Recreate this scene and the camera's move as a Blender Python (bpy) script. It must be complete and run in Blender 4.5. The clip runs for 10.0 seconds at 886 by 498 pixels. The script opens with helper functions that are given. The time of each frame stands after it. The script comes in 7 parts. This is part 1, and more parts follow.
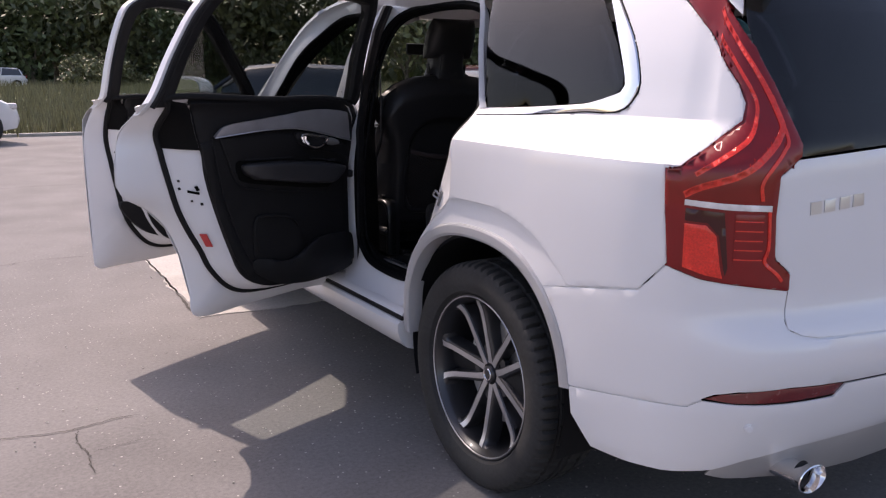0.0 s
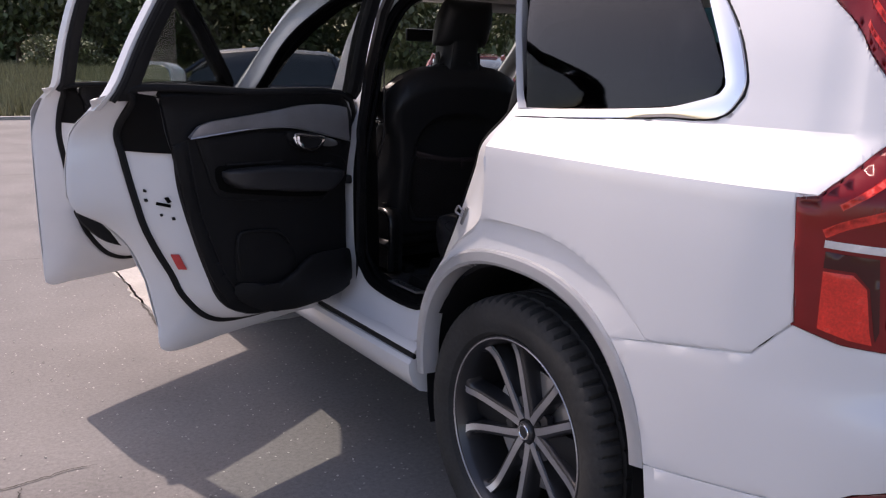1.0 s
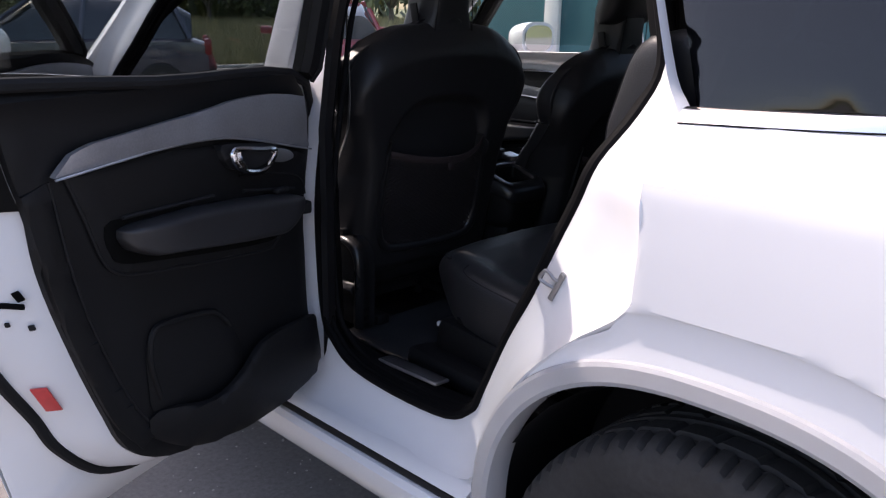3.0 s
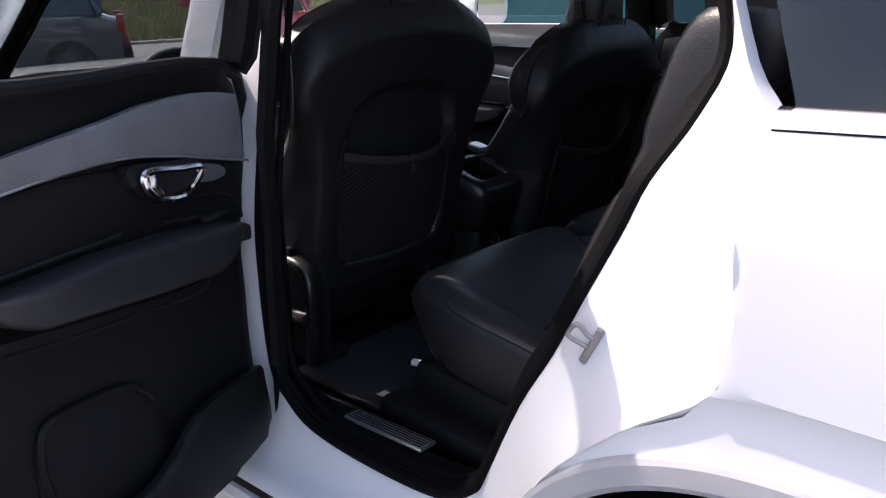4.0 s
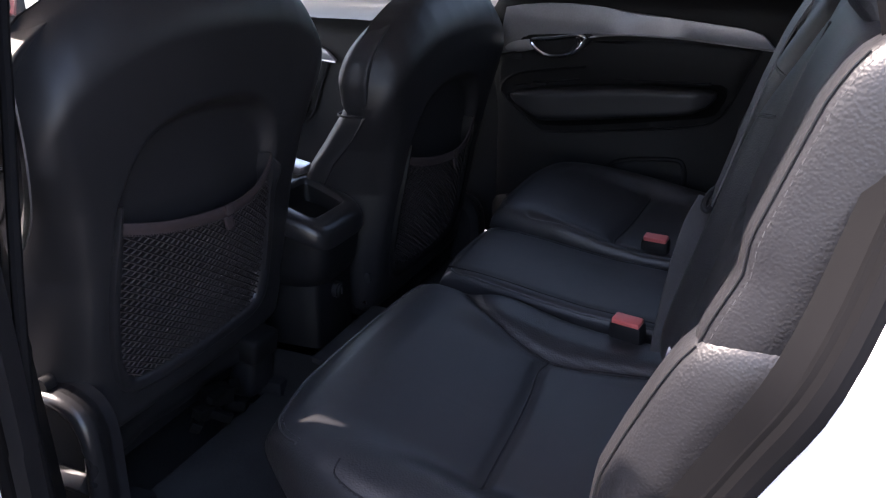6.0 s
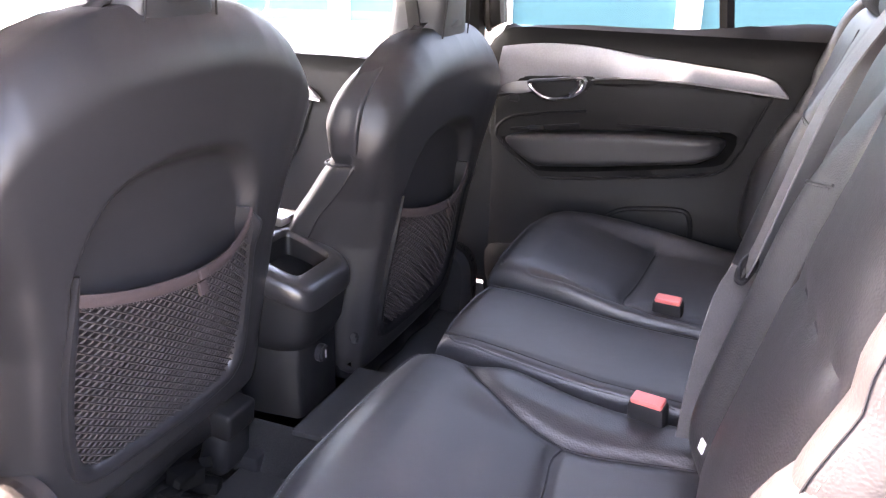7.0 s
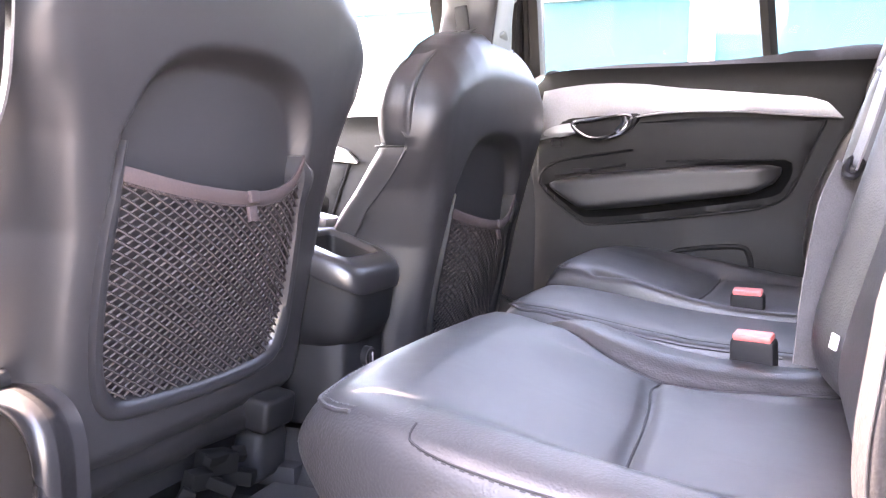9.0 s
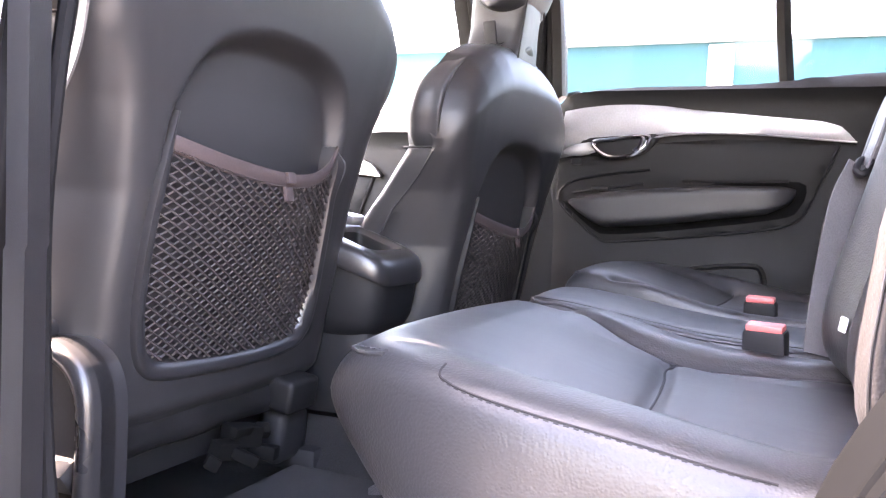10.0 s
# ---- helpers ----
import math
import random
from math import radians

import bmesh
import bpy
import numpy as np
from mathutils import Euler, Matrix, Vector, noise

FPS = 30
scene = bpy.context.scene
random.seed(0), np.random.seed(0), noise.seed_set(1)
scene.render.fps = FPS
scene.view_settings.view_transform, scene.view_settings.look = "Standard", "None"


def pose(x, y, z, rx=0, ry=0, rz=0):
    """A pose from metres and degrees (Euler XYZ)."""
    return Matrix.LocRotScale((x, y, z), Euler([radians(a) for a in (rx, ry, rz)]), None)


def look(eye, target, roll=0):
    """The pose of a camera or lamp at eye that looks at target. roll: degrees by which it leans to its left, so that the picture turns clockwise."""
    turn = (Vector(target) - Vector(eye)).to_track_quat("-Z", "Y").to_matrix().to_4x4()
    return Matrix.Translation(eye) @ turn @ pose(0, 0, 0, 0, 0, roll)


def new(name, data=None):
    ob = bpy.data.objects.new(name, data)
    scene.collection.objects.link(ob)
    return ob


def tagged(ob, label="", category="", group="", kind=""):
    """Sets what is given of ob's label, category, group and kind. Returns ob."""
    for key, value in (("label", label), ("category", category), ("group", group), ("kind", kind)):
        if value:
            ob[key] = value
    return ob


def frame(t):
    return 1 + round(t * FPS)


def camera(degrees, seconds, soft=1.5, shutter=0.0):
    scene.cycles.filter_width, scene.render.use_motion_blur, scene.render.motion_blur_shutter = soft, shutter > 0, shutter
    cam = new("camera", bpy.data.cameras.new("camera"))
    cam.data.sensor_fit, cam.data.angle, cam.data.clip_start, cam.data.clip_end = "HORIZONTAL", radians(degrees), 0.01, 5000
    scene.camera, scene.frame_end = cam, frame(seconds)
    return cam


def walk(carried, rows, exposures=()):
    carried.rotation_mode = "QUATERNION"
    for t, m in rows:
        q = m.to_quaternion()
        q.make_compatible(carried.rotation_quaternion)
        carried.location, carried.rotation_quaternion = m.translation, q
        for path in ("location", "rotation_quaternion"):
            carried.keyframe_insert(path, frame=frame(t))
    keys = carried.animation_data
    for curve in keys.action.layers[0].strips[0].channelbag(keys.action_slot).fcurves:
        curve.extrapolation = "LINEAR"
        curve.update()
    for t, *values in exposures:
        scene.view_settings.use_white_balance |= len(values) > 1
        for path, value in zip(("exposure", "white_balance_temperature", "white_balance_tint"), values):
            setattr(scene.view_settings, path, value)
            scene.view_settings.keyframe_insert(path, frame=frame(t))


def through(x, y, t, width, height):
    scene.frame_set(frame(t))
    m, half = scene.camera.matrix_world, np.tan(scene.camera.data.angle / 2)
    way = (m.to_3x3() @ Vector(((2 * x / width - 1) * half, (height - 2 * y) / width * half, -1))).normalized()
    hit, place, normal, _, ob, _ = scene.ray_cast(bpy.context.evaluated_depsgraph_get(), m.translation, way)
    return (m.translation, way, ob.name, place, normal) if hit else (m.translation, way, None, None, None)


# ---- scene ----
cam = camera(55.8, 10.0, soft=1.25)
PATH = [
    (0, (-2.38, -2.125, 1.333), (-1.355, -0.458, 0.922), 0.5),
    (0.5, (-2.309, -1.889, 1.327), (-1.276, -0.228, 0.908), 1.1),
    (1, (-2.247, -1.607, 1.34), (-1.164, 0.016, 0.902), 1.5),
    (1.5, (-2.162, -1.342, 1.323), (-1.059, 0.257, 0.848), 1.2),
    (2, (-2.082, -1.052, 1.336), (-0.951, 0.524, 0.848), 0.6),
    (2.5, (-2.037, -0.777, 1.337), (-0.829, 0.736, 0.836), 0.7),
    (3, (-1.976, -0.495, 1.36), (-0.623, 0.871, 0.809), 0.9),
    (4.3, (-1.684, -0.075, 1.356), (-0.198, 1.106, 0.725), -0.4),
    (4.5, (-1.639, -0.006, 1.348), (-0.112, 1.114, 0.707), -0.5),
    (5, (-1.545, 0.155, 1.35), (0.097, 1.078, 0.677), -1.1),
    (5.5, (-1.456, 0.268, 1.359), (0.251, 1.046, 0.665), -0.7),
    (6.8, (-1.232, 0.411, 1.435), (0.473, 1.103, 0.653), 1.3),
    (7, (-1.226, 0.431, 1.395), (0.528, 1.111, 0.717), 1.3),
    (7.5, (-1.203, 0.463, 1.284), (0.601, 1.12, 0.724), 0.8),
    (8, (-1.188, 0.486, 1.164), (0.65, 1.156, 0.747), 0.2),
    (8.5, (-1.202, 0.498, 1.064), (0.645, 1.21, 0.778), -0.1),
    (9, (-1.236, 0.507, 1.0), (0.608, 1.256, 0.801), 0.4),
    (9.5, (-1.269, 0.503, 0.956), (0.571, 1.273, 0.808), 1.2),
    (10, (-1.293, 0.501, 0.926), (0.546, 1.282, 0.829), 2.4),
]
EXPOSURES = [(0.0, 0.90, 7550, 25), (1.0, 0.82, 7450, 24), (1.5, 0.88, 7400, 24), (2.5, 1.20, 7250, 22), (3.2, 1.50, 7200, 21), (4.3, 1.75, 7150, 21), (5.7, 2.45, 6850, 21), (6.8, 5.6, 8600, 29), (7.5, 6.05, 8750, 30), (8.0, 6.45, 8800, 31), (9.0, 6.65, 8650, 31), (10.0, 6.25, 8500, 29)]
walk(cam, [(t, look(eye, target, roll)) for t, eye, target, roll in PATH], EXPOSURES)

# ---- world and sun ----
SUN_WAY = Vector((-0.125, 0.725, 1.0)).normalized()
world = bpy.data.worlds.new("sky")
scene.world = world
world.use_nodes = True
wn = world.node_tree
wn.nodes.clear()
w_out = wn.nodes.new("ShaderNodeOutputWorld")
w_bg = wn.nodes.new("ShaderNodeBackground")
w_sky = wn.nodes.new("ShaderNodeTexSky")
w_sky.sky_type = "NISHITA"
w_sky.sun_disc = False
w_sky.sun_elevation = math.asin(SUN_WAY.z)
w_sky.sun_rotation = math.atan2(SUN_WAY.x, SUN_WAY.y)
w_sky.air_density, w_sky.dust_density, w_sky.ozone_density = 1.0, 2.0, 1.0
w_bg.inputs["Strength"].default_value = 0.15
wn.links.new(w_sky.outputs[0], w_bg.inputs["Color"])
wn.links.new(w_bg.outputs[0], w_out.inputs["Surface"])
sun_data = bpy.data.lights.new("sun", "SUN")
sun_data.energy, sun_data.angle, sun_data.color = 2.35, radians(0.6), (1.0, 0.965, 0.92)
sun = new("sun", sun_data)
sun.matrix_world = look((0, 0, 30), Vector((0, 0, 30)) - SUN_WAY)


# ---- materials ----
def nodes_of(name):
    m = bpy.data.materials.new(name)
    m.use_nodes = True
    return m, m.node_tree, m.node_tree.nodes["Principled BSDF"]


def material(name, colour, rough=0.5, metal=0.0, coat=0.0, coat_rough=0.05, vary=0.12, scale=6.0, grain=0.0, grain_scale=200.0,
             bump=0.0, bump_scale=300.0, kind="noise", spec=0.5, rough_vary=0.08, detail=4.0, island=0.0, fold=0.0, fold_scale=14.0):
    """A surface whose colour varies at a large and a small scale, with relief."""
    m, tree, p = nodes_of(name)
    n, l = tree.nodes, tree.links
    tc = n.new("ShaderNodeTexCoord")
    big = n.new("ShaderNodeTexNoise")
    big.inputs["Scale"].default_value, big.inputs["Detail"].default_value = scale, detail
    l.new(tc.outputs["Object"], big.inputs["Vector"])
    ramp = n.new("ShaderNodeMapRange")
    ramp.inputs["From Min"].default_value, ramp.inputs["From Max"].default_value = 0.3, 0.7
    ramp.inputs["To Min"].default_value, ramp.inputs["To Max"].default_value = 1 - vary, 1 + vary
    l.new(big.outputs["Fac"], ramp.inputs["Value"])
    last = ramp.outputs["Result"]
    if grain:
        fine = n.new("ShaderNodeTexNoise")
        fine.inputs["Scale"].default_value, fine.inputs["Detail"].default_value = grain_scale, 2.0
        l.new(tc.outputs["Object"], fine.inputs["Vector"])
        gr = n.new("ShaderNodeMapRange")
        gr.inputs["From Min"].default_value, gr.inputs["From Max"].default_value = 0.3, 0.7
        gr.inputs["To Min"].default_value, gr.inputs["To Max"].default_value = 1 - grain, 1 + grain
        l.new(fine.outputs["Fac"], gr.inputs["Value"])
        mul = n.new("ShaderNodeMath")
        mul.operation = "MULTIPLY"
        l.new(last, mul.inputs[0])
        l.new(gr.outputs["Result"], mul.inputs[1])
        last = mul.outputs[0]
    if island:
        geo = n.new("ShaderNodeNewGeometry")
        ir = n.new("ShaderNodeMapRange")
        ir.inputs["To Min"].default_value, ir.inputs["To Max"].default_value = 1 - island, 1 + island
        l.new(geo.outputs["Random Per Island"], ir.inputs["Value"])
        mul2 = n.new("ShaderNodeMath")
        mul2.operation = "MULTIPLY"
        l.new(last, mul2.inputs[0])
        l.new(ir.outputs["Result"], mul2.inputs[1])
        last = mul2.outputs[0]
    mix = n.new("ShaderNodeMix")
    mix.data_type, mix.blend_type = "RGBA", "MULTIPLY"
    mix.inputs["Factor"].default_value = 1.0
    mix.inputs["A"].default_value = (*colour, 1)
    comb = n.new("ShaderNodeCombineColor")
    for k in range(3):
        l.new(last, comb.inputs[k])
    l.new(comb.outputs[0], mix.inputs["B"])
    l.new(mix.outputs["Result"], p.inputs["Base Color"])
    rr = n.new("ShaderNodeMapRange")
    rr.inputs["To Min"].default_value, rr.inputs["To Max"].default_value = max(0.02, rough - rough_vary), min(1, rough + rough_vary)
    l.new(big.outputs["Fac"], rr.inputs["Value"])
    l.new(rr.outputs["Result"], p.inputs["Roughness"])
    p.inputs["Metallic"].default_value = metal
    p.inputs["Specular IOR Level"].default_value = spec
    p.inputs["Coat Weight"].default_value, p.inputs["Coat Roughness"].default_value = coat, coat_rough
    if bump:
        if kind == "cells":
            rel = n.new("ShaderNodeTexVoronoi")
            rel.feature = "SMOOTH_F1"
            rel.inputs["Scale"].default_value = bump_scale
            inv = n.new("ShaderNodeMath")
            inv.operation = "SUBTRACT"
            inv.inputs[0].default_value = 1.0
            l.new(rel.outputs["Distance"], inv.inputs[1])
            out = inv.outputs[0]
        else:
            rel = n.new("ShaderNodeTexNoise")
            rel.inputs["Scale"].default_value, rel.inputs["Detail"].default_value = bump_scale, 3.0
            out = rel.outputs["Fac"]
        l.new(tc.outputs["Object"], rel.inputs["Vector"])
        b = n.new("ShaderNodeBump")
        b.inputs["Strength"].default_value, b.inputs["Distance"].default_value = bump, 0.002
        l.new(out, b.inputs["Height"])
        if fold:
            wr = n.new("ShaderNodeTexNoise")
            wr.inputs["Scale"].default_value, wr.inputs["Detail"].default_value, wr.inputs["Distortion"].default_value = fold_scale, 2.0, 0.6
            l.new(tc.outputs["Object"], wr.inputs["Vector"])
            b2 = n.new("ShaderNodeBump")
            b2.inputs["Strength"].default_value, b2.inputs["Distance"].default_value = fold, 0.012
            l.new(wr.outputs["Fac"], b2.inputs["Height"])
            l.new(b2.outputs["Normal"], b.inputs["Normal"])
        l.new(b.outputs["Normal"], p.inputs["Normal"])
    return m


def pane(name, through, gloss=0.02, sheen=0.025):
    """Window glass: clear or tinted, with a mirror sheen that grows at a slant."""
    m, tree, p = nodes_of(name)
    n, l = tree.nodes, tree.links
    n.remove(p)
    t = n.new("ShaderNodeBsdfTransparent")
    t.inputs["Color"].default_value = (*through, 1)
    g = n.new("ShaderNodeBsdfGlossy")
    g.inputs["Roughness"].default_value = gloss
    g.inputs["Color"].default_value = (1, 1, 1, 1)
    lw = n.new("ShaderNodeLayerWeight")
    lw.inputs["Blend"].default_value = 0.5
    po = n.new("ShaderNodeMath")
    po.operation = "POWER"
    po.inputs[1].default_value = 5.0
    l.new(lw.outputs["Facing"], po.inputs[0])
    f = n.new("ShaderNodeMapRange")
    f.inputs["To Min"].default_value, f.inputs["To Max"].default_value = sheen, 1.0
    l.new(po.outputs[0], f.inputs["Value"])
    mx = n.new("ShaderNodeMixShader")
    l.new(f.outputs[0], mx.inputs[0])
    l.new(t.outputs[0], mx.inputs[1])
    l.new(g.outputs[0], mx.inputs[2])
    l.new(mx.outputs[0], n["Material Output"].inputs["Surface"])
    return m


PAINT = material("white_car_paint", (0.67, 0.67, 0.695), 0.42, coat=1.0, coat_rough=0.06, vary=0.02, scale=3, rough_vary=0.05)
JAMB = material("white_inner_paint", (0.70, 0.70, 0.725), 0.38, coat=0.6, coat_rough=0.12, vary=0.03, scale=5)
LEATHER = material("grained_charcoal_leather", (0.0190, 0.0190, 0.0215), 0.43, vary=0.08, scale=5, bump=0.20, fold=0.09, bump_scale=400, kind="cells", grain=0.05, spec=0.5)
LEATHER_SMOOTH = material("smooth_charcoal_leather", (0.0180, 0.0180, 0.0205), 0.47, vary=0.08, scale=6, bump=0.05, fold=0.08, bump_scale=700, kind="cells", spec=0.5)
SHELL = material("soft_black_plastic", (0.0165, 0.0160, 0.0178), 0.46, vary=0.06, scale=5, bump=0.12, bump_scale=900, spec=0.42)
SHELL_GLOSS = material("smooth_black_plastic", (0.0165, 0.0160, 0.0178), 0.30, vary=0.06, scale=5, bump=0.06, bump_scale=900, spec=0.5)
TRIM = material("black_trim_plastic", (0.0064, 0.0064, 0.0073), 0.55, vary=0.12, scale=8, bump=0.2, bump_scale=900, spec=0.22)
TRIM_DARK = material("matt_black_plastic", (0.0105, 0.0105, 0.012), 0.62, vary=0.15, scale=9, bump=0.1, bump_scale=500, spec=0.22)
INLAY = material("brushed_grey_inlay", (0.29, 0.29, 0.31), 0.36, metal=0.55, vary=0.06, scale=20, grain=0.06, grain_scale=260)
CHROME = material("chrome", (0.82, 0.82, 0.84), 0.1, metal=1.0, vary=0.02, rough_vary=0.04)
SATIN = material("satin_silver", (0.55, 0.55, 0.57), 0.32, metal=0.9, vary=0.04)
DEAD_BLACK = material("dead_black_foam", (0.004, 0.004, 0.004), 0.9, vary=0.1, spec=0.05)
# black rubber, set darker still in place of the shade over the openings
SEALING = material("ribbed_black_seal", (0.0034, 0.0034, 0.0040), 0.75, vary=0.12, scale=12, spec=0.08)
RUBBER = material("black_rubber", (0.010, 0.010, 0.011), 0.7, vary=0.15, scale=12, bump=0.1, spec=0.2)
TYRE = material("dusty_tyre_rubber", (0.019, 0.019, 0.020), 0.78, vary=0.3, scale=9, grain=0.2, grain_scale=90, bump=0.2, bump_scale=300)
ALLOY = material("dark_grey_alloy", (0.045, 0.045, 0.05), 0.36, metal=0.6, coat=0.5, vary=0.1, scale=8)
FACED = material("machined_alloy", (0.50, 0.50, 0.53), 0.36, metal=0.85, coat=0.4, vary=0.08, scale=12, grain=0.05)
GLASS = pane("clear_glass", (0.86, 0.90, 0.88))
PRIVACY = pane("privacy_glass", (0.60, 0.62, 0.62))
TINT = pane("dark_tinted_glass", (0.16, 0.165, 0.18), 0.03, 0.04)
MIRROR = material("mirror_glass", (0.75, 0.77, 0.78), 0.03, metal=1.0, vary=0.01, rough_vary=0.01)
RED_LENS = material("dark_red_lens", (0.20, 0.004, 0.006), 0.22, spec=0.3, coat=0.45, coat_rough=0.03, vary=0.1, scale=12)
RED_BRIGHT = material("bright_red_lens", (0.75, 0.035, 0.022), 0.25, spec=0.3, coat=0.5, coat_rough=0.03, vary=0.12, scale=25, grain=0.15, grain_scale=220)
RED_DEEP = material("deep_red_lens", (0.05, 0.003, 0.004), 0.2, spec=0.3, coat=0.5, coat_rough=0.03, vary=0.1, scale=18)
CLEAR_BAR = material("frosted_clear_lens", (0.62, 0.58, 0.58), 0.25, coat=1.0, coat_rough=0.04, vary=0.2, scale=35)
REFLECTOR = material("maroon_reflector", (0.14, 0.01, 0.012), 0.25, coat=1.0, coat_rough=0.05, vary=0.15, scale=60)
BUCKLE = material("red_plastic", (0.62, 0.13, 0.12), 0.4, vary=0.06, scale=20)
BELT = material("grey_belt_webbing", (0.075, 0.072, 0.074), 0.42, vary=0.1, scale=30, grain=0.2, grain_scale=600, bump=0.3, bump_scale=900)
NETTING = material("brown_elastic_net", (0.023, 0.018, 0.019), 0.75, vary=0.2, scale=30)
BAND = material("maroon_elastic_band", (0.034, 0.022, 0.023), 0.75, vary=0.12, scale=60, grain=0.25, grain_scale=500)
CARPET = material("dark_grey_carpet", (0.022, 0.022, 0.0235), 0.95, vary=0.25, scale=15, grain=0.4, grain_scale=500, bump=0.6, bump_scale=700)
HEADLINER = material("grey_headlining", (0.36, 0.35, 0.34), 0.9, vary=0.06, scale=12, grain=0.1, grain_scale=400)
SKIDPAINT = material("silver_bumper_trim", (0.42, 0.41, 0.41), 0.42, metal=0.25, coat=0.3, vary=0.05)
STEEL = material("dull_steel", (0.30, 0.30, 0.31), 0.35, metal=0.9, vary=0.1)
LABEL = material("white_label", (0.75, 0.75, 0.75), 0.5, vary=0.04)
STITCH = material("grey_stitching", (0.06, 0.06, 0.063), 0.7, vary=0.1)
STICKER = material("red_door_reflector", (0.55, 0.05, 0.05), 0.3, vary=0.1, scale=60)


# ---- mesh tools ----
def part(name, bm, mat, parent=None, label="", smooth=True, at=None, sharp=38.0):
    """Links a bmesh as one mesh object, under a thing or a part."""
    bmesh.ops.recalc_face_normals(bm, faces=bm.faces)
    for f in bm.faces:
        f.smooth = smooth
    if smooth:
        limit = radians(sharp)
        for e in bm.edges:
            if len(e.link_faces) == 2 and e.calc_face_angle(0.0) > limit:
                e.smooth = False
    me = bpy.data.meshes.new(name)
    bm.to_mesh(me)
    bm.free()
    me.materials.append(mat)
    ob = new(name, me)
    if at is not None:
        ob.matrix_basis = at
    if parent is not None:
        ob.parent = parent
    if label:
        ob["label"] = label
    return ob


def thing(name, label, category, group="", kind="", at=None):
    ob = new(name)
    ob.empty_display_size = 0.1
    if at is not None:
        ob.matrix_basis = at
    return tagged(ob, label, category, group, kind)


def catmull(pts, n=10, closed=False):
    pts = [np.array(p, float) for p in pts]
    P = [pts[-1], *pts, pts[0], pts[1]] if closed else [2 * pts[0] - pts[1], *pts, 2 * pts[-1] - pts[-2]]
    out = []
    for i in range(1, len(P) - 2):
        a, b, c, d = P[i - 1], P[i], P[i + 1], P[i + 2]
        for k in range(n):
            t = k / n
            out.append(0.5 * (2 * b + (c - a) * t + (2 * a - 5 * b + 4 * c - d) * t * t + (3 * b - a - 3 * c + d) * t ** 3))
    if not closed:
        out.append(P[-2])
    return np.array(out)


def resample(pts, n, closed=False):
    pts = np.array(pts, float)
    if closed:
        pts = np.vstack([pts, pts[:1]])
    d = np.r_[0, np.cumsum(np.linalg.norm(np.diff(pts, axis=0), axis=1))]
    s = np.linspace(0, d[-1], n + (1 if closed else 0))
    if closed:
        s = s[:-1]
    return np.stack([np.interp(s, d, pts[:, k]) for k in range(pts.shape[1])], 1)


def box(sx, sy, sz, r=0.0, at=(0, 0, 0), rot=(0, 0, 0), seg=2, bm=None, taper=1.0):
    """A block with rounded edges; taper narrows its top."""
    b = bmesh.new()
    bmesh.ops.create_cube(b, size=1.0)
    for v in b.verts:
        k = taper if v.co.z > 0 else 1.0
        v.co = Vector((v.co.x * sx * k, v.co.y * sy * k, v.co.z * sz))
    if r > 0:
        bmesh.ops.bevel(b, geom=list(b.edges), offset=min(r, 0.49 * min(sx, sy, sz)), segments=seg, profile=0.5, affect="EDGES")
    bmesh.ops.transform(b, matrix=pose(*at, *rot), verts=b.verts)
    return join(bm, b)


def join(bm, b):
    if bm is None:
        return b
    me = bpy.data.meshes.new("tmp")
    b.to_mesh(me)
    b.free()
    bm.from_mesh(me)
    bpy.data.meshes.remove(me)
    return bm


def tube(pts, r, seg=8, closed=False, bm=None, flat=1.0, up=(0, 0, 1), cap=True):
    """A rod along points; r may be a list; flat squeezes it along the second axis."""
    pts = [Vector(p) for p in pts]
    n = len(pts)
    rs = r if isinstance(r, (list, tuple, np.ndarray)) else [r] * n
    b = bmesh.new()
    rings = []
    ref = Vector(up)
    for i, p in enumerate(pts):
        a = pts[(i - 1) % n] if closed or i > 0 else p
        c = pts[(i + 1) % n] if closed or i < n - 1 else p
        t = (c - a)
        t = t.normalized() if t.length > 1e-9 else Vector((0, 0, 1))
        side = t.cross(ref)
        if side.length < 1e-3:
            side = t.cross(Vector((0.3, 1, 0.2)))
        side.normalize()
        nor = side.cross(t).normalized()
        ref = nor
        rings.append([b.verts.new(p + rs[i] * (math.cos(2 * math.pi * k / seg) * side + flat * math.sin(2 * math.pi * k / seg) * nor)) for k in range(seg)])
    for i in range(n if closed else n - 1):
        q, w = rings[i], rings[(i + 1) % n]
        for k in range(seg):
            b.faces.new((q[k], q[(k + 1) % seg], w[(k + 1) % seg], w[k]))
    if not closed and cap:
        b.faces.new(rings[0])
        b.faces.new(rings[-1][::-1])
    return join(bm, b)


def loft(rings, closed=True, caps=True, bm=None):
    b = bmesh.new()
    vs = [[b.verts.new(Vector(p)) for p in ring] for ring in rings]
    m = len(vs[0])
    for i in range(len(vs) - 1):
        for k in range(m if closed else m - 1):
            b.faces.new((vs[i][k], vs[i][(k + 1) % m], vs[i + 1][(k + 1) % m], vs[i + 1][k]))
    if caps and closed:
        b.faces.new(vs[0][::-1])
        b.faces.new(vs[-1])
    return join(bm, b)


def lathe(profile, seg=48, bm=None, axis="x"):
    """Turns (radius, along) points round the x axis."""
    rings = []
    for r, a in profile:
        rings.append([(a, r * math.cos(2 * math.pi * k / seg), r * math.sin(2 * math.pi * k / seg)) for k in range(seg)])
    return loft(rings, True, False, bm)


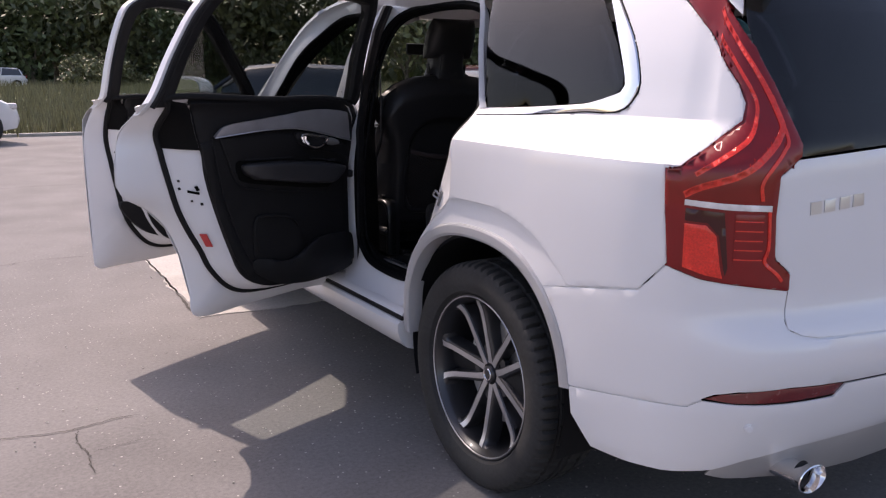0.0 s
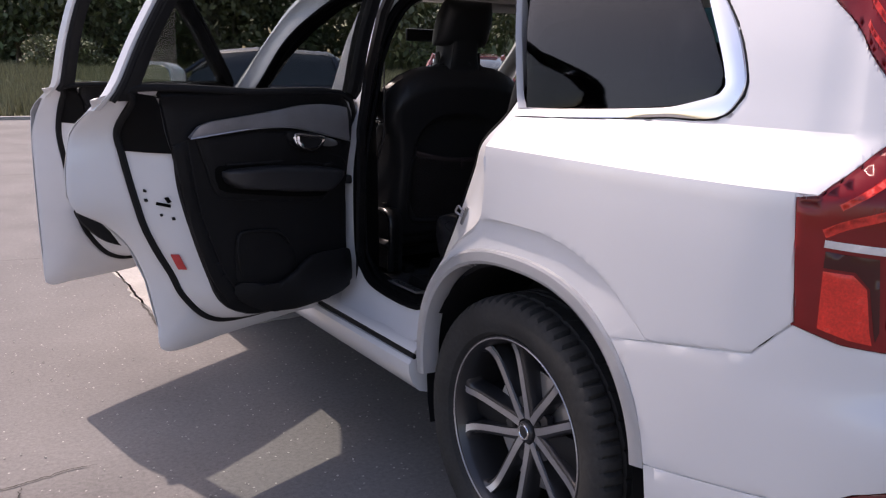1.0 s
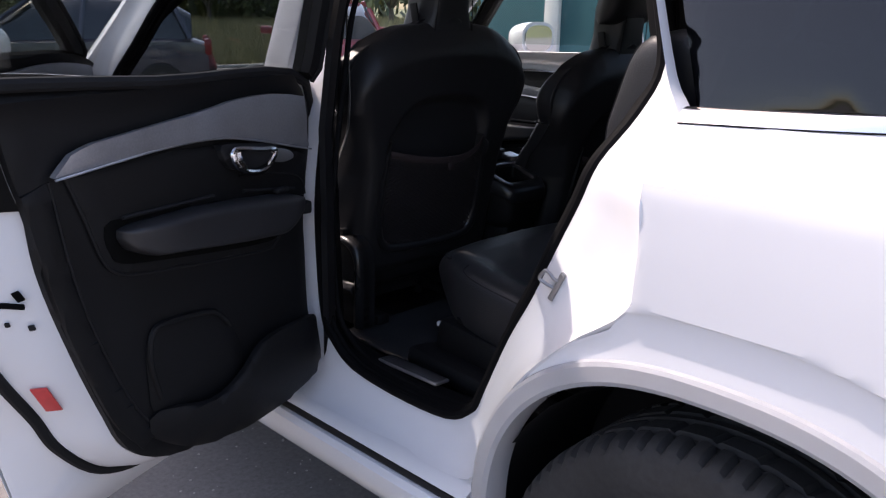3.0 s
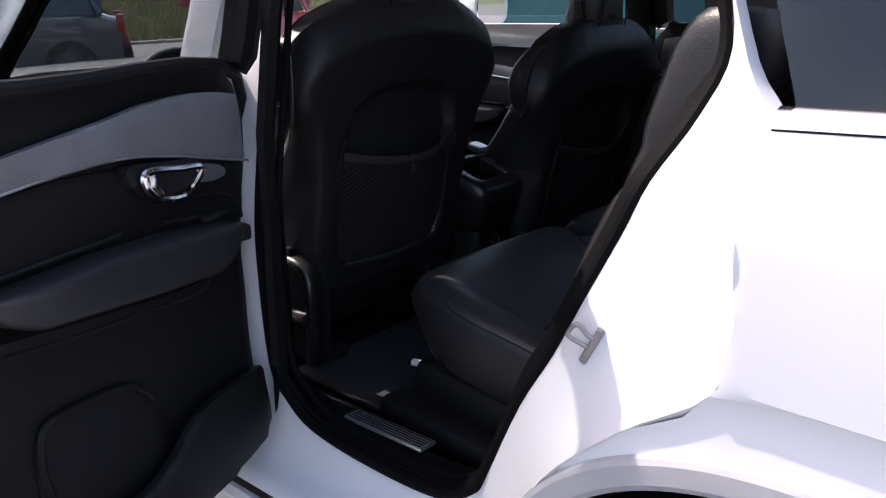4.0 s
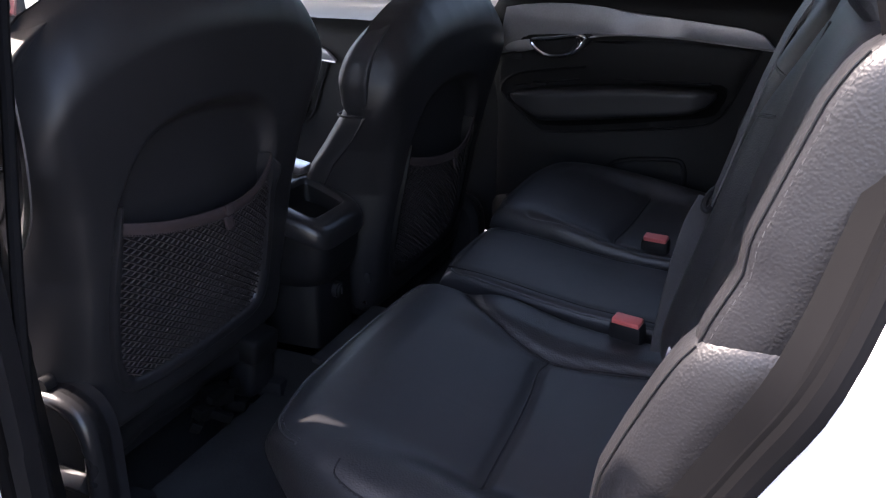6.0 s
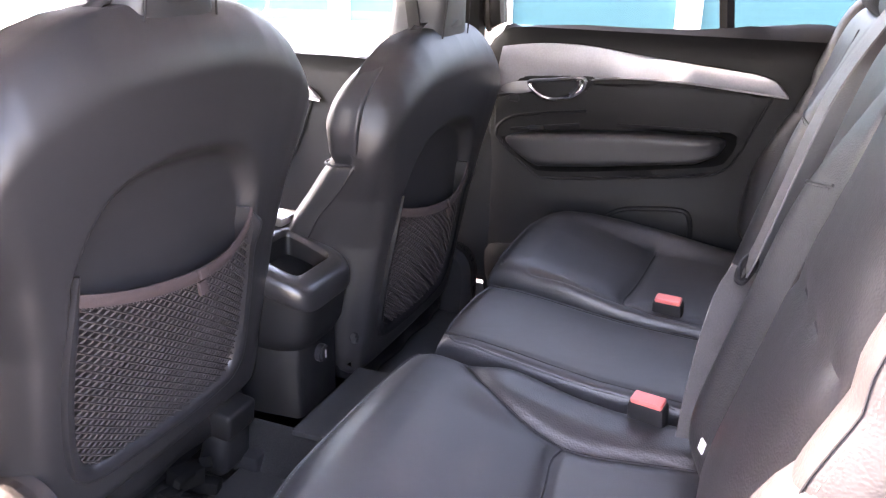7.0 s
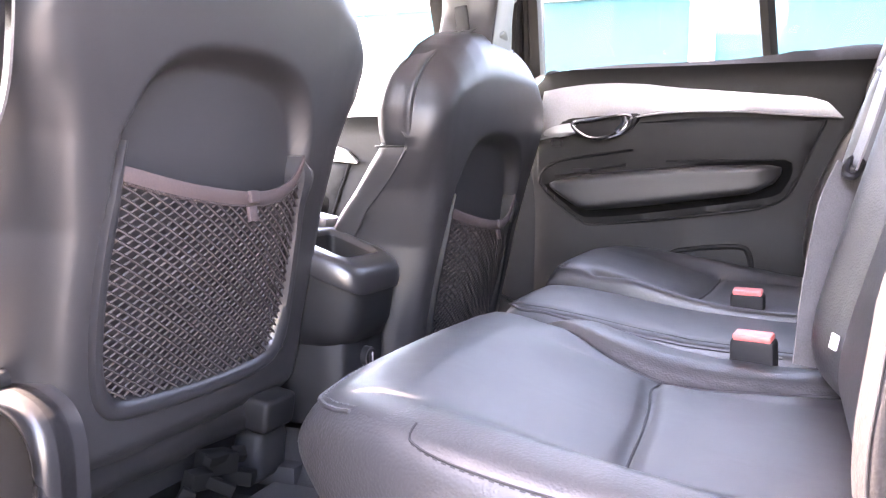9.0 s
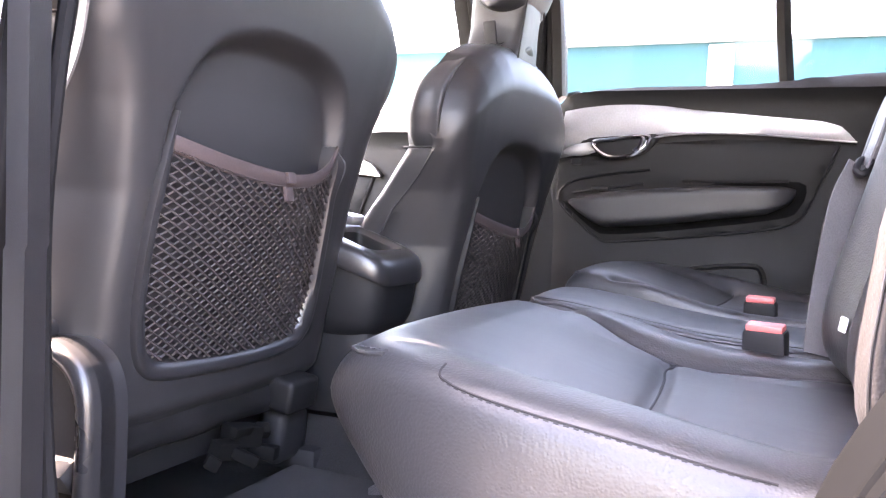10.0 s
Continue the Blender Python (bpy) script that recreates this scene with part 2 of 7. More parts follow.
def clip(poly, ax, at, keep_more):
    """The piece of a flat outline on one side of a straight line along an axis."""
    out = []
    n = len(poly)
    for k in range(n):
        p, q = poly[k], poly[(k + 1) % n]
        a, c = (p[ax] - at, q[ax] - at) if keep_more else (at - p[ax], at - q[ax])
        if a >= 0:
            out.append(p)
        if (a > 0 and c < 0) or (a < 0 and c > 0):
            t = a / (a - c)
            r = [p[0] + (q[0] - p[0]) * t, p[1] + (q[1] - p[1]) * t]
            r[ax] = at
            out.append(tuple(r))
    return out


def cut_grid(outline, cell, holes=()):
    """A flat outline cut into small square cells, with cut cells along its border."""
    poly = [(float(p[0]), float(p[1])) for p in outline]
    b = bmesh.new()
    seen = {}

    def vert(p):
        key = (round(p[0] / 1e-5), round(p[1] / 1e-5))
        if key not in seen:
            seen[key] = b.verts.new((p[0], p[1], 0))
        return seen[key]
    xs, ys = [p[0] for p in poly], [p[1] for p in poly]
    for kx in range(math.floor(min(xs) / cell), math.ceil(max(xs) / cell)):
        strip = clip(clip(poly, 0, kx * cell, True), 0, (kx + 1) * cell, False)
        if len(strip) < 3:
            continue
        sy = [p[1] for p in strip]
        for ky in range(math.floor(min(sy) / cell), math.ceil(max(sy) / cell)):
            piece = clip(clip(strip, 1, ky * cell, True), 1, (ky + 1) * cell, False)
            vs = []
            for p in piece:
                v = vert(p)
                if v not in vs:
                    vs.append(v)
            area = sum(vs[q].co.x * vs[(q + 1) % len(vs)].co.y - vs[(q + 1) % len(vs)].co.x * vs[q].co.y for q in range(len(vs))) if len(vs) > 2 else 0
            if abs(area) < 2e-8:
                continue
            try:
                f = b.faces.new(vs)
            except ValueError:
                continue
            f.normal_update()
    big = [f for f in b.faces if len(f.verts) > 4]
    if big:
        bmesh.ops.triangulate(b, faces=big, ngon_method="EAR_CLIP")
    loose = [v for v in b.verts if not v.link_faces]
    if loose:
        bmesh.ops.delete(b, geom=loose, context="VERTS")
    return b


def panel(outline, fn, thick=0.004, cell=0.04, lip=0.0015, bm=None):
    """A sheet over a curved surface: fn(a, b) gives points, the outline is drawn in (a, b)."""
    b = cut_grid(outline, cell)
    ab = np.array([v.co[:2] for v in b.verts])
    P = fn(ab[:, 0], ab[:, 1])
    e = 2e-3
    du = fn(ab[:, 0] + e, ab[:, 1]) - fn(ab[:, 0] - e, ab[:, 1])
    dv = fn(ab[:, 0], ab[:, 1] + e) - fn(ab[:, 0], ab[:, 1] - e)
    N = np.cross(du, dv)
    N /= np.maximum(np.linalg.norm(N, axis=1, keepdims=True), 1e-12)
    edge = [any(len(q.link_faces) == 1 for q in v.link_edges) for v in b.verts]
    verts = list(b.verts)
    faces = [[v.index for v in f.verts] for f in b.faces]
    b.verts.index_update()
    faces = [[v.index for v in f.verts] for f in b.faces]
    border = [(q.verts[0].index, q.verts[1].index) for q in b.edges if len(q.link_faces) == 1]
    b.free()
    o = bmesh.new()
    top = [o.verts.new(P[i] - N[i] * (lip if edge[i] else 0)) for i in range(len(P))]
    bot = [o.verts.new(P[i] - N[i] * thick) for i in range(len(P))]
    for f in faces:
        try:
            o.faces.new([top[i] for i in f])
            o.faces.new([bot[i] for i in f[::-1]])
        except ValueError:
            pass
    for i, j in border:
        try:
            o.faces.new((top[i], top[j], bot[j], bot[i]))
        except ValueError:
            pass
    return join(bm, o)


def ngon(pts, thick, axis, bm=None):
    """A plate: an outline in 3D pushed along an axis."""
    b = bmesh.new()
    a = [b.verts.new(Vector(p)) for p in pts]
    c = [b.verts.new(Vector(p) + Vector(axis) * thick) for p in pts]
    f1 = b.faces.new(a)
    f2 = b.faces.new(c[::-1])
    n = len(pts)
    f1.normal_update()
    f2.normal_update()
    for i in range(n):
        b.faces.new((a[i], a[(i + 1) % n], c[(i + 1) % n], c[i]))
    bmesh.ops.triangulate(b, faces=[f1, f2], ngon_method="EAR_CLIP")
    return join(bm, b)


def pillow(centre, up, down, p=4.0, q=0.5, nu=24, nv=24, disp=None, bm=None):
    """An upholstered block: centre(a, b) and normal for a, b in -1..1, swelling up and down to its rim."""
    b = bmesh.new()
    us = np.sin(np.linspace(-1, 1, nu) * math.pi / 2)
    ws = np.sin(np.linspace(-1, 1, nv) * math.pi / 2)
    tops, bots = [], []
    for i, a in enumerate(us):
        rt, rb = [], []
        for j, c in enumerate(ws):
            P, N = centre(a, c)
            P, N = Vector(P), Vector(N)
            s = max(0.0, (1 - abs(a) ** p)) ** q * max(0.0, (1 - abs(c) ** p)) ** q
            d = disp(a, c) * s if disp else 0.0
            rim = i in (0, nu - 1) or j in (0, nv - 1)
            v = b.verts.new(P + N * (up * s + d))
            rt.append(v)
            rb.append(v if rim else b.verts.new(P - N * down * s))
        tops.append(rt)
        bots.append(rb)
    for i in range(nu - 1):
        for j in range(nv - 1):
            b.faces.new((tops[i][j], tops[i + 1][j], tops[i + 1][j + 1], tops[i][j + 1]))
            quad = (bots[i][j], bots[i][j + 1], bots[i + 1][j + 1], bots[i + 1][j])
            if len(set(quad)) == 4:
                try:
                    b.faces.new(quad)
                except ValueError:
                    pass
    return join(bm, b)


def dashes(pts, length, gap, r, bm=None):
    """A row of short stitches along a line."""
    line = np.array(pts, float)
    d = np.r_[0, np.cumsum(np.linalg.norm(np.diff(line, axis=0), axis=1))]
    b = bm if bm is not None else bmesh.new()
    s = 0.0
    while s + length < d[-1]:
        q = [[np.interp(x, d, line[:, k]) for k in range(3)] for x in (s, s + length)]
        b = tube(q, r, 5, bm=b)
        s += length + gap
    return b


def mirrored(ob, name, parent, shift=(0, 0, 0)):
    """The other side's twin of a part, with its parts, mirrored across the car's middle."""
    me = ob.data.copy()
    bm = bmesh.new()
    bm.from_mesh(me)
    for v in bm.verts:
        v.co.x = -v.co.x + shift[0]
        v.co.y += shift[1]
        v.co.z += shift[2]
    bmesh.ops.reverse_faces(bm, faces=bm.faces)
    bm.to_mesh(me)
    bm.free()
    twin = new(name, me)
    twin.parent = parent
    if "label" in ob:
        twin["label"] = ob["label"]
    return twin


def smooth01(x):
    x = np.clip(x, 0, 1)
    return x * x * (3 - 2 * x)


# ---- the car's outer surface: a plan line, drawn in by height ----
PLAN = catmull([(0, 3.83), (-.35, 3.80), (-.62, 3.70), (-.80, 3.52), (-.90, 3.25), (-.945, 2.95), (-.965, 2.5), (-.97, 2.0), (-.972, 1.4), (-.975, .8), (-.98, .3), (-.982, -.1), (-.98, -.4), (-.962, -.62), (-.935, -.74), (-.895, -.83), (-.83, -.90), (-.74, -.945), (-.6, -.975), (-.3, -1.005), (0, -1.015)], 14)
ALONG = np.r_[0, np.cumsum(np.hypot(*np.diff(PLAN, axis=0).T))]
flank = (PLAN[:, 1] < 2.9) & (PLAN[:, 1] > -0.7)
ALONG = ALONG - np.interp(0, -PLAN[flank, 1], ALONG[flank])
TANG = np.gradient(PLAN, axis=0)
TANG /= np.hypot(*TANG.T)[:, None]
S_END, S_FRONT = float(ALONG[-1]), float(ALONG[0])


def height_curve(pts):
    c = catmull(pts, 14)
    return lambda z: np.interp(z, c[:, 0], c[:, 1])


SIDE = height_curve([(.20, .07), (.30, .035), (.40, .018), (.55, .009), (.70, .005), (.85, .005), (1.0, .008), (1.09, .013), (1.12, .016), (1.129, .0175), (1.131, .019), (1.15, .040), (1.18, .086), (1.22, .136), (1.26, .15), (1.40, .185), (1.55, .24), (1.66, .30), (1.72, .42), (1.75, .62)])
REAR = height_curve([(.20, .16), (.30, .10), (.40, .04), (.50, .0), (.62, -.025), (.70, -.03), (.75, -.01), (.80, .02), (1.0, .03), (1.15, .04), (1.22, .06), (1.45, .16), (1.60, .26), (1.70, .38), (1.75, .55)])
FRONT = height_curve([(.20, .20), (.30, .10), (.45, .0), (.60, -.02), (.80, .0), (.92, .06), (1.0, .20), (1.08, .75), (1.14, 1.15), (1.4, 1.55), (1.6, 1.9), (1.75, 2.3)])


def skin(s, z, out=0.0):
    """The painted surface at s metres along the flank (rearwards, 0 at the rear axle) and z metres up."""
    s, z = np.asarray(s, float), np.asarray(z, float)
    p = np.stack([np.interp(s, ALONG, PLAN[:, 0]), np.interp(s, ALONG, PLAN[:, 1])], -1)
    t = np.stack([np.interp(s, ALONG, TANG[:, 0]), np.interp(s, ALONG, TANG[:, 1])], -1)
    t /= np.linalg.norm(t, axis=-1, keepdims=True)
    n = np.stack([-t[..., 1], t[..., 0]], -1)
    w = n[..., 0] ** 2
    end = np.where(p[..., 1] > 1.5, FRONT(z), REAR(z))
    d = SIDE(z) * w + end * (1 - w) - out
    return np.stack([p[..., 0] + n[..., 0] * d, p[..., 1] + n[..., 1] * d, z + 0 * d], -1)


def on_skin(out=0.0):
    return lambda s, z: skin(s, z, out)


def arch(a, b, t0, t1, n, cs=0.02, cz=0.43, e=2.4):
    """Points of a wheel arch from angle t0 to t1 (degrees, 0 rearwards, 90 up)."""
    out = []
    for k in range(n + 1):
        t = radians(t0 + (t1 - t0) * k / max(n, 1))
        c, s = math.cos(t), math.sin(t)
        out.append((cs + a * math.copysign(abs(c) ** (2 / e), c), cz + b * math.copysign(abs(s) ** (2 / e), s)))
    return out


suv = thing("suv", "white family SUV parked on asphalt with two doors open", "car")
REAR_S = -2.984

# quarter panel
quarter = [(-.145, 1.205), (.06, 1.213), (.266, 1.226), (.40, 1.236), (.49, 1.247), (.525, 1.262), (.543, 1.285), (.545, 1.315), (.52, 1.37), (.45, 1.46), (.37, 1.545), (.30, 1.60), (.34, 1.665), (.52, 1.665), (.60, 1.60), (.626, 1.517), (.71, 1.472), (.926, 1.314), (.950, 1.272), (.939, 1.233), (.876, 1.201), (.80, 1.150), (.778, 1.128), (.742, 1.122), (.750, 1.05), (.766, .899), (.697, .826), (.56, .802)]
crease = [p for p in arch(.459 + .078, .441 + .078, 44, 122, 60) if p[1] > .775 and p[0] > -.134]
front_edge = [(-.139, .936), (-.165, .90), (-.24, .855), (-.31, .79), (-.335, .745)]
quarter += [(.465, .784)] + crease + [(-.139, .936), (-.128, .95), (-.125, 1.03), (-.132, 1.12)]
QUARTER = part("quarter_panel", panel(quarter, on_skin(), 0.006, 0.01), PAINT, suv, sharp=14)


# the band round the rear wheel, set back from the panel above it
outer = np.array(crease + front_edge)
run = np.r_[0, np.cumsum(np.hypot(*np.diff(outer, axis=0).T))]
inner_fine = resample([p for p in arch(.459, .441, 40, 172, 90) if p[1] > (.762 if p[0] > 0 else .735)], 400)
inner = np.stack([np.interp(run / run[-1], np.linspace(0, 1, 400), inner_fine[:, k]) for k in range(2)], 1)
rings = []
for k, (o, i) in enumerate(zip(outer, inner)):
    fade = .12 + .88 * float(smooth01(k / 16))
    ring = []
    for f, d in ((-.06 if k < len(crease) - 2 else 0.0, .009), (-.005, .006), (.05, .006), (.16, .0075), (.3, .0085), (.5, .0085), (.75, .0075), (1.0, .006), (1.0, .03)):
        p = o * (1 - f) + i * f
        ring.append(skin(np.array(p[0]), np.array(p[1]), -d * fade - .0008))
    rings.append(ring)
b = loft(rings, False, False)
BANDP = part("arch_band", b, PAINT, suv, sharp=30)
filler = [(.465, .784), (.40, .770), (.356, .7625)] + [tuple(inner[0])] + [tuple(outer[0])]
part("arch_band", panel(filler, on_skin(), .005, .03, .0005), PAINT, suv)

# wheel arch lip
def arch_lip(cs, name):
    rings = []
    prof = [(-.003, -.012), (-.001, .002), (.005, .006), (.028, .007), (.036, .002), (.039, -.030), (.037, -.055)]
    for k in range(61):
        t = 6 + 175 * k / 60
        ring = []
        for off, out in prof:
            (s, z), = arch(.459 - off, .441 - off, t, t, 0, cs)
            z = max(z, 0.335)
            fade = smooth01((t - 4) / 34)
            ring.append(skin(np.array(s), np.array(z), out * fade if out > 0 else out + .002))
        rings.append(ring)
    b = loft(rings, False, False)
    bmesh.ops.solidify(b, geom=b.faces, thickness=0.003)
    return part(name, b, PAINT, suv, sharp=24)


LIP = arch_lip(.02, "wheel_arch")
LIP_F = arch_lip(REAR_S, "wheel_arch")

# rear bumper, upper and lower
bump_up = [(.766, .892), (.851, .868), (.96, .856), (1.075, .841), (1.068, .80), (1.062, .752), (1.09, .737), (1.143, .729), (1.363, .722), (S_END, .716), (S_END, .607), (1.245, .612), (1.075, .619), (.95, .610), (.90, .598), (.872, .582), (.838, .558), (.667, .540), (.478, .510)]
bump_up += [p for p in arch(.459, .441, 12, 46, 10) if .512 < p[1] < .762] + [(.356, .7615), (.56, .798), (.699, .821)]
BUMP_UP = part("bumper_upper", panel(bump_up, on_skin(), 0.006, 0.022), PAINT, suv)
bump_lo = [(.478, .506), (.667, .536), (.839, .554), (.875, .577), (.95, .575), (1.08, .574), (1.215, .574), (1.245, .605), (S_END, .602), (S_END, .455), (1.483, .448), (1.135, .438), (1.0, .415), (.915, .388), (.78, .366), (.667, .358), (.556, .356), (.485, .43)]
BUMP_LO = part("bumper_lower", panel(bump_lo, on_skin(-.001), 0.006, 0.03), PAINT, suv)
skid = [(.915, .384), (1.0, .411), (1.135, .434), (1.483, .444), (S_END, .450), (S_END, .30), (1.5, .29), (1.30, .30), (1.1, .335), (.97, .35), (.90, .365)]
SKID = part("skid_trim", panel(skid, on_skin(-.012), 0.006, 0.018), SKIDPAINT, suv, "satin silver lower bumper trim")
refl = [(.882, .583), (.919, .599), (1.0, .611), (1.075, .6145), (1.239, .608), (1.219, .581), (1.083, .580), (.947, .579)]
REFL = part("rear_reflector", panel(refl, on_skin(-.004), 0.006, 0.03), REFLECTOR, suv, "maroon bumper reflector")
sc = skin(np.array(.987), np.array(.516), .002)
part("parking_sensor", lathe([(0, .004), (.006, .004), (.007, .002), (.0105, .002), (.011, -.004)], 24), PAINT, suv, at=Matrix.Translation(sc) @ Euler((0, 0, radians(-128))).to_matrix().to_4x4())

def strip_flat(a, c, w):
    """The outline of a straight strip of width w from a to c, run a little past its ends."""
    a, c = np.array(a), np.array(c)
    t = (c - a) / np.linalg.norm(c - a)
    n = np.array([-t[1], t[0]]) * w / 2
    a, c = a - t * .004, c + t * .004
    return [tuple(a + n), tuple(c + n), tuple(c - n), tuple(a - n)]


# tail lamp and its pieces
lamp = [(.747, 1.12), (.752, 1.05), (.771, .895), (.851, .872), (.96, .859), (1.075, .845), (1.075, .882), (1.03, .918), (1.026, 1.02), (1.033, 1.112), (1.093, 1.155), (1.098, 1.18), (1.087, 1.215), (1.045, 1.32), (1.0, 1.40), (.93, 1.45), (.85, 1.492), (.75, 1.54), (.68, 1.60), (.63, 1.60), (.635, 1.52), (.715, 1.474), (.85, 1.375), (.931, 1.314), (.955, 1.272), (.945, 1.230), (.879, 1.196), (.803, 1.146), (.783, 1.124)]
LAMP = part("tail_lamp", panel(lamp, on_skin(.007), 0.03, 0.012, 0.003), RED_LENS, suv, "dark red tail lamp with bright red light guide")
edge = [(.63, 1.53), (.712, 1.473), (.85, 1.372), (.9285, 1.314), (.9525, 1.272), (.942, 1.2315), (.8775, 1.1985), (.8015, 1.148), (.7805, 1.126), (.7445, 1.121), (.751, 1.05), (.7685, .897), (.851, .870), (.96, .8575), (1.075, .843)]
for a, c in zip(edge, edge[1:]):
    part("lamp_seal", panel(strip_flat(a, c, .016), on_skin(-.003), .003, .03), RED_LENS, LAMP)
def lamp_bit(name, pts, mat, out=.0045):
    return part(name, panel(pts, on_skin(out + .004), 0.004, 0.012, 0.0008), mat, LAMP)


def strip(pts, w):
    """An outline of width w round a line in the flank's plane."""
    p = np.array(catmull(pts, 6))
    t = np.gradient(p, axis=0)
    t /= np.linalg.norm(t, axis=1, keepdims=True)
    n = np.stack([-t[:, 1], t[:, 0]], 1) * w / 2
    return [tuple(q) for q in p + n] + [tuple(q) for q in (p - n)[::-1]]


LAMP_BITS = [
    lamp_bit("light_guide", strip([(.80, 1.065), (.84, 1.085), (.93, 1.115), (.99, 1.155), (1.035, 1.20), (1.045, 1.235), (1.0, 1.33), (.92, 1.41), (.80, 1.49)], .016), RED_BRIGHT, .006),
    lamp_bit("light_guide", strip([(.985, 1.055), (.985, 1.10), (1.04, 1.165), (1.055, 1.20), (1.03, 1.29)], .009), RED_BRIGHT, .006),
    lamp_bit("light_guide", strip([(.822, 1.112), (.882, 1.150), (.950, 1.192), (.976, 1.236), (.976, 1.286), (.918, 1.356), (.82, 1.428)], .012), RED_BRIGHT, .006),
    lamp_bit("light_guide", strip([(1.005, 1.04), (1.008, .95), (1.0, .915), (1.035, .885), (1.05, .868)], .008), RED_BRIGHT, .006),
    lamp_bit("reversing_strip", [(.803, 1.055), (.803, 1.042), (.90, 1.035), (1.01, 1.031), (1.01, 1.045), (.90, 1.049)], CLEAR_BAR, .007),
    lamp_bit("stop_reflector", [(.806, 1.0), (.855, .998), (.880, .975), (.893, .90), (.90, .876), (.86, .882), (.808, .897)], RED_BRIGHT, .006),
    lamp_bit("indicator_housing", [(.806, 1.035), (.895, 1.028), (.91, .90), (.905, .882), (.90, .90), (.885, .975), (.858, 1.003), (.806, 1.006)], RED_DEEP, .0055),
    lamp_bit("indicator_grid", [(.92, 1.026), (.992, 1.024), (.992, .93), (.96, .90), (.92, .905)], RED_LENS, .0055),
]
for k in range(5):
    z = 1.01 - .022 * k
    LAMP_BITS.append(lamp_bit("grid_bar", strip([(.922, z), (.955, z - .001), (.99, z - .002)], .003), RED_BRIGHT, .0075))

# tailgate with its window
gate = [(1.080, .846), (1.080, .884), (1.034, .920), (1.030, 1.02), (1.037, 1.108), (1.09, 1.146), (1.375, 1.166), (S_END, 1.172), (S_END, .727), (1.363, .727), (1.143, .734), (1.10, .742), (1.068, .758), (1.072, .80)]
GATE = part("tailgate", panel(gate, on_skin(-.001), 0.006, 0.02), PAINT, suv)
gate_glass = [(1.098, 1.152), (1.103, 1.18), (1.092, 1.217), (1.05, 1.322), (1.005, 1.402), (.98, 1.46), (1.0, 1.60), (1.2, 1.64), (S_END, 1.65), (S_END, 1.178), (1.375, 1.172)]
GATE_GLASS = part("rear_window", panel(gate_glass, on_skin(-.004), 0.005, 0.022), TINT, suv, "dark tinted rear window")
spoiler = [(.62, 1.605), (.68, 1.605), (.80, 1.52), (.95, 1.475), (1.0, 1.605), (1.2, 1.645), (S_END, 1.655), (S_END, 1.70), (1.0, 1.70), (.55, 1.672)]
SPOILER = part("roof_spoiler", panel(spoiler, on_skin(.004), 0.02, 0.04), PAINT, suv)
# plain raised badge on the tailgate
for k, (a, w, cut) in enumerate([(1.128, .034, 0), (1.172, .034, 1), (1.222, .032, 1), (1.266, .036, 1)]):
    b = panel([(a, 1.018 + .004 * k), (a + w, 1.020 + .004 * k), (a + w, 1.050 + .004 * k), (a, 1.047 + .004 * k)], on_skin(.003), .004, .05)
    part("badge_bar", b, SATIN, GATE, "satin metal badge shape")

# painted flanges behind the shut lines
for pts in ([(.36, .764), (.56, .800), (.698, .8235), (.766, .8955)], [(.48, .508), (.667, .538), (.838, .556), (.873, .580)], [(1.07, .84), (1.066, .80), (1.064, .755), (1.09, .7395), (1.143, .7315), (1.363, .7245), (1.5, .7225)]):
    part("panel_flange", panel(strip(pts, .012), on_skin(-.0052), .003, .03), PAINT, suv)

# quarter window with chrome frame
glass_q = [(-.13, 1.226), (.06, 1.236), (.262, 1.250), (.40, 1.264), (.455, 1.280), (.475, 1.305), (.472, 1.335), (.418, 1.415), (.302, 1.54), (.22, 1.60), (-.22, 1.62), (-.265, 1.575), (-.20, 1.40)]
QWIN = part("quarter_window", panel(glass_q, on_skin(-.004), 0.005, 0.04), TINT, suv, "dark tinted quarter window with chrome surround")
line = catmull([(-.145, 1.2155), (.06, 1.2245), (.266, 1.238), (.40, 1.250), (.480, 1.264), (.506, 1.284), (.512, 1.322), (.462, 1.415), (.352, 1.545), (.28, 1.61)], 8)
rings = []
for i, (s, z) in enumerate(line):
    t = np.gradient(line, axis=0)[i]
    n = np.array([-t[1], t[0]]) / np.hypot(*t)
    w = 0.0115 + 0.0150 * smooth01((s - .34) / .15)
    rings.append([skin(np.array(s + n[0] * q * w), np.array(z + n[1] * q * w), o) for q, o in ((-1, -.004), (-.85, .004), (-.3, .0065), (.3, .0065), (.85, .004), (1, -.004))])
part("chrome_surround", loft(rings, True, True), CHROME, QWIN, "bright chrome strip")
part("window_gasket", tube([ring[0] for ring in rings], .0042, 6), RUBBER, QWIN)

# front wing, bonnet, nose
wing = [(-2.16, 1.15), (-2.14, 1.02), (-2.15, .80), (-2.20, .60), (-2.30, .44)] + [p for p in arch(.459, .441, 0, 180, 34, REAR_S) if True] + [(-3.47, .60), (-3.62, .62), (-3.70, .80), (-3.55, .90), (-3.2, .97), (-2.8, 1.02), (-2.4, 1.09)]
WING = part("front_wing", panel(wing, on_skin(), 0.006, 0.04), PAINT, suv)
nose = [(-3.47, .596), (-3.47, .43), (-3.44, .33), (-3.8, .28), (S_FRONT, .26), (S_FRONT, .80), (-4.0, .80), (-3.70, .795), (-3.62, .615)]
NOSE = part("front_bumper", panel(nose, on_skin(-.001), 0.006, 0.05), PAINT, suv)
grille = [(S_FRONT, .50), (S_FRONT, .78), (-4.16, .78), (-4.20, .52)]
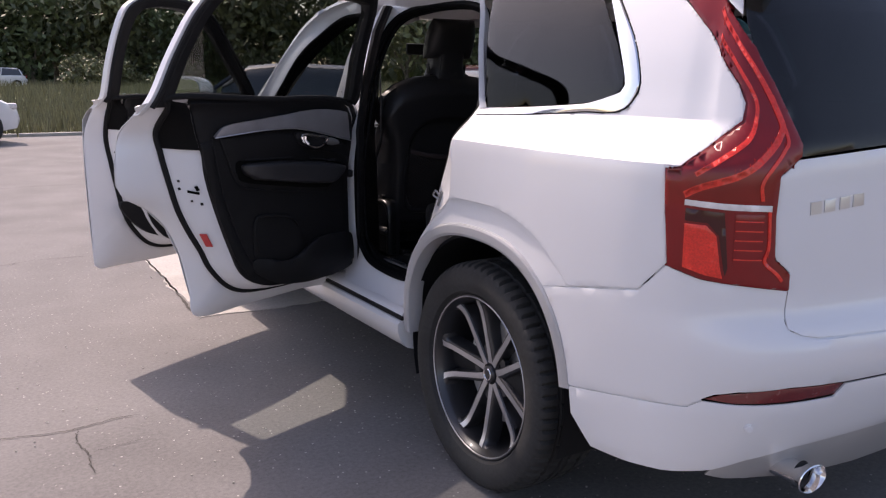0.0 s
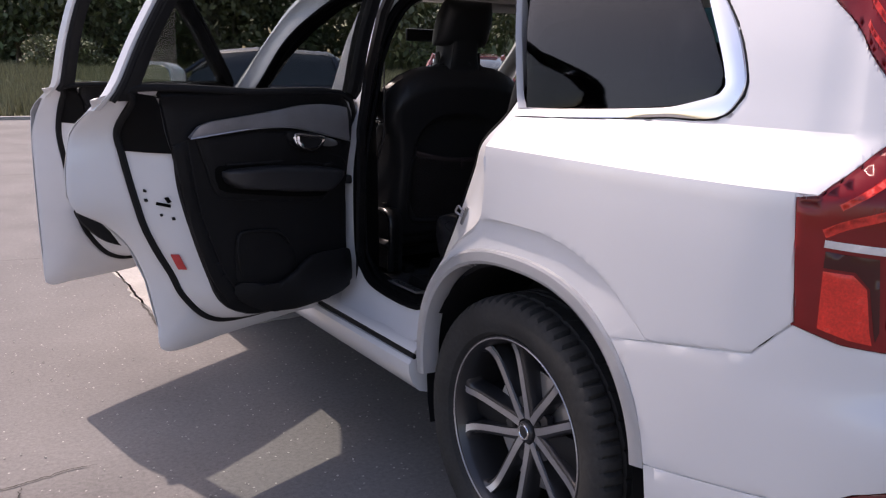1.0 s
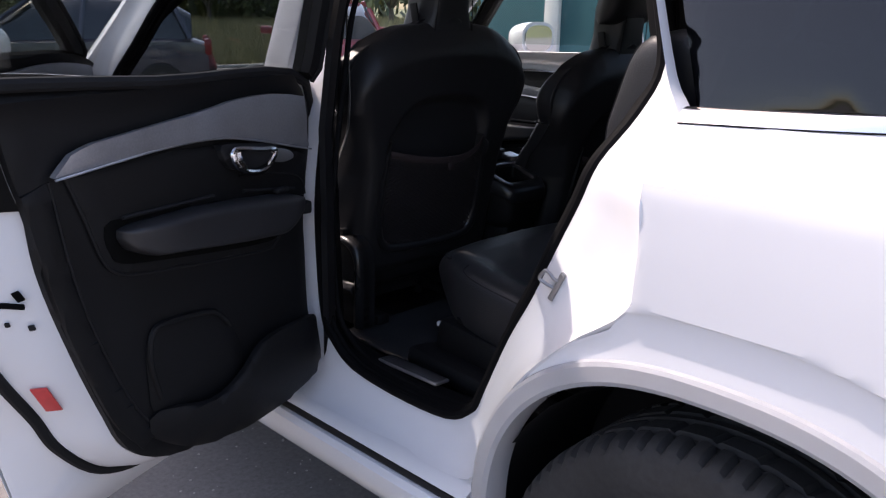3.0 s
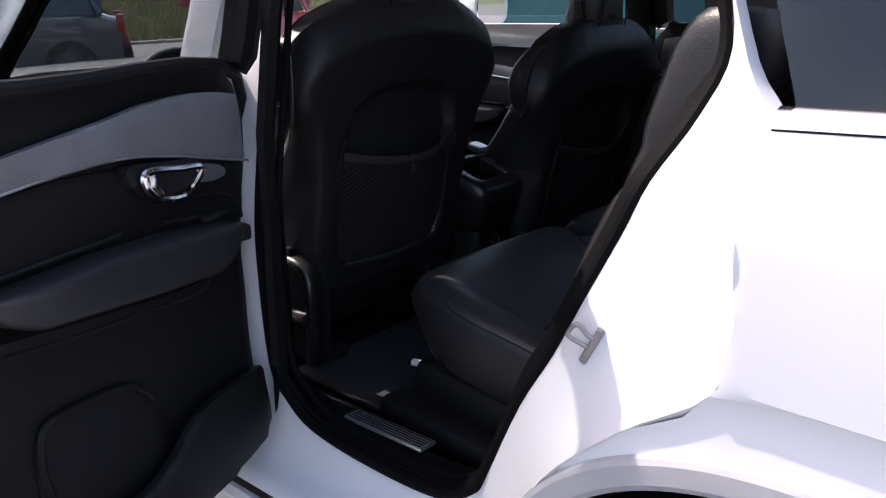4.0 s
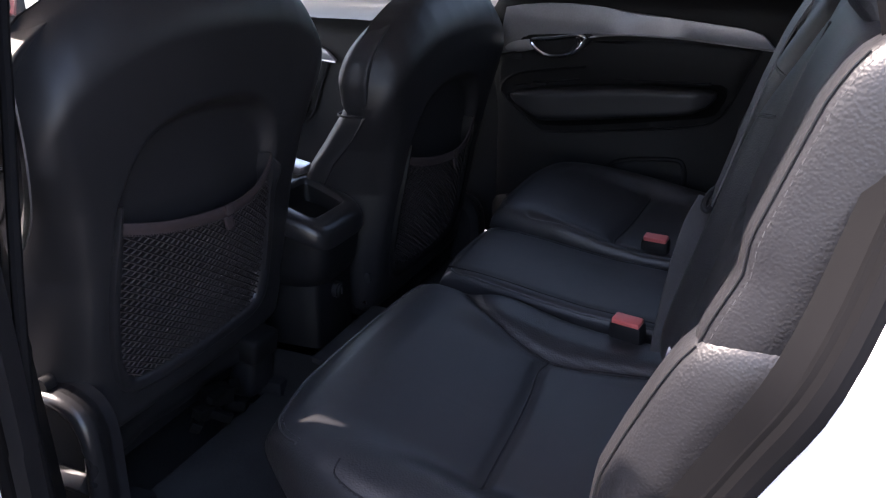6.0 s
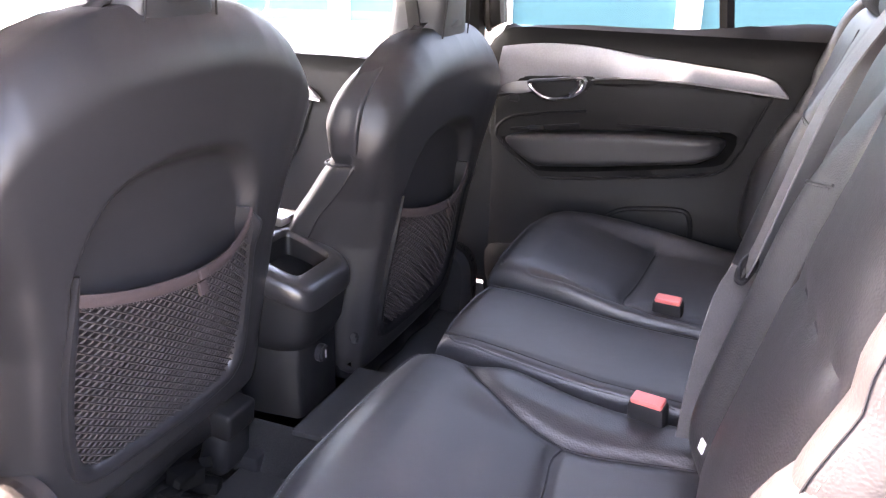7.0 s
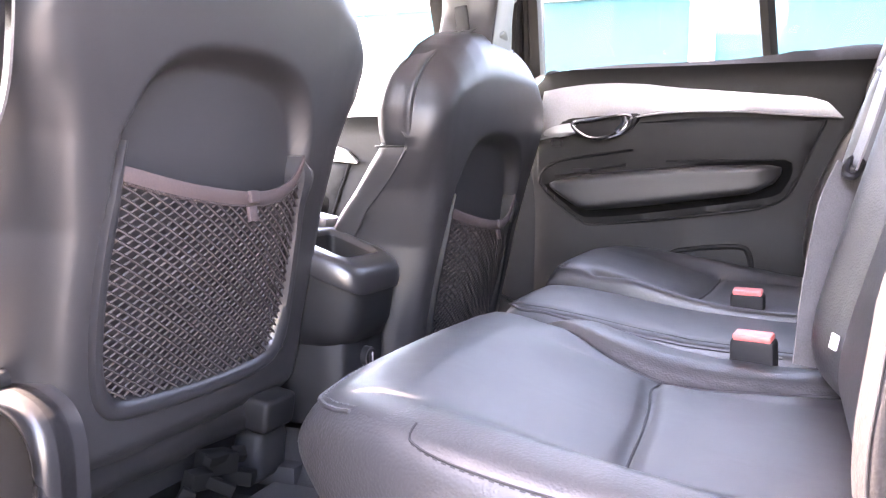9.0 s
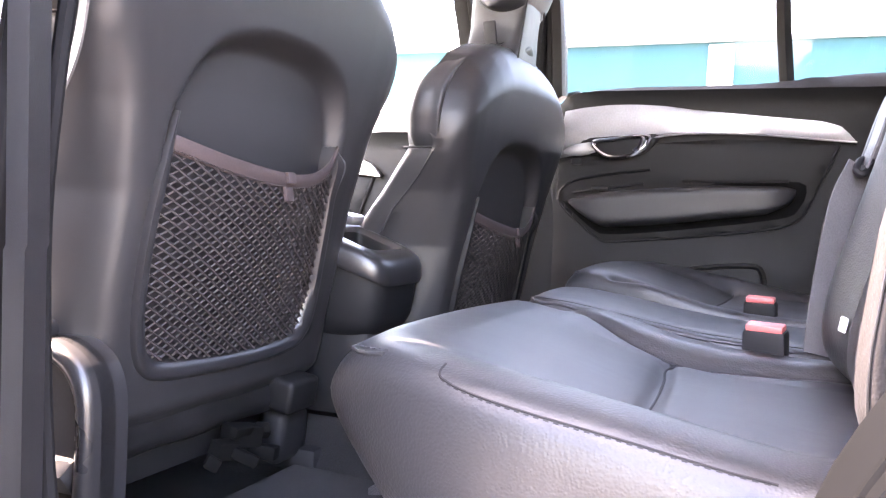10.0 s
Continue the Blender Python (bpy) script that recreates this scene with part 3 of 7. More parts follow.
part("grille", panel(grille, on_skin(.006), .01, .05), TRIM_DARK, NOSE)
HEADLAMP = part("headlamp", panel([(-4.06, .72), (-4.06, .80), (-3.75, .84), (-3.62, .80), (-3.75, .73)], on_skin(.006), .02, .05), CLEAR_BAR, suv)
# rocker under the doors
rings = []
for y in np.linspace(2.56, .455, 24):
    rings.append([(x, y, z) for x, z in ((-.86, .50), (-.90, .497), (-.945, .487), (-.962, .476), (-.968, .466), (-.958, .460), (-.957, .447), (-.975, .444), (-.985, .432), (-.984, .405), (-.972, .372), (-.945, .340), (-.90, .325), (-.86, .33))])
ROCKER = part("rocker", loft(rings), PAINT, suv, sharp=28)
rings = []
for y in np.linspace(2.55, .458, 16):
    rings.append([(x, y, z) for x, z in ((-.955, .4605), (-.966, .4605), (-.970, .452), (-.966, .4455), (-.955, .4455))])
part("rocker_strip", loft(rings), TRIM_DARK, ROCKER, "black strip along the rocker")


# mirror the right flank
for ob in (QUARTER, BANDP, LIP, LIP_F, BUMP_UP, BUMP_LO, SKID, REFL, GATE, GATE_GLASS, SPOILER, WING, NOSE, HEADLAMP, ROCKER):
    mirrored(ob, ob.name.split(".")[0], suv)
lamp_r = mirrored(LAMP, "tail_lamp", suv)
for ob in LAMP_BITS:
    mirrored(ob, ob.name.split(".")[0], lamp_r)
mirrored(QWIN, "quarter_window", suv)


# roof, bonnet, glass
def roof_half(y):
    """Half a cross-section of the roof at y, from the gutter to the middle."""
    f = smooth01((y - 1.35) / .75)
    r = smooth01((.1 - y) / 1.0)
    # gutter widened out of view to shade the rear bolster, narrowed ahead by n
    n = smooth01((y - 1.05) / .35)
    drop = .075 * f + .075 * r
    return [(-.725 + .06 * n, y, 1.640 - drop), (-.712 + .06 * n, y, 1.672 - drop), (-.65 + .02 * n, y, 1.700 - drop), (-.585, y, 1.713 - drop)]


b = bmesh.new()
for sgn in (-1, 1):
    rr = [[(sgn * abs(x), y, z) for x, y, z in roof_half(yy) + [(-.575, yy, roof_half(yy)[3][2] - .012), (-.575, yy, roof_half(yy)[3][2] - .06), (-.655, yy, roof_half(yy)[0][2] - .055)]] for yy in np.linspace(1.95, -.80, 30)]
    b = loft(rr, True, True, b)
part("roof_side", b, PAINT, suv)
b = loft([[(x, y, roof_half(y)[3][2] + .016 * (1 - (x / .575) ** 2) - q) for q in (0,) for x in np.linspace(-.575, .575, 11)] for y in np.linspace(1.68, .02, 20)], False, False)
bmesh.ops.solidify(b, geom=b.faces, thickness=0.006)
part("roof_panel", b, PAINT, suv)
for y0, y1, nm in ((1.95, 1.685, "roof_front"), (.015, -.80, "roof_rear")):
    b = loft([[(x, y, roof_half(y)[3][2] + .016 * (1 - (x / .575) ** 2)) for x in np.linspace(-.575, .575, 11)] for y in np.linspace(y0, y1, 10)], False, False)
    bmesh.ops.solidify(b, geom=b.faces, thickness=0.02)
    part(nm, b, PAINT, suv)
b = loft([[(x, y, roof_half(y)[3][2] + .006 * (1 - (x / .575) ** 2) - .035) for x in np.linspace(-.6, .6, 9)] for y in np.linspace(1.95, -.78, 24)], False, False)
bmesh.ops.solidify(b, geom=b.faces, thickness=0.012)
part("headlining", b, HEADLINER, suv)
for sgn in (-1, 1):
    part("roof_rail", tube(catmull([(sgn * .61, 1.72, 1.66), (sgn * .625, 1.55, 1.735), (sgn * .635, .6, 1.75), (sgn * .625, -.35, 1.725), (sgn * .60, -.55, 1.67)], 6), .016, 8), SATIN, suv, "satin silver roof rail")
# windscreen
b = loft([[(x * w, y - .10 * (x ** 2) * 1.0, z) for x in np.linspace(-1, 1, 13)] for y, z, w in ((2.72, 1.06, .72), (2.50, 1.20, .70), (2.28, 1.36, .67), (2.10, 1.50, .635), (1.965, 1.60, .60))], False, False)
bmesh.ops.solidify(b, geom=b.faces, thickness=0.005)
part("windscreen", b, GLASS, suv)
for sgn in (-1, 1):
    b = tube(catmull([(sgn * .80, 2.60, 1.02), (sgn * .765, 2.42, 1.16), (sgn * .72, 2.16, 1.36), (sgn * .675, 1.96, 1.52), (sgn * .645, 1.80, 1.60)], 6), [.055] * 25, 10, flat=.75)
    part("windscreen_pillar", b, PAINT, suv)
    b = tube(catmull([(sgn * .74, 2.56, 1.04), (sgn * .715, 2.38, 1.17), (sgn * .675, 2.12, 1.36), (sgn * .635, 1.92, 1.51), (sgn * .61, 1.78, 1.58)], 6), [.042] * 25, 10, flat=.8)
    part("pillar_trim", b, HEADLINER, suv)
b = loft([[(x * w, y - .05 * x * x, z - .05 * x ** 4) for x in np.linspace(-1, 1, 17)] for y, z, w in ((2.76, 1.06, .80), (3.0, 1.055, .83), (3.3, 1.02, .80), (3.55, .96, .76), (3.70, .88, .70), (3.77, .80, .66))], False, False)
bmesh.ops.solidify(b, geom=b.faces, thickness=0.008)
part("bonnet", b, PAINT, suv)
part("cowl", loft([[(x, y, z) for x in np.linspace(-.78, .78, 9)] for y, z in ((2.79, 1.05), (2.70, 1.03), (2.62, 1.04))], False, False), TRIM_DARK, suv)

# underside and wheel houses
part("underbody", box(1.30, 1.1, .08, .03, (0, -.35, .38), bm=box(1.76, 3.6, .10, .03, (0, 1.35, .37))), TRIM_DARK, suv)
for y in (0.0, 2.984):
    for sgn in (-1, 1):
        ring = []
        for x in (sgn * .62, sgn * .935):
            ring.append([(x, y + .43 * math.cos(t), .40 + .43 * math.sin(t)) for t in np.linspace(-.35, math.pi + .35, 24)])
        b = loft(ring, False, False)
        b = ngon(ring[0], .01, (1, 0, 0), b)
        part("wheel_house", b, TRIM_DARK, suv)
b = lathe([(.030, -.15), (.034, -.02), (.041, 0.0), (.044, .004), (.041, .006), (.036, -.004), (.032, -.06), (0.0, -.06)], 36)
for v in b.verts:
    v.co.z *= .82
    v.co.y *= 1.25
part("tailpipe", b, CHROME, suv, at=Matrix.Translation((-.612, -.985, .366)) @ Euler((0, 0, radians(-90))).to_matrix().to_4x4())
part("pipe_bore", lathe([(0, -.03), (.035, -.03)], 30), TRIM_DARK, suv, at=Matrix.Translation((-.612, -.985, .366)) @ Euler((0, 0, radians(-90))).to_matrix().to_4x4())
part("tailpipe", lathe([(.030, -.15), (.034, -.02), (.041, 0.0), (.044, .004), (.041, .006), (.036, -.004), (.032, -.06), (0.0, -.06)], 36), CHROME, suv, at=Matrix.Translation((.612, -.985, .366)) @ Euler((0, 0, radians(-90))).to_matrix().to_4x4())


# ---- wheels ----
def wheel(at, flip):
    R, W = .374, .255
    hw = W / 2
    b = bmesh.new()
    seg = 264
    prof = [(.268, -.100), (.280, -.118), (.300, -.1265), (.330, -.1275), (.352, -.122), (.362, -.114), (.369, -.104), (.3735, -.085), (.3745, -.070), (.366, -.067), (.366, -.060), (.3748, -.057), (.375, -.02), (.3665, -.017), (.3665, -.010), (.375, -.007)]
    prof = prof + [(r, -a) for r, a in prof[::-1]]
    rings = []
    for k in range(seg):
        t = 2 * math.pi * k / seg
        groove = k % 4 == 0
        ring = []
        for r, a in prof:
            if groove and abs(a) > .06 and r > .355:
                r -= .010 if abs(a) < .11 else .006
            elif groove and .018 < abs(a) < .062 and r > .37 and k % 8 == 0:
                r -= .006
            tt = t + (.012 * (a * 40) if abs(a) < .07 else 0)
            ring.append((a, r * math.cos(tt), r * math.sin(tt)))
        rings.append(ring)
    rings.append(rings[0])
    b = loft(rings, False, False)
    bmesh.ops.remove_doubles(b, verts=b.verts, dist=1e-6)
    rot = Euler((radians(68), 0, math.pi if flip else 0)).to_matrix().to_4x4()
    hub = part("wheel", b, TYRE, suv, "dusty black tyre on a twin-spoke alloy rim", at=Matrix.Translation(at) @ rot, sharp=25)
    part("rim", lathe([(.266, .10), (.258, .06), (.250, 0.0), (.250, -.06), (.256, -.088), (.266, -.098), (.271, -.104), (.268, -.108), (.258, -.104), (.247, -.085), (.243, -.05), (.243, .09)], 72), ALLOY, hub)
    part("rim_edge", tube([(-.1075, .2625 * math.cos(t), .2625 * math.sin(t)) for t in np.linspace(0, 2 * math.pi, 73)[:-1]], .0022, 6, True), FACED, hub, "bright machined rim edge")
    part("brake_disc", lathe([(0, -.015), (.165, -.015), (.168, -.01), (.168, .01), (.10, .012), (.09, .03), (0, .03)], 48), SATIN, hub)
    part("hub_cap", lathe([(0, -.0615), (.018, -.062), (.026, -.060), (.029, -.056), (.031, -.046), (.046, -.040), (.052, -.03), (.055, .0)], 40), ALLOY, hub)
    part("emblem", tube([(-.0622, .019 * math.cos(t), .019 * math.sin(t)) for t in np.linspace(0, 2 * math.pi, 25)[:-1]], .0028, 6, True), CHROME, hub)
    leg = catmull([(.036, .004), (.070, .018), (.115, .040), (.165, .064), (.200, .080), (.226, .088), (.250, .084)], 4)
    for k in range(5):
        t0 = math.pi / 5 + 2 * math.pi * k / 5
        ca, sa = math.cos(t0), math.sin(t0)
        for side in (-1, 1):
            body, face = [], []
            run = np.gradient(leg, axis=0)
            for i, (px, py) in enumerate(leg):
                f = i / (len(leg) - 1)
                nx, ny = np.array([-run[i][1], run[i][0]]) / np.hypot(*run[i])
                w = .0165 - .0025 * math.sin(f * math.pi) + .006 * float(smooth01((f - .85) / .15))
                dx = -.050 - .030 * f ** 1.3 - .012 * float(smooth01((f - .6) / .4))
                at = lambda q, d: (dx + d, ca * (px + nx * q * w) - sa * side * (py + ny * q * w), sa * (px + nx * q * w) + ca * side * (py + ny * q * w))
                ring = [at(q, d) for q, d in ((-1.5, .050), (-1.15, .009), (-.8, .002), (-.2, .0), (.85, 0), (1.1, .004), (1.3, .050))]
                body.append(ring if side > 0 else ring[::-1])
                strip_r = [at(.9, -.0006), at(-.35, -.0006), at(-.35, .0015), at(.9, .0015)]
                face.append(strip_r if side > 0 else strip_r[::-1])
            part("spoke", loft(body), ALLOY, hub)
            part("spoke_face", loft(face), FACED, hub, "bright machined face")
        # recessed web between neighbouring pairs, and a bolt
        t1 = t0 + math.pi / 5
        web = [(-.026, r * math.cos(t1 + q), r * math.sin(t1 + q)) for r, q in ((.04, -.5), (.088, -.26), (.096, 0), (.088, .26), (.04, .5))]
        part("hub_web", ngon(web, .02, (-1, 0, 0)), ALLOY, hub)
        part("wheel_bolt", tube([(-.050, .056 * math.cos(t1), .056 * math.sin(t1)), (-.024, .056 * math.cos(t1), .056 * math.sin(t1))], .0085, 6), TRIM_DARK, hub)
    return hub


wheel((-.838, 0, .374), False)
wheel((.838, 0, .374), True)
wheel((-.838, 2.984, .374), False)
wheel((.838, 2.984, .374), True)


# ---- door openings of the left flank ----
def flank_x(y, z, inset=0.0):
    return float(skin(np.array(-y), np.array(z), -inset)[0])


def pillar_x(z):
    return float(np.interp(z, [1.1, 1.2, 1.35, 1.6], [-.90, -.86, -.82, -.70]))


def opening(pairs, name, sill=True):
    """The painted jamb between a door's outer edge and its weather seal, the seal, and the dark trim inside."""
    O, K, I = [], [], []
    for (oy, oz), (iy, iz), front in pairs:
        ox = pillar_x(oz) if front else (-.945 if oz < .52 else flank_x(oy, oz, .004))
        ix = max(-.872, flank_x(iy, iz, .055)) if not front else pillar_x(iz) + .028
        O.append((ox, oy, oz))
        deep = float(smooth01((.60 - iy) / .1) * smooth01((iz - .66) / .1) * (1 - smooth01((iz - 1.32) / .18))) if name == "rear_jamb" else 0.0
        K.append((ix, iy, iz))
        I.append((ix + .020 * deep, iy + .013 * deep, iz))
    O, K, I = catmull(O, 4, True), catmull(K, 4, True), catmull(I, 4, True)
    c = I.mean(0)
    mid = O * .35 + K * .65
    mid[:, 0] = K[:, 0] * .85 + O[:, 0] * .15
    U = O + (O - K) * .15
    U[:, 0] = O[:, 0] + .02
    rows = [U, O, O * .8 + mid * .2 + np.array([.012, 0, 0]), mid, K * .9 + mid * .1 + np.array([.001, 0, 0]), I + np.array([.002, 0, 0])]
    b = loft([[r[k] for r in rows] for k in range(len(O))] + [[r[0] for r in rows]], False, False)
    bmesh.ops.remove_doubles(b, verts=b.verts, dist=1e-5)
    jamb = part(name, b, JAMB, suv, "white painted door jamb", sharp=60)
    part("weather_seal", tube(I * .985 + c * .015 + np.array([.005, 0, 0]), .0112, 8, True), SEALING, jamb, "black rubber seal")
    J = I * .972 + c * .028
    J2 = I * .955 + c * .045
    J3 = I * .95 + c * .05
    near = smooth01((.60 - I[:, 1]) / .1) if name == "rear_jamb" else 0 * I[:, 1]
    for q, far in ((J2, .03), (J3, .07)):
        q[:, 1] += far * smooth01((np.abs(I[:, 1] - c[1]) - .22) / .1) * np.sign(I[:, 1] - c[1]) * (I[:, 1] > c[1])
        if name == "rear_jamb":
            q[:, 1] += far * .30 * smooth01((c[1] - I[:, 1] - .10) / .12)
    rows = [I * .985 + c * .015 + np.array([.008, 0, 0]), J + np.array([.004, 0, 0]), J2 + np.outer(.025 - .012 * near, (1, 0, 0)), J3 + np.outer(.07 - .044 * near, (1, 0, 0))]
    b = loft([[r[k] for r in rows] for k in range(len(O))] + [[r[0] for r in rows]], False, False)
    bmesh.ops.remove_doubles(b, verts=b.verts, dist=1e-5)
    # same seal black, its missing shade put into the colour
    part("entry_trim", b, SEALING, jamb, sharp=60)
    for f, o in ((.970, .020), (.958, .040)):
        lip = I * f + c * (1 - f) + np.array([o - .006, 0, 0])
        if name == "rear_jamb":
            lip[:, 1] += o * .25 * smooth01((c[1] - I[:, 1] - .10) / .12)
        part("seal_lip", tube(lip, .0065, 8, True), SEALING, jamb, "black rubber lip")
    return jamb


rear_pairs = [((1.165, .50), (.98, .60), 1), ((1.0, .487), (.91, .561), 0), ((.80, .487), (.762, .546), 0), ((.60, .487), (.604, .552), 0), ((.47, .50), (.536, .59), 0), ((.415, .60), (.511, .63), 0), ((.345, .745), (.450, .763), 0), ((.24, .855), (.397, .86), 0), ((.135, .94), (.348, .964), 0), ((.125, 1.03), (.306, 1.05), 0), ((.132, 1.12), (.272, 1.124), 0), ((.148, 1.205), (.243, 1.20), 0), ((.19, 1.27), (.227, 1.28), 0), ((.255, 1.42), (.265, 1.40), 0), ((.33, 1.56), (.33, 1.53), 0), ((.42, 1.62), (.45, 1.58), 0), ((.70, 1.64), (.70, 1.60), 0), ((1.0, 1.64), (.93, 1.59), 0), ((1.12, 1.60), (1.047, 1.53), 1), ((1.16, 1.40), (1.060, 1.38), 1), ((1.17, 1.20), (1.039, 1.22), 1), ((1.17, 1.0), (1.026, 1.0), 1), ((1.17, .85), (1.037, .86), 1), ((1.165, .65), (1.022, .66), 1)]
opening(rear_pairs, "rear_jamb")
front_pairs = [((1.24, .50), (1.34, .60), 1), ((1.5, .487), (1.5, .555), 0), ((1.8, .487), (1.8, .55), 0), ((2.1, .487), (2.0, .56), 0), ((2.2, .60), (2.10, .64), 1), ((2.22, .85), (2.14, .85), 1), ((2.20, 1.10), (2.13, 1.08), 1), ((2.12, 1.30), (2.02, 1.25), 1), ((1.98, 1.47), (1.88, 1.42), 1), ((1.82, 1.585), (1.72, 1.54), 0), ((1.6, 1.64), (1.55, 1.59), 0), ((1.35, 1.64), (1.32, 1.58), 0), ((1.25, 1.55), (1.26, 1.48), 1), ((1.235, 1.25), (1.28, 1.22), 1), ((1.235, 1.0), (1.31, 1.0), 1), ((1.235, .75), (1.33, .75), 1)]
opening(front_pairs, "front_jamb")
b = loft([[(x, y, z) for y, dx in ((1.155, .0), (1.17, .004), (1.235, .004), (1.25, 0)) for x in [pillar_x(z) - dx]] for z in (.49, .7, .9, 1.08, 1.15, 1.25, 1.4, 1.55, 1.63)], False, False)
bmesh.ops.solidify(b, geom=b.faces, thickness=-.03)
part("door_pillar", b, JAMB, suv)
# inner faces of the pillar, dark trim
# unseen inner side widened to block sun from the rear cushion
b = loft([[(x, y, z) for x, y in ((-.876 + q, 1.012), (-.870 + q, .998), (-.846 + q, 1.004), (-.815 + q, 1.046), (-.768 + q, 1.10), (-.717 + q + r, 1.165), (-.695 + q + r, 1.20), (-.70 + q + r, 1.25), (-.79 + q, 1.30))] for z, q, r in ((.55, 0, .02), (.62, 0, .02), (.884, 0, .01), (.888, .002, .01), (1.1, 0, 0), (1.3, .03, 0), (1.5, .08, -.03), (1.6, .13, -.05))], False, False)
bmesh.ops.solidify(b, geom=b.faces, thickness=.02)
part("pillar_cover", b, SHELL, suv)
# check strap and striker
part("check_strap", box(.060, .014, .014, .003, (-.912, 1.055, .918), (0, 0, 10), bm=box(.026, .032, .030, .006, (-.887, 1.060, .920))), TRIM_DARK, suv, "black door check strap")
b = tube(catmull([(-.882, .327, .917), (-.888, .334, .922), (-.890, .345, .932), (-.891, .352, .933), (-.892, .360, .923), (-.892, .361, .916), (-.889, .350, .910), (-.882, .332, .902)], 5), .0034, 8)
b = box(.005, .011, .060, .005, (-.884, .330, .908), (26, 0, 6), bm=b)
for dz in (-.021, .021):
    b = tube([(-.884, .330 - dz * .48, .908 + dz), (-.888, .330 - dz * .48, .908 + dz)], .0045, 8, bm=b)
part("door_striker", b, STEEL, suv, "steel door striker")
# scuff plate
SCUFF = part("scuff_plate", box(.044, .190, .008, .003, (-.798, .785, .577), (0, 4, 1)), SATIN, suv, "ribbed steel scuff plate")
for k in range(5):
    part("rib", box(.0035, .180, .003, .001, (-.813 + .0075 * k, .785, .5815 - .0005 * k), (0, 4, 1)), TRIM_DARK, SCUFF)


# ---- doors ----
def make_door(name, hinge, open_by, loops, frame_out, glass_in, label, latch, sticker, black_from, y0, tip=None):
    M = Matrix.Translation((*hinge, 0)) @ Euler((0, 0, radians(-open_by))).to_matrix().to_4x4() @ Matrix.Translation((-hinge[0], -hinge[1], 0))
    Y = lambda u: y0 - u
    out = [(u - y0, z) for (u, z), _, _ in loops]
    door = part(name, panel(out, on_skin(), .004, .035), PAINT, suv, label, at=M)
    A = catmull([(flank_x(Y(u), z, .012), Y(u), z) for (u, z), _, _ in loops], 5, True)
    B = catmull([(max(-.905, flank_x(Y(u), z, .035)), Y(u), z) for _, (u, z), _ in loops], 5, True)
    C = catmull([(-.825, Y(u), z) for _, _, (u, z) in loops], 5, True)
    mid = B * .6 + C * .4
    mid[:, 0] = B[:, 0] * .35 + C[:, 0] * .65
    A2 = A * .92 + B * .08 + np.array([.008, 0, 0])
    rows = [A, A2, B, mid, C]
    b = loft([[r[k] for r in rows] for k in range(len(A))] + [[r[0] for r in rows]], False, False)
    bmesh.ops.remove_doubles(b, verts=b.verts, dist=1e-5)
    part("inner_panel", b, JAMB, door, "white painted inner door panel", sharp=50)
    part("door_seal", tube(B + np.array([.008, 0, 0]), .010, 8, True, flat=1.1), RUBBER, door, "black rubber seal")
    # black cover over the upper end of the door edge
    sel = [k for k in range(len(B)) if B[k, 2] > black_from and Y(0) - B[k, 1] > .55]
    g = [[B[k] + np.array([.004, 0, 0]), mid[k] + np.array([.008, -.006, .0]), C[k] + np.array([.008, -.006, 0])] for k in sel]
    if len(g) > 1:
        b = loft(g, False, False)
        bmesh.ops.solidify(b, geom=b.faces, thickness=.004)
        part("edge_cover", b, TRIM, door)
    # window frame, inner and outer, and glass
    fo = catmull([(u, z) for u, z in frame_out], 5)
    fi = catmull([(u, z) for u, z in glass_in], 5)
    fo, fi = resample(fo, 60), resample(fi, 60)
    def across(o, i, f, depth):
        u, z = o[0] * (1 - f) + i[0] * f, o[1] * (1 - f) + i[1] * f
        return (flank_x(Y(u), z, depth), Y(u), z)
    rim, trim, post = [], [], []
    for o, i in zip(fo, fi):
        rim.append([across(o, i, f, dp) for f, dp in ((0, .0), (0, .030), (.14, .034), (.20, .030), (.20, .0))])
        ring = [across(o, i, f, dp) for f, dp in ((.20, .001), (.20, .040), (.45, .050), (.92, .046), (1.0, .030), (1.0, .002))]
        if i[1] > 1.205:
            trim.append(ring)
        if o[0] < .06:
            post.append(rim.pop())
    part("window_frame", loft(rim), PAINT, door, "white painted window frame")
    part("window_trim", loft(trim), TRIM, door)
    if len(post) > 1:
        part("window_post", loft(post), TRIM_DARK, door)
    part("frame_seal", tube([across(o, i, .22, .044) for o, i in zip(fo, fi) if i[1] > 1.205], .009, 6), RUBBER, door)
    gl = [(u - y0, z) for u, z in glass_in if z > 1.2]
    part("window_glass", panel(gl, on_skin(-.022), .004, .06), PRIVACY if name == "rear_door" else GLASS, door)
    # latch, reflector, holes
    def on_edge(u, z, a=.5):
        """A point of the door's edge face, with its directions along, across and out."""
        k = min((k for k in range(len(B)) if y0 - B[k, 1] > .3), key=lambda k: (mid[k, 2] - z) ** 2)
        al = Vector(mid[(k + 1) % len(B)] - mid[k - 1]).normalized()
        ac = Vector(C[k] - B[k]).normalized()
        if al.z < 0:
            al = -al
        no = al.cross(ac).normalized()
        if no.y > 0:
            no = -no
        p = Vector(B[k]) * (1 - a) + Vector(C[k]) * a
        q = Vector(mid[k])
        if a < .4:
            p = Vector(B[k]).lerp(q, a / .4)
        else:
            p = q.lerp(Vector(C[k]), (a - .4) / .6)
        return p, al, ac, no

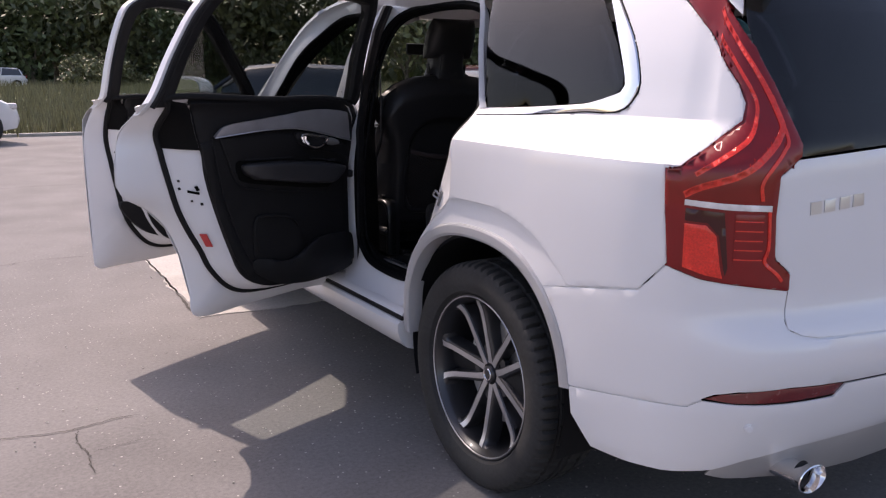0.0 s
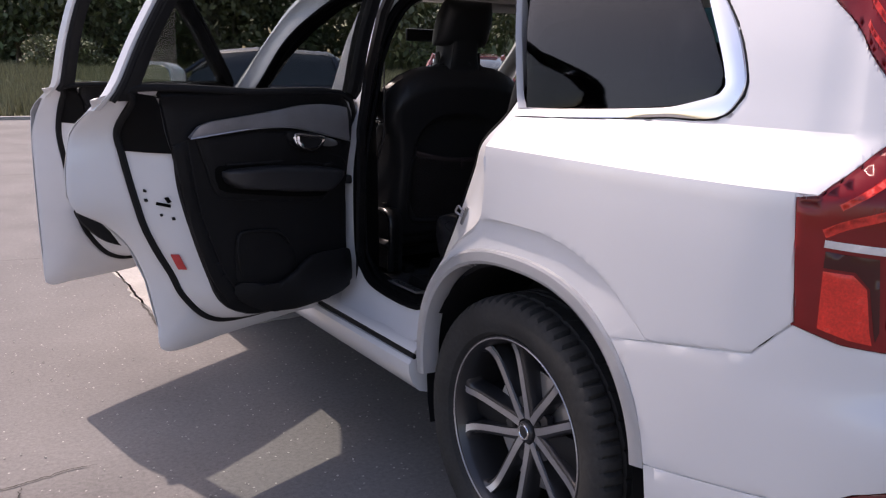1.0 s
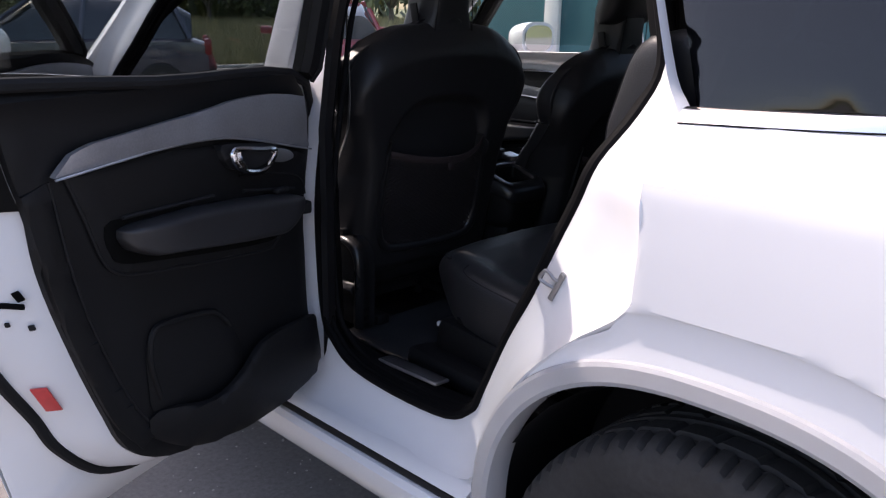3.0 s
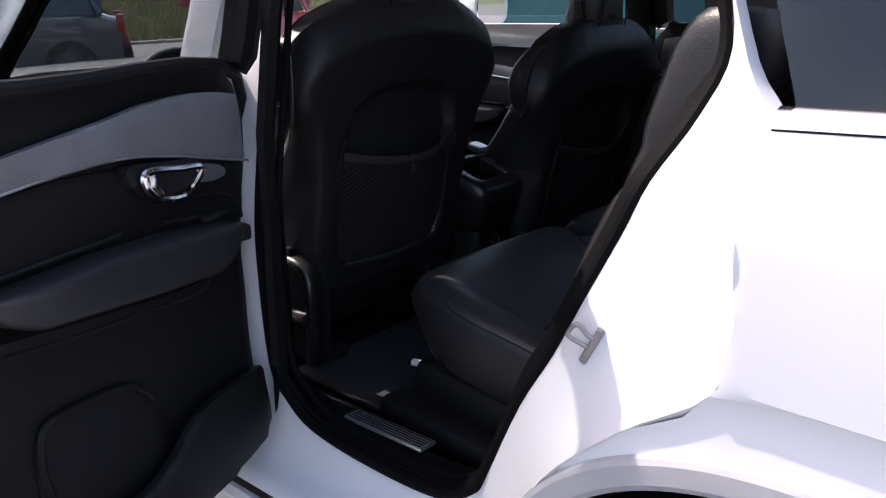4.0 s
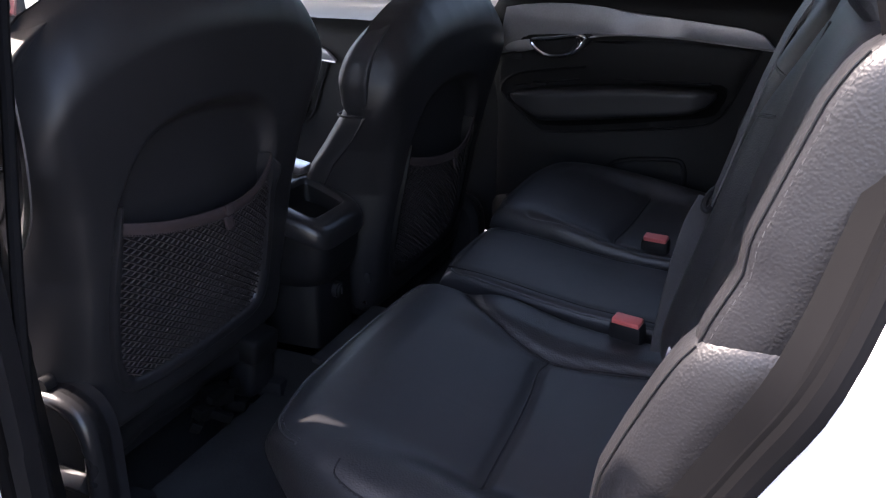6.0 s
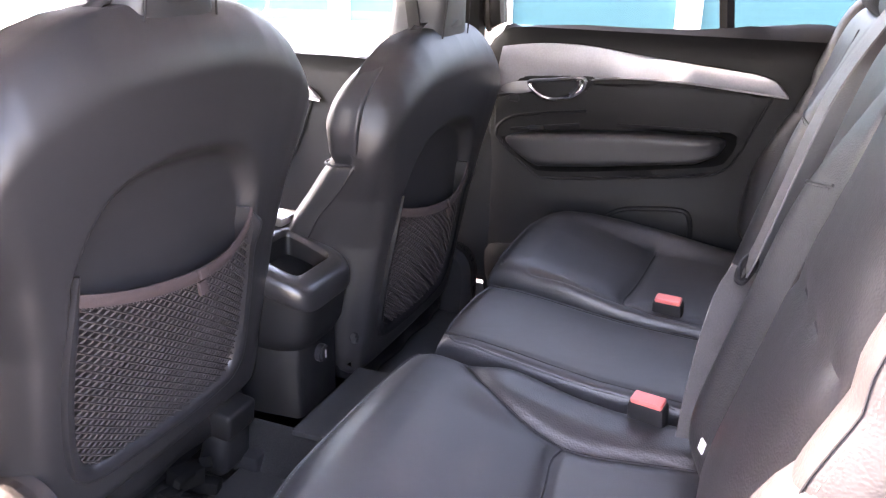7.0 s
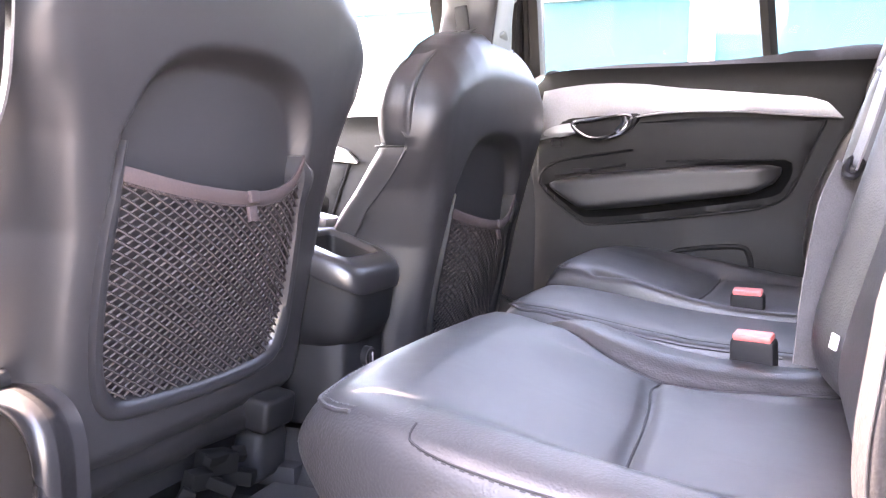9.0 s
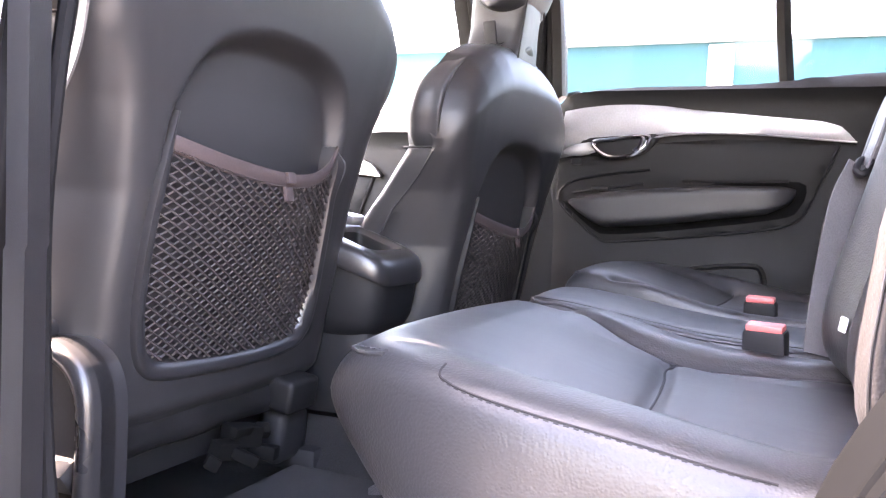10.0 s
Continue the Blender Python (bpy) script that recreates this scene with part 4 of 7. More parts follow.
    def plate(name, u, z, a, w, h, mat, lbl="", lift=.004, tilt=0.0):
        p, al, ac, no = on_edge(u, z, a)
        al, ac = al * math.cos(tilt) + ac * math.sin(tilt), ac * math.cos(tilt) - al * math.sin(tilt)
        m = Matrix((ac, al, no)).transposed().to_4x4()
        m.translation = p + no * lift
        bb = box(w, h, .005, .002)
        bmesh.ops.transform(bb, matrix=m, verts=bb.verts)
        part(name, bb, mat, door, lbl)
    u, z, = latch
    plate("latch", u, z, .55, .040, .010, DEAD_BLACK, "black door latch", .004, .25)
    plate("latch_claw", u, z + .006, .70, .013, .018, DEAD_BLACK, "", .0055, -.3)
    for a, dz, w in ((.25, .035, .009), (.22, .010, .010), (.42, -.035, .008), (.70, -.05, .010)):
        plate("bolt_head", u, z + dz, a, w, w, TRIM_DARK, "", .004)
    u, z = sticker
    plate("edge_reflector", u, z, .36, .026, .056, STICKER, "red edge reflector", .005)
    # trim card
    ct = [(Y(u), z) for _, _, (u, z) in loops]
    ct = [tuple(p) for p in resample(catmull(ct, 4, True), 70, True)]

    def card(y, z):
        u = y0 - np.asarray(y, float)
        z = np.asarray(z, float)
        x = -.806 + .018 * smooth01((z - 1.198) / .025) - .028 * smooth01((z - 1.222) / .05)
        x = x + .020 * np.exp(-((z - .55) / .10) ** 2) * smooth01((.42 - u) / .1)
        x = x - .012 * np.exp(-(((u - .36) / .28) ** 4 + ((z - .93) / .085) ** 4))
        return np.stack([x, np.asarray(y, float), z], -1)

    trims = [part("trim_card", panel(ct, card, .02, .025, .006), TRIM, door)]
    surf = lambda u, z, o=0.0: tuple(card(np.array(Y(u)), np.array(z)) + np.array([o, 0, 0]))
    low = [(.052, 1.060), (.12, 1.075), (.25, 1.105), (.36, 1.122), (.50, 1.122), (.60, 1.115), (.722, 1.105)]
    inlay = [(.075, 1.176), (.12, 1.184), (.18, 1.190), (.242, 1.191), (.31, 1.187), (.373, 1.178), (.52, 1.163), (.655, 1.150), (.692, 1.138)] + low[::-1]
    inl = lambda y, z: card(y, z) + np.stack([.020 + .006 * smooth01((np.asarray(z) - 1.09) / .05), 0 * np.asarray(y), 0 * np.asarray(y)], -1)
    trims.append(part("inlay", panel([(Y(u), z) for u, z in resample(inlay, 66, True)], inl, .014, .045, .003), INLAY, door, "brushed grey inlay strip"))
    trims.append(part("inlay_edge", tube([surf(u, z, .022) for u, z in catmull(low, 5)], .0022, 6), SATIN, door))
    # pull handle
    bez = [(.115, 1.078), (.13, 1.09), (.20, 1.098), (.29, 1.108), (.298, 1.09), (.27, 1.058), (.20, 1.044), (.14, 1.052)]
    trims.append(part("handle_bezel", panel([(Y(u), z) for u, z in resample(catmull([(u + .05, z) for u, z in bez], 5, True), 40, True)], lambda y, z: card(y, z) + np.array([.026, 0, 0]), .03, .03, .004), TRIM_DARK, door, "black handle recess"))
    trims.append(part("handle_tab", panel([(Y(u), z) for u, z in resample(catmull([(.128, 1.052), (.133, 1.066), (.165, 1.077), (.203, 1.080), (.212, 1.062), (.17, 1.049)], 5, True), 30, True)], lambda y, z: card(y, z) + np.array([.031, 0, 0]), .02, .02, .004), SATIN, door, "satin handle tab"))
    trims.append(part("handle_well", panel([(Y(u), z) for u, z in resample(catmull([(.20, 1.076), (.25, 1.084), (.325, 1.091), (.318, 1.070), (.285, 1.054), (.235, 1.053)], 5, True), 30, True)], lambda y, z: card(y, z) + np.array([.0305, 0, 0]), .004, .03, .001), TRIM_DARK, door))
    ring = [surf(u, z, .035) for u, z in catmull([(.198, 1.078), (.25, 1.087), (.325, 1.096), (.326, 1.072), (.29, 1.050), (.235, 1.047)], 6, True)]
    trims.append(part("door_handle", tube(ring, .0056, 8, True), CHROME, door, "chrome pull handle"))
    trims.append(part("handle_lever", tube([surf(u, z, .034) for u, z in ((.318, 1.092), (.317, 1.076), (.300, 1.058))], .0085, 8), CHROME, door))
    trims.append(part("lock_button", box(.012, .026, .016, .004, surf(.105, 1.055, .008)), TRIM_DARK, door))
    # upper panel, standing proud of the lower card, with its scooped edge
    edge = [(.061, .959), (.091, .926), (.161, .873), (.195, .865), (.314, .877), (.44, .893), (.56, .912), (.605, .930), (.630, .958), (.660, 1.030), (.690, 1.105)]
    edge = catmull(edge, 5)
    poly = [(.054, .966)] + [tuple(p) for p in edge] + [(.60, 1.108), (.45, 1.112), (.25, 1.098), (.12, 1.070), (.056, 1.048)]
    trims.append(part("upper_panel", panel([(Y(u), z) for u, z in poly], lambda y, z: card(y, z) + np.array([.009, 0, 0]), .016, .02, .005), TRIM, door))
    trims.append(part("moulding_line", tube([surf(u, z - .003, .0035) for u, z in edge], .0035, 6), TRIM_DARK, door))
    scoop = catmull([(.061, .960), (.068, .984), (.100, 1.008), (.18, 1.024), (.285, 1.038)], 5)
    trims.append(part("scoop_edge", tube([surf(u, z, .008) for u, z in scoop], .0045, 6), TRIM, door))
    # padded armrest over a black sheet that paints the shade round it
    hi_l, lo_l = [(.088, .958), (.11, .968), (.18, .982), (.298, .994), (.423, 1.004), (.58, 1.006), (.608, 1.0)], [(.088, .955), (.115, .934), (.161, .903), (.185, .896), (.313, .909), (.546, .942), (.592, .965), (.608, .99)]

    def arm_c(a, c):
        u = .348 + a * .258
        hi = float(np.interp(u, [p[0] for p in hi_l], [p[1] for p in hi_l]))
        lo = float(np.interp(u, [p[0] for p in lo_l], [p[1] for p in lo_l]))
        return surf(u, (hi + lo) / 2 + c * (hi - lo) / 2, .014), (1, 0, 0)
    trims.append(part("armrest", pillow(arm_c, .050, .002, 7, .45, 44, 22), LEATHER_SMOOTH, door, "padded black armrest"))
    # outline a little larger than the armrest, for the groove's painted shade
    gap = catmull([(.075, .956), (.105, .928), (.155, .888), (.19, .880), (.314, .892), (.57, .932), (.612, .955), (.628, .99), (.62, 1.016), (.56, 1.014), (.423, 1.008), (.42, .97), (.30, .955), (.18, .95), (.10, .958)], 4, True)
    trims.append(part("armrest_gap", panel([(Y(u), z) for u, z in resample(gap, 70, True)], lambda y, z: card(y, z) + np.array([.0125, 0, 0]), .006, .02, .002), DEAD_BLACK, door, "dead-black sheet painting the shade round the armrest"))
    for u0, z0, u1, z1 in ((.100, .978, .270, 1.004), (.36, 1.012, .59, 1.018)):
        trims.append(part("armrest_slot", tube([surf(u0 + (u1 - u0) * f, z0 + (z1 - z0) * f, .012) for f in np.linspace(0, 1, 6)], .004, 6), TRIM_DARK, door))
    trims.append(part("window_switch", box(.016, .040, .010, .003, surf(.17, .990, .03)), TRIM_DARK, door))
    # padded border along the free edge
    rim_in = catmull([(.722, 1.100), (.700, .97), (.672, .86), (.640, .77), (.596, .675), (.545, .60)], 6)
    rim_out = catmull([(.768, 1.085), (.748, .99), (.716, .86), (.686, .77), (.640, .66), (.585, .585)], 6)
    if name == "rear_door":
        part("card_border", panel([(Y(u), z) for u, z in list(rim_out) + list(rim_in)[::-1]], lambda y, z: card(y, z) + np.array([.006, 0, 0]), .012, .02, .004), TRIM, door)
        part("border_line", tube([surf(u - .003, z, .002) for u, z in rim_in], .003, 6), TRIM_DARK, door)
    # loudspeaker and pocket
    trims.append(part("speaker_grille", panel([(Y(u), z) for u, z in resample(catmull([(.558, .70), (.556, .770), (.530, .803), (.455, .804), (.385, .788), (.345, .755), (.305, .69), (.33, .62), (.45, .60), (.545, .635)], 5, True), 50, True)], lambda y, z: card(y, z) + np.array([.006, 0, 0]), .012, .03, .003), TRIM, door))
    spk = catmull([(.335, .742), (.352, .762), (.384, .785), (.445, .797), (.525, .803), (.546, .788), (.552, .752), (.548, .715), (.535, .665)], 6)
    trims.append(part("speaker_ridge", tube([surf(u, z, .006) for u, z in spk], .006, 8), TRIM, door))
    pk = [(.555, .590), (.565, .640), (.52, .640), (.42, .622), (.345, .652), (.275, .688), (.19, .694), (.062, .680), (.050, .62), (.075, .56), (.14, .53), (.30, .517), (.45, .530)]

    def bulge(y, z):
        u = y0 - np.asarray(y, float)
        k = (.35 + .65 * smooth01((np.asarray(z) - .50) / .12)) * smooth01((.58 - u) / .16) * smooth01((u - .02) / .10)
        return card(y, z) + np.stack([.012 + .035 * k, 0 * u, 0 * u], -1)
    trims.append(part("door_pocket", panel([(Y(u), z) for u, z in resample(catmull(pk, 5, True), 50, True)], bulge, .02, .025, .006), TRIM, door))
    return door, trims


rear_loops = [((-.03, .445), (.04, .52), (.05, .54)), ((.20, .436), (.19, .497), (.20, .515)), ((.47, .43), (.47, .497), (.44, .520)), ((.718, .428), (.60, .528), (.545, .545)), ((.743, .535), (.688, .615), (.615, .60)), ((.771, .667), (.727, .69), (.652, .68)), ((.821, .78), (.774, .77), (.687, .77)), ((.898, .859), (.812, .85), (.717, .86)), ((.973, .901), (.836, .93), (.738, .93)), ((1.0, .95), (.855, 1.0), (.75, .99)), ((1.0, 1.03), (.869, 1.06), (.755, 1.05)), ((.985, 1.12), (.880, 1.13), (.775, 1.12)), ((.972, 1.19), (.885, 1.21), (.79, 1.20)), ((.95, 1.225), (.88, 1.25), (.80, 1.262)), ((.50, 1.21), (.50, 1.235), (.50, 1.240)), ((-.03, 1.20), (.02, 1.20), (.05, 1.202)), ((-.03, .90), (.02, .9), (.05, .90)), ((-.03, .65), (.03, .62), (.05, .62))]
frame_o = [(.972, 1.188), (.962, 1.22), (.936, 1.270), (.908, 1.345), (.878, 1.42), (.822, 1.54), (.74, 1.615), (.55, 1.638), (.30, 1.645), (.06, 1.64), (.01, 1.58), (.005, 1.40), (.0, 1.20)]
frame_i = [(.885, 1.19), (.880, 1.22), (.866, 1.26), (.838, 1.345), (.810, 1.42), (.755, 1.53), (.68, 1.582), (.53, 1.595), (.30, 1.60), (.09, 1.597), (.05, 1.56), (.05, 1.40), (.05, 1.225)]
HINGE_R, HINGE_F = (-.88, 1.12), (-.87, 2.27)
DOOR_R, TRIMS_R = make_door("rear_door", HINGE_R, 70, rear_loops, frame_o, frame_i, "open rear door with black trim card", (.776, .919), (.712, .728), 1.065, 1.12, True)
front_loops = [((-.03, .445), (.04, .52), (.05, .54)), ((.30, .436), (.30, .497), (.30, .515)), ((.60, .432), (.62, .497), (.60, .520)), ((.90, .440), (.76, .528), (.70, .545)), ((1.036, .455), (.85, .61), (.77, .60)), ((1.04, .60), (.90, .70), (.82, .68)), ((1.042, .75), (.925, .80), (.85, .80)), ((1.045, .90), (.95, .92), (.88, .93)), ((1.045, 1.05), (.97, 1.05), (.90, 1.05)), ((1.042, 1.18), (.98, 1.18), (.91, 1.15)), ((1.03, 1.21), (.97, 1.22), (.90, 1.222)), ((.50, 1.195), (.50, 1.215), (.50, 1.215)), ((-.03, 1.18), (.02, 1.18), (.02, 1.18)), ((-.03, .90), (.02, .9), (.015, .90)), ((-.03, .65), (.02, .62), (.02, .62))]
frame_of = [(1.042, 1.17), (1.04, 1.20), (1.03, 1.35), (1.01, 1.52), (.985, 1.60), (.90, 1.64), (.70, 1.645), (.52, 1.61), (.36, 1.50), (.20, 1.35), (.06, 1.20)]
frame_if = [(.968, 1.20), (.965, 1.235), (.96, 1.36), (.945, 1.50), (.925, 1.56), (.87, 1.595), (.71, 1.60), (.56, 1.565), (.42, 1.475), (.27, 1.34), (.15, 1.22)]
front_loops = [tuple((u * .955, z) for u, z in trio) for trio in front_loops]
frame_of, frame_if = [(u * .955, z) for u, z in frame_of], [(u * .955, z) for u, z in frame_if]
DOOR_F, TRIMS_F = make_door("front_door", HINGE_F, 62, front_loops, frame_of, frame_if, "open front door with black trim card", (.893, .935), (.82, .71), 1.05, 2.27, True)


lens = [(.985, .752), (.93, .745), (.86, .70), (.76, .625), (.68, .556), (.76, .560), (.86, .60), (.94, .665), (.985, .72)]
part("lower_pocket", panel([(2.27 - u + .07, z) for u, z in resample(catmull(lens, 5, True), 50, True)], lambda y, z: np.stack([-.832 + 0 * y, y, z], -1), .02, .03, .003), TRIM_DARK, DOOR_F, "black lens-shaped pocket panel")


def wing_mirror(parent, x, y, z, sgn):
    rings = []
    for f in np.linspace(0, 1, 10):
        k = math.sin(min(1, f * 1.6 + .12) * math.pi / 2)
        yy = .075 - .145 * (1 - f)
        kk = math.sqrt(max(.02, 1 - (1 - f) ** 2.4))
        rings.append([(x + sgn * (.0 + .112 * kk * math.copysign(abs(math.cos(t)) ** .7, math.cos(t))), y + .075 - .145 * f, z + .072 * kk * math.copysign(abs(math.sin(t)) ** .7, math.sin(t))) for t in np.linspace(0, 2 * math.pi, 33)[:-1]])
    shell = part("wing_mirror", loft(rings), PAINT, parent, "white wing mirror")
    part("mirror_glass", loft([[(x + sgn * .097 * k * math.copysign(abs(math.cos(t)) ** .7, math.cos(t)), y - .0715 - q, z + .059 * k * math.copysign(abs(math.sin(t)) ** .7, math.sin(t))) for t in np.linspace(0, 2 * math.pi, 33)[:-1]] for k, q in ((1, 0), (.97, .003))]), MIRROR, shell if parent is suv else parent)
    part("mirror_foot", box(.12, .06, .035, .012, (x - sgn * .10, y + .02, z - .065), (0, 15 * sgn, 0)), TRIM_DARK, parent)


wing_mirror(DOOR_F, -1.06, 2.05, 1.235, -1)
wing_mirror(suv, 1.06, 2.05, 1.24, 1)

# the other two doors, shut
TWIN_LIFT = {"handle_bezel": .02, "handle_well": .02, "door_handle": .02, "handle_tab": .02, "handle_lever": .02, "speaker_grille": .02, "speaker_ridge": .02}
for door, trims, shift, drop, nm in ((DOOR_R, TRIMS_R, -.062, 0.0, "rear_door"), (DOOR_F, TRIMS_F, -.062, -.10, "front_door")):
    twin = mirrored(door, nm, suv)
    twin["label"] = "closed white door with black trim card"
    for ch in door.children:
        base = ch.name.split(".")[0]
        if base in ("wing_mirror", "mirror_glass", "mirror_foot", "latch", "bolt_head", "edge_reflector", "edge_cover", "card_border", "border_line", "latch_claw"):
            continue
        if base in ("inner_panel", "door_seal"):
            continue
        mirrored(ch, base, twin, (shift, .05 if base in ("handle_bezel", "handle_well", "door_handle", "handle_tab", "handle_lever") else 0, drop + TWIN_LIFT.get(base, 0.0)) if ch in trims else (0, 0, 0))
# pillar between the right-hand windows, and the divider of the rear door's window
b = tube(catmull([(.80, 1.17, 1.15), (.765, 1.16, 1.30), (.71, 1.15, 1.50), (.66, 1.13, 1.60)], 5), .05, 8, flat=.8)
part("pillar_cover", b, TRIM, suv)
part("pillar_cover", box(.05, .22, .62, .02, (.78, 1.17, .86)), TRIM_DARK, suv)
part("window_divider", tube([(.79, .545, 1.22), (.755, .56, 1.36), (.70, .57, 1.52), (.66, .58, 1.60)], .018, 6), TRIM_DARK, suv)
b = tube(catmull([(.79, .20, 1.15), (.77, .12, 1.25), (.74, .0, 1.42), (.68, -.06, 1.60)], 5), .06, 8, flat=.7)
part("pillar_cover", b, TRIM, suv)


# ---- cabin floor and sides ----
b = loft([[(x, y, z) for x, z in ((-.80, .53), (-.70, .475), (-.30, .465), (-.17, .48), (-.10, .574), (.10, .574), (.17, .48), (.30, .465), (.70, .475), (.80, .53))] for y in (2.55, 2.0, 1.3, .9, .45)], False, False)
bmesh.ops.solidify(b, geom=b.faces, thickness=.02)
part("cabin_carpet", b, CARPET, suv, "dark grey carpet")
part("footwell_board", box(1.5, .03, .55, .01, (0, 2.56, .72), (-20, 0, 0)), CARPET, suv)
part("boot_floor", box(1.30, 1.15, .04, .02, (0, -.35, .74)), CARPET, suv)
for sgn in (-1, 1):
    part("boot_side", box(.06, .80, .60, .03, (sgn * .68, -.30, .94)), TRIM, suv)
part("floor_mat", box(.50, .42, .012, .005, (-.40, 1.02, .492), (2, 0, 0)), CARPET, suv)
part("floor_mat", box(.50, .42, .012, .005, (.40, 1.02, .492), (2, 0, 0)), CARPET, suv)
part("tunnel_mat", box(.26, .36, .012, .004, (0, .955, .584)), CARPET, suv)
# grey slab in place of a spot of sun on the carpet
part("loose_debris", box(.07, .05, .006, .002, (-.17, 1.06, .497), (0, 0, 30)), BELT, suv, "thin grey slab painting a spot of sun on the carpet")


# ---- front seats ----
def gap_to(line, X, Z):
    """How far each point (X, Z) is from a line of points."""
    line = np.array(line, float)
    best = np.full(np.shape(X), 9.0)
    for a, c in zip(line[:-1], line[1:]):
        d = c - a
        t = np.clip(((X - a[0]) * d[0] + (Z - a[1]) * d[1]) / max(1e-12, d @ d), 0, 1)
        best = np.minimum(best, np.hypot(X - a[0] - t * d[0], Z - a[1] - t * d[1]))
    return best


def within(poly, X, Z):
    """Whether each point (X, Z) is inside an outline."""
    hit = np.zeros(np.shape(X), bool)
    for (ax, az), (cx, cz) in zip(poly, poly[1:] + poly[:1]):
        cross = ((az > Z) != (cz > Z))
        at = ax + (Z - az) * (cx - ax) / (cz - az if abs(cz - az) > 1e-12 else 1e-12)
        hit ^= cross & (X < at)
    return hit


def front_seat(cx, oy, oz, sgn):
    """A front seat built round x = cx; sgn is -1 on the driver's side."""
    def lean(z):
        return 1.225 - (z - .66) * .198

    def half(z):
        return float(np.interp(z, [.635, .645, .66, .70, .80, .93, 1.03, 1.10, 1.17, 1.21, 1.25, 1.28, 1.305, 1.318, 1.325], [.232, .248, .255, .260, .263, .262, .284, .313, .330, .323, .297, .261, .204, .155, .08]))

    # how deep the seam between shell and leather lies, and the leather's front, by height
    def seam_depth(z):
        return float(np.interp(z, [.62, .80, .93, .994, 1.056, 1.106, 1.16, 1.25, 1.33], [.165, .160, .147, .122, .080, .052, .055, .062, .07]))

    def pad_depth(z):
        return float(np.interp(z, [.60, .80, .93, .98, 1.045, 1.108, 1.18, 1.225, 1.26, 1.30, 1.325], [.235, .225, .212, .186, .150, .116, .128, .122, .112, .100, .085]))

    def flank(d):
        """Width of the shell's flank at a depth, against its half-width."""
        return float(np.interp(d, [0, .008, .02, .036, .07, .115, .16], [.84, .95, 1.0, 1.03, 1.06, 1.10, 1.13]))

    hollow = catmull([(-.190, .742), (-.206, .81), (-.209, .89), (-.206, .96), (-.202, 1.02), (-.192, 1.045), (-.174, 1.080), (-.146, 1.107), (-.102, 1.125), (-.04, 1.133), (.04, 1.130), (.10, 1.116), (.136, 1.090), (.153, 1.05), (.158, 1.0), (.163, .90), (.168, .80), (.168, .745), (.150, .722), (-.15, .722)], 4, True)
    hollow = [tuple(p) for p in hollow]
    zs = np.r_[np.linspace(.635, .66, 5)[:-1], np.linspace(.66, 1.20, 100)[:-1], np.linspace(1.20, 1.325, 34)]
    rings = []
    across = np.linspace(-1, 1, 113)
    for z in zs:
        h, sd = half(z), seam_depth(z)
        k = flank(sd)
        x = across * k * h
        ax = np.abs(x) / h
        dy = np.interp(ax, [0, .60, .78, .88, .95, 1.0, 1.03, 1.06, 1.10, 1.13], [-.004, -.003, -.001, .002, .008, .020, .036, .070, .115, .16])
        # the crown rolls forward above its fold
        top = np.interp(ax * h, [0, .08, .155, .204, .261, .297, .323, .35], [1.327, 1.325, 1.318, 1.305, 1.28, 1.25, 1.21, 1.15])
        e = np.clip((.090 - (top - z)) / .090, 0, 1)
        dy = dy + .060 * e ** 1.7
        lowroll = np.clip((.668 - z) / .03, 0, 1)
        dy = dy + .018 * lowroll ** 2
        zz = np.full_like(x, z)
        ins = within(hollow, x, zz)
        g = gap_to(hollow + hollow[:1], x, zz) * np.where(ins, 1, -1)
        deep = np.interp(z, [.70, .95, 1.06, 1.16], [.016, .018, .030, .034])
        wide = np.interp(z, [.98, 1.06, 1.15], [.014, .022, .034])
        dy = dy + deep * smooth01((g + .010) / wide)
        # scoop in each flank
        crease = np.interp(z, [.70, .79, .84, .90, .94, 1.04, 1.10], [1.0, 1.06, 1.10, 1.12, 1.12, 1.05, .98])
        dy = dy + .010 * np.exp(-((ax - (crease + .93) / 2) / .05) ** 2) * float(smooth01((z - .70) / .08) * smooth01((1.12 - z) / .10))
        y = lean(z) + np.minimum(dy, sd + .03)
        ring = [(cx + a, c + oy, z + oz) for a, c in zip(x, y)]
        w = k * h
        ring += [(cx + w * .93, lean(z) + sd + .03 + oy, z + oz), (cx - w * .93, lean(z) + sd + .03 + oy, z + oz)]
        rings.append(ring)
    seat = part("front_seat", loft(rings), SHELL, suv, "black leather front seat with net pocket on its back", sharp=55)

    # leather bolsters and front, in a lower and an upper pad
    for z0, z1, n, nm in ((.60, 1.112, 44, "backrest_pad"), (1.100, 1.338, 26, "shoulder_pad")):
        rings = []
        for k in range(n):
            f = k / (n - 1)
            z = z0 + (z1 - z0) * f
            h, sd, pd = half(min(max(z, .66), 1.318)), seam_depth(z), pad_depth(z)
            end = max(.0, 1 - max(0, (f - .86) / .14) ** 2.2) ** .5 if z1 < 1.2 else 1.0
            w = flank(sd) * h
            q = .012 * (1 - end)
            tip = math.sqrt(max(.02, 1 - max(0, (z - 1.20) / .14) ** 2.4)) if z1 > 1.2 else 1.0
            fold = .016 * math.exp(-((f - .0) / .07) ** 2) if z1 > 1.2 else 0.0
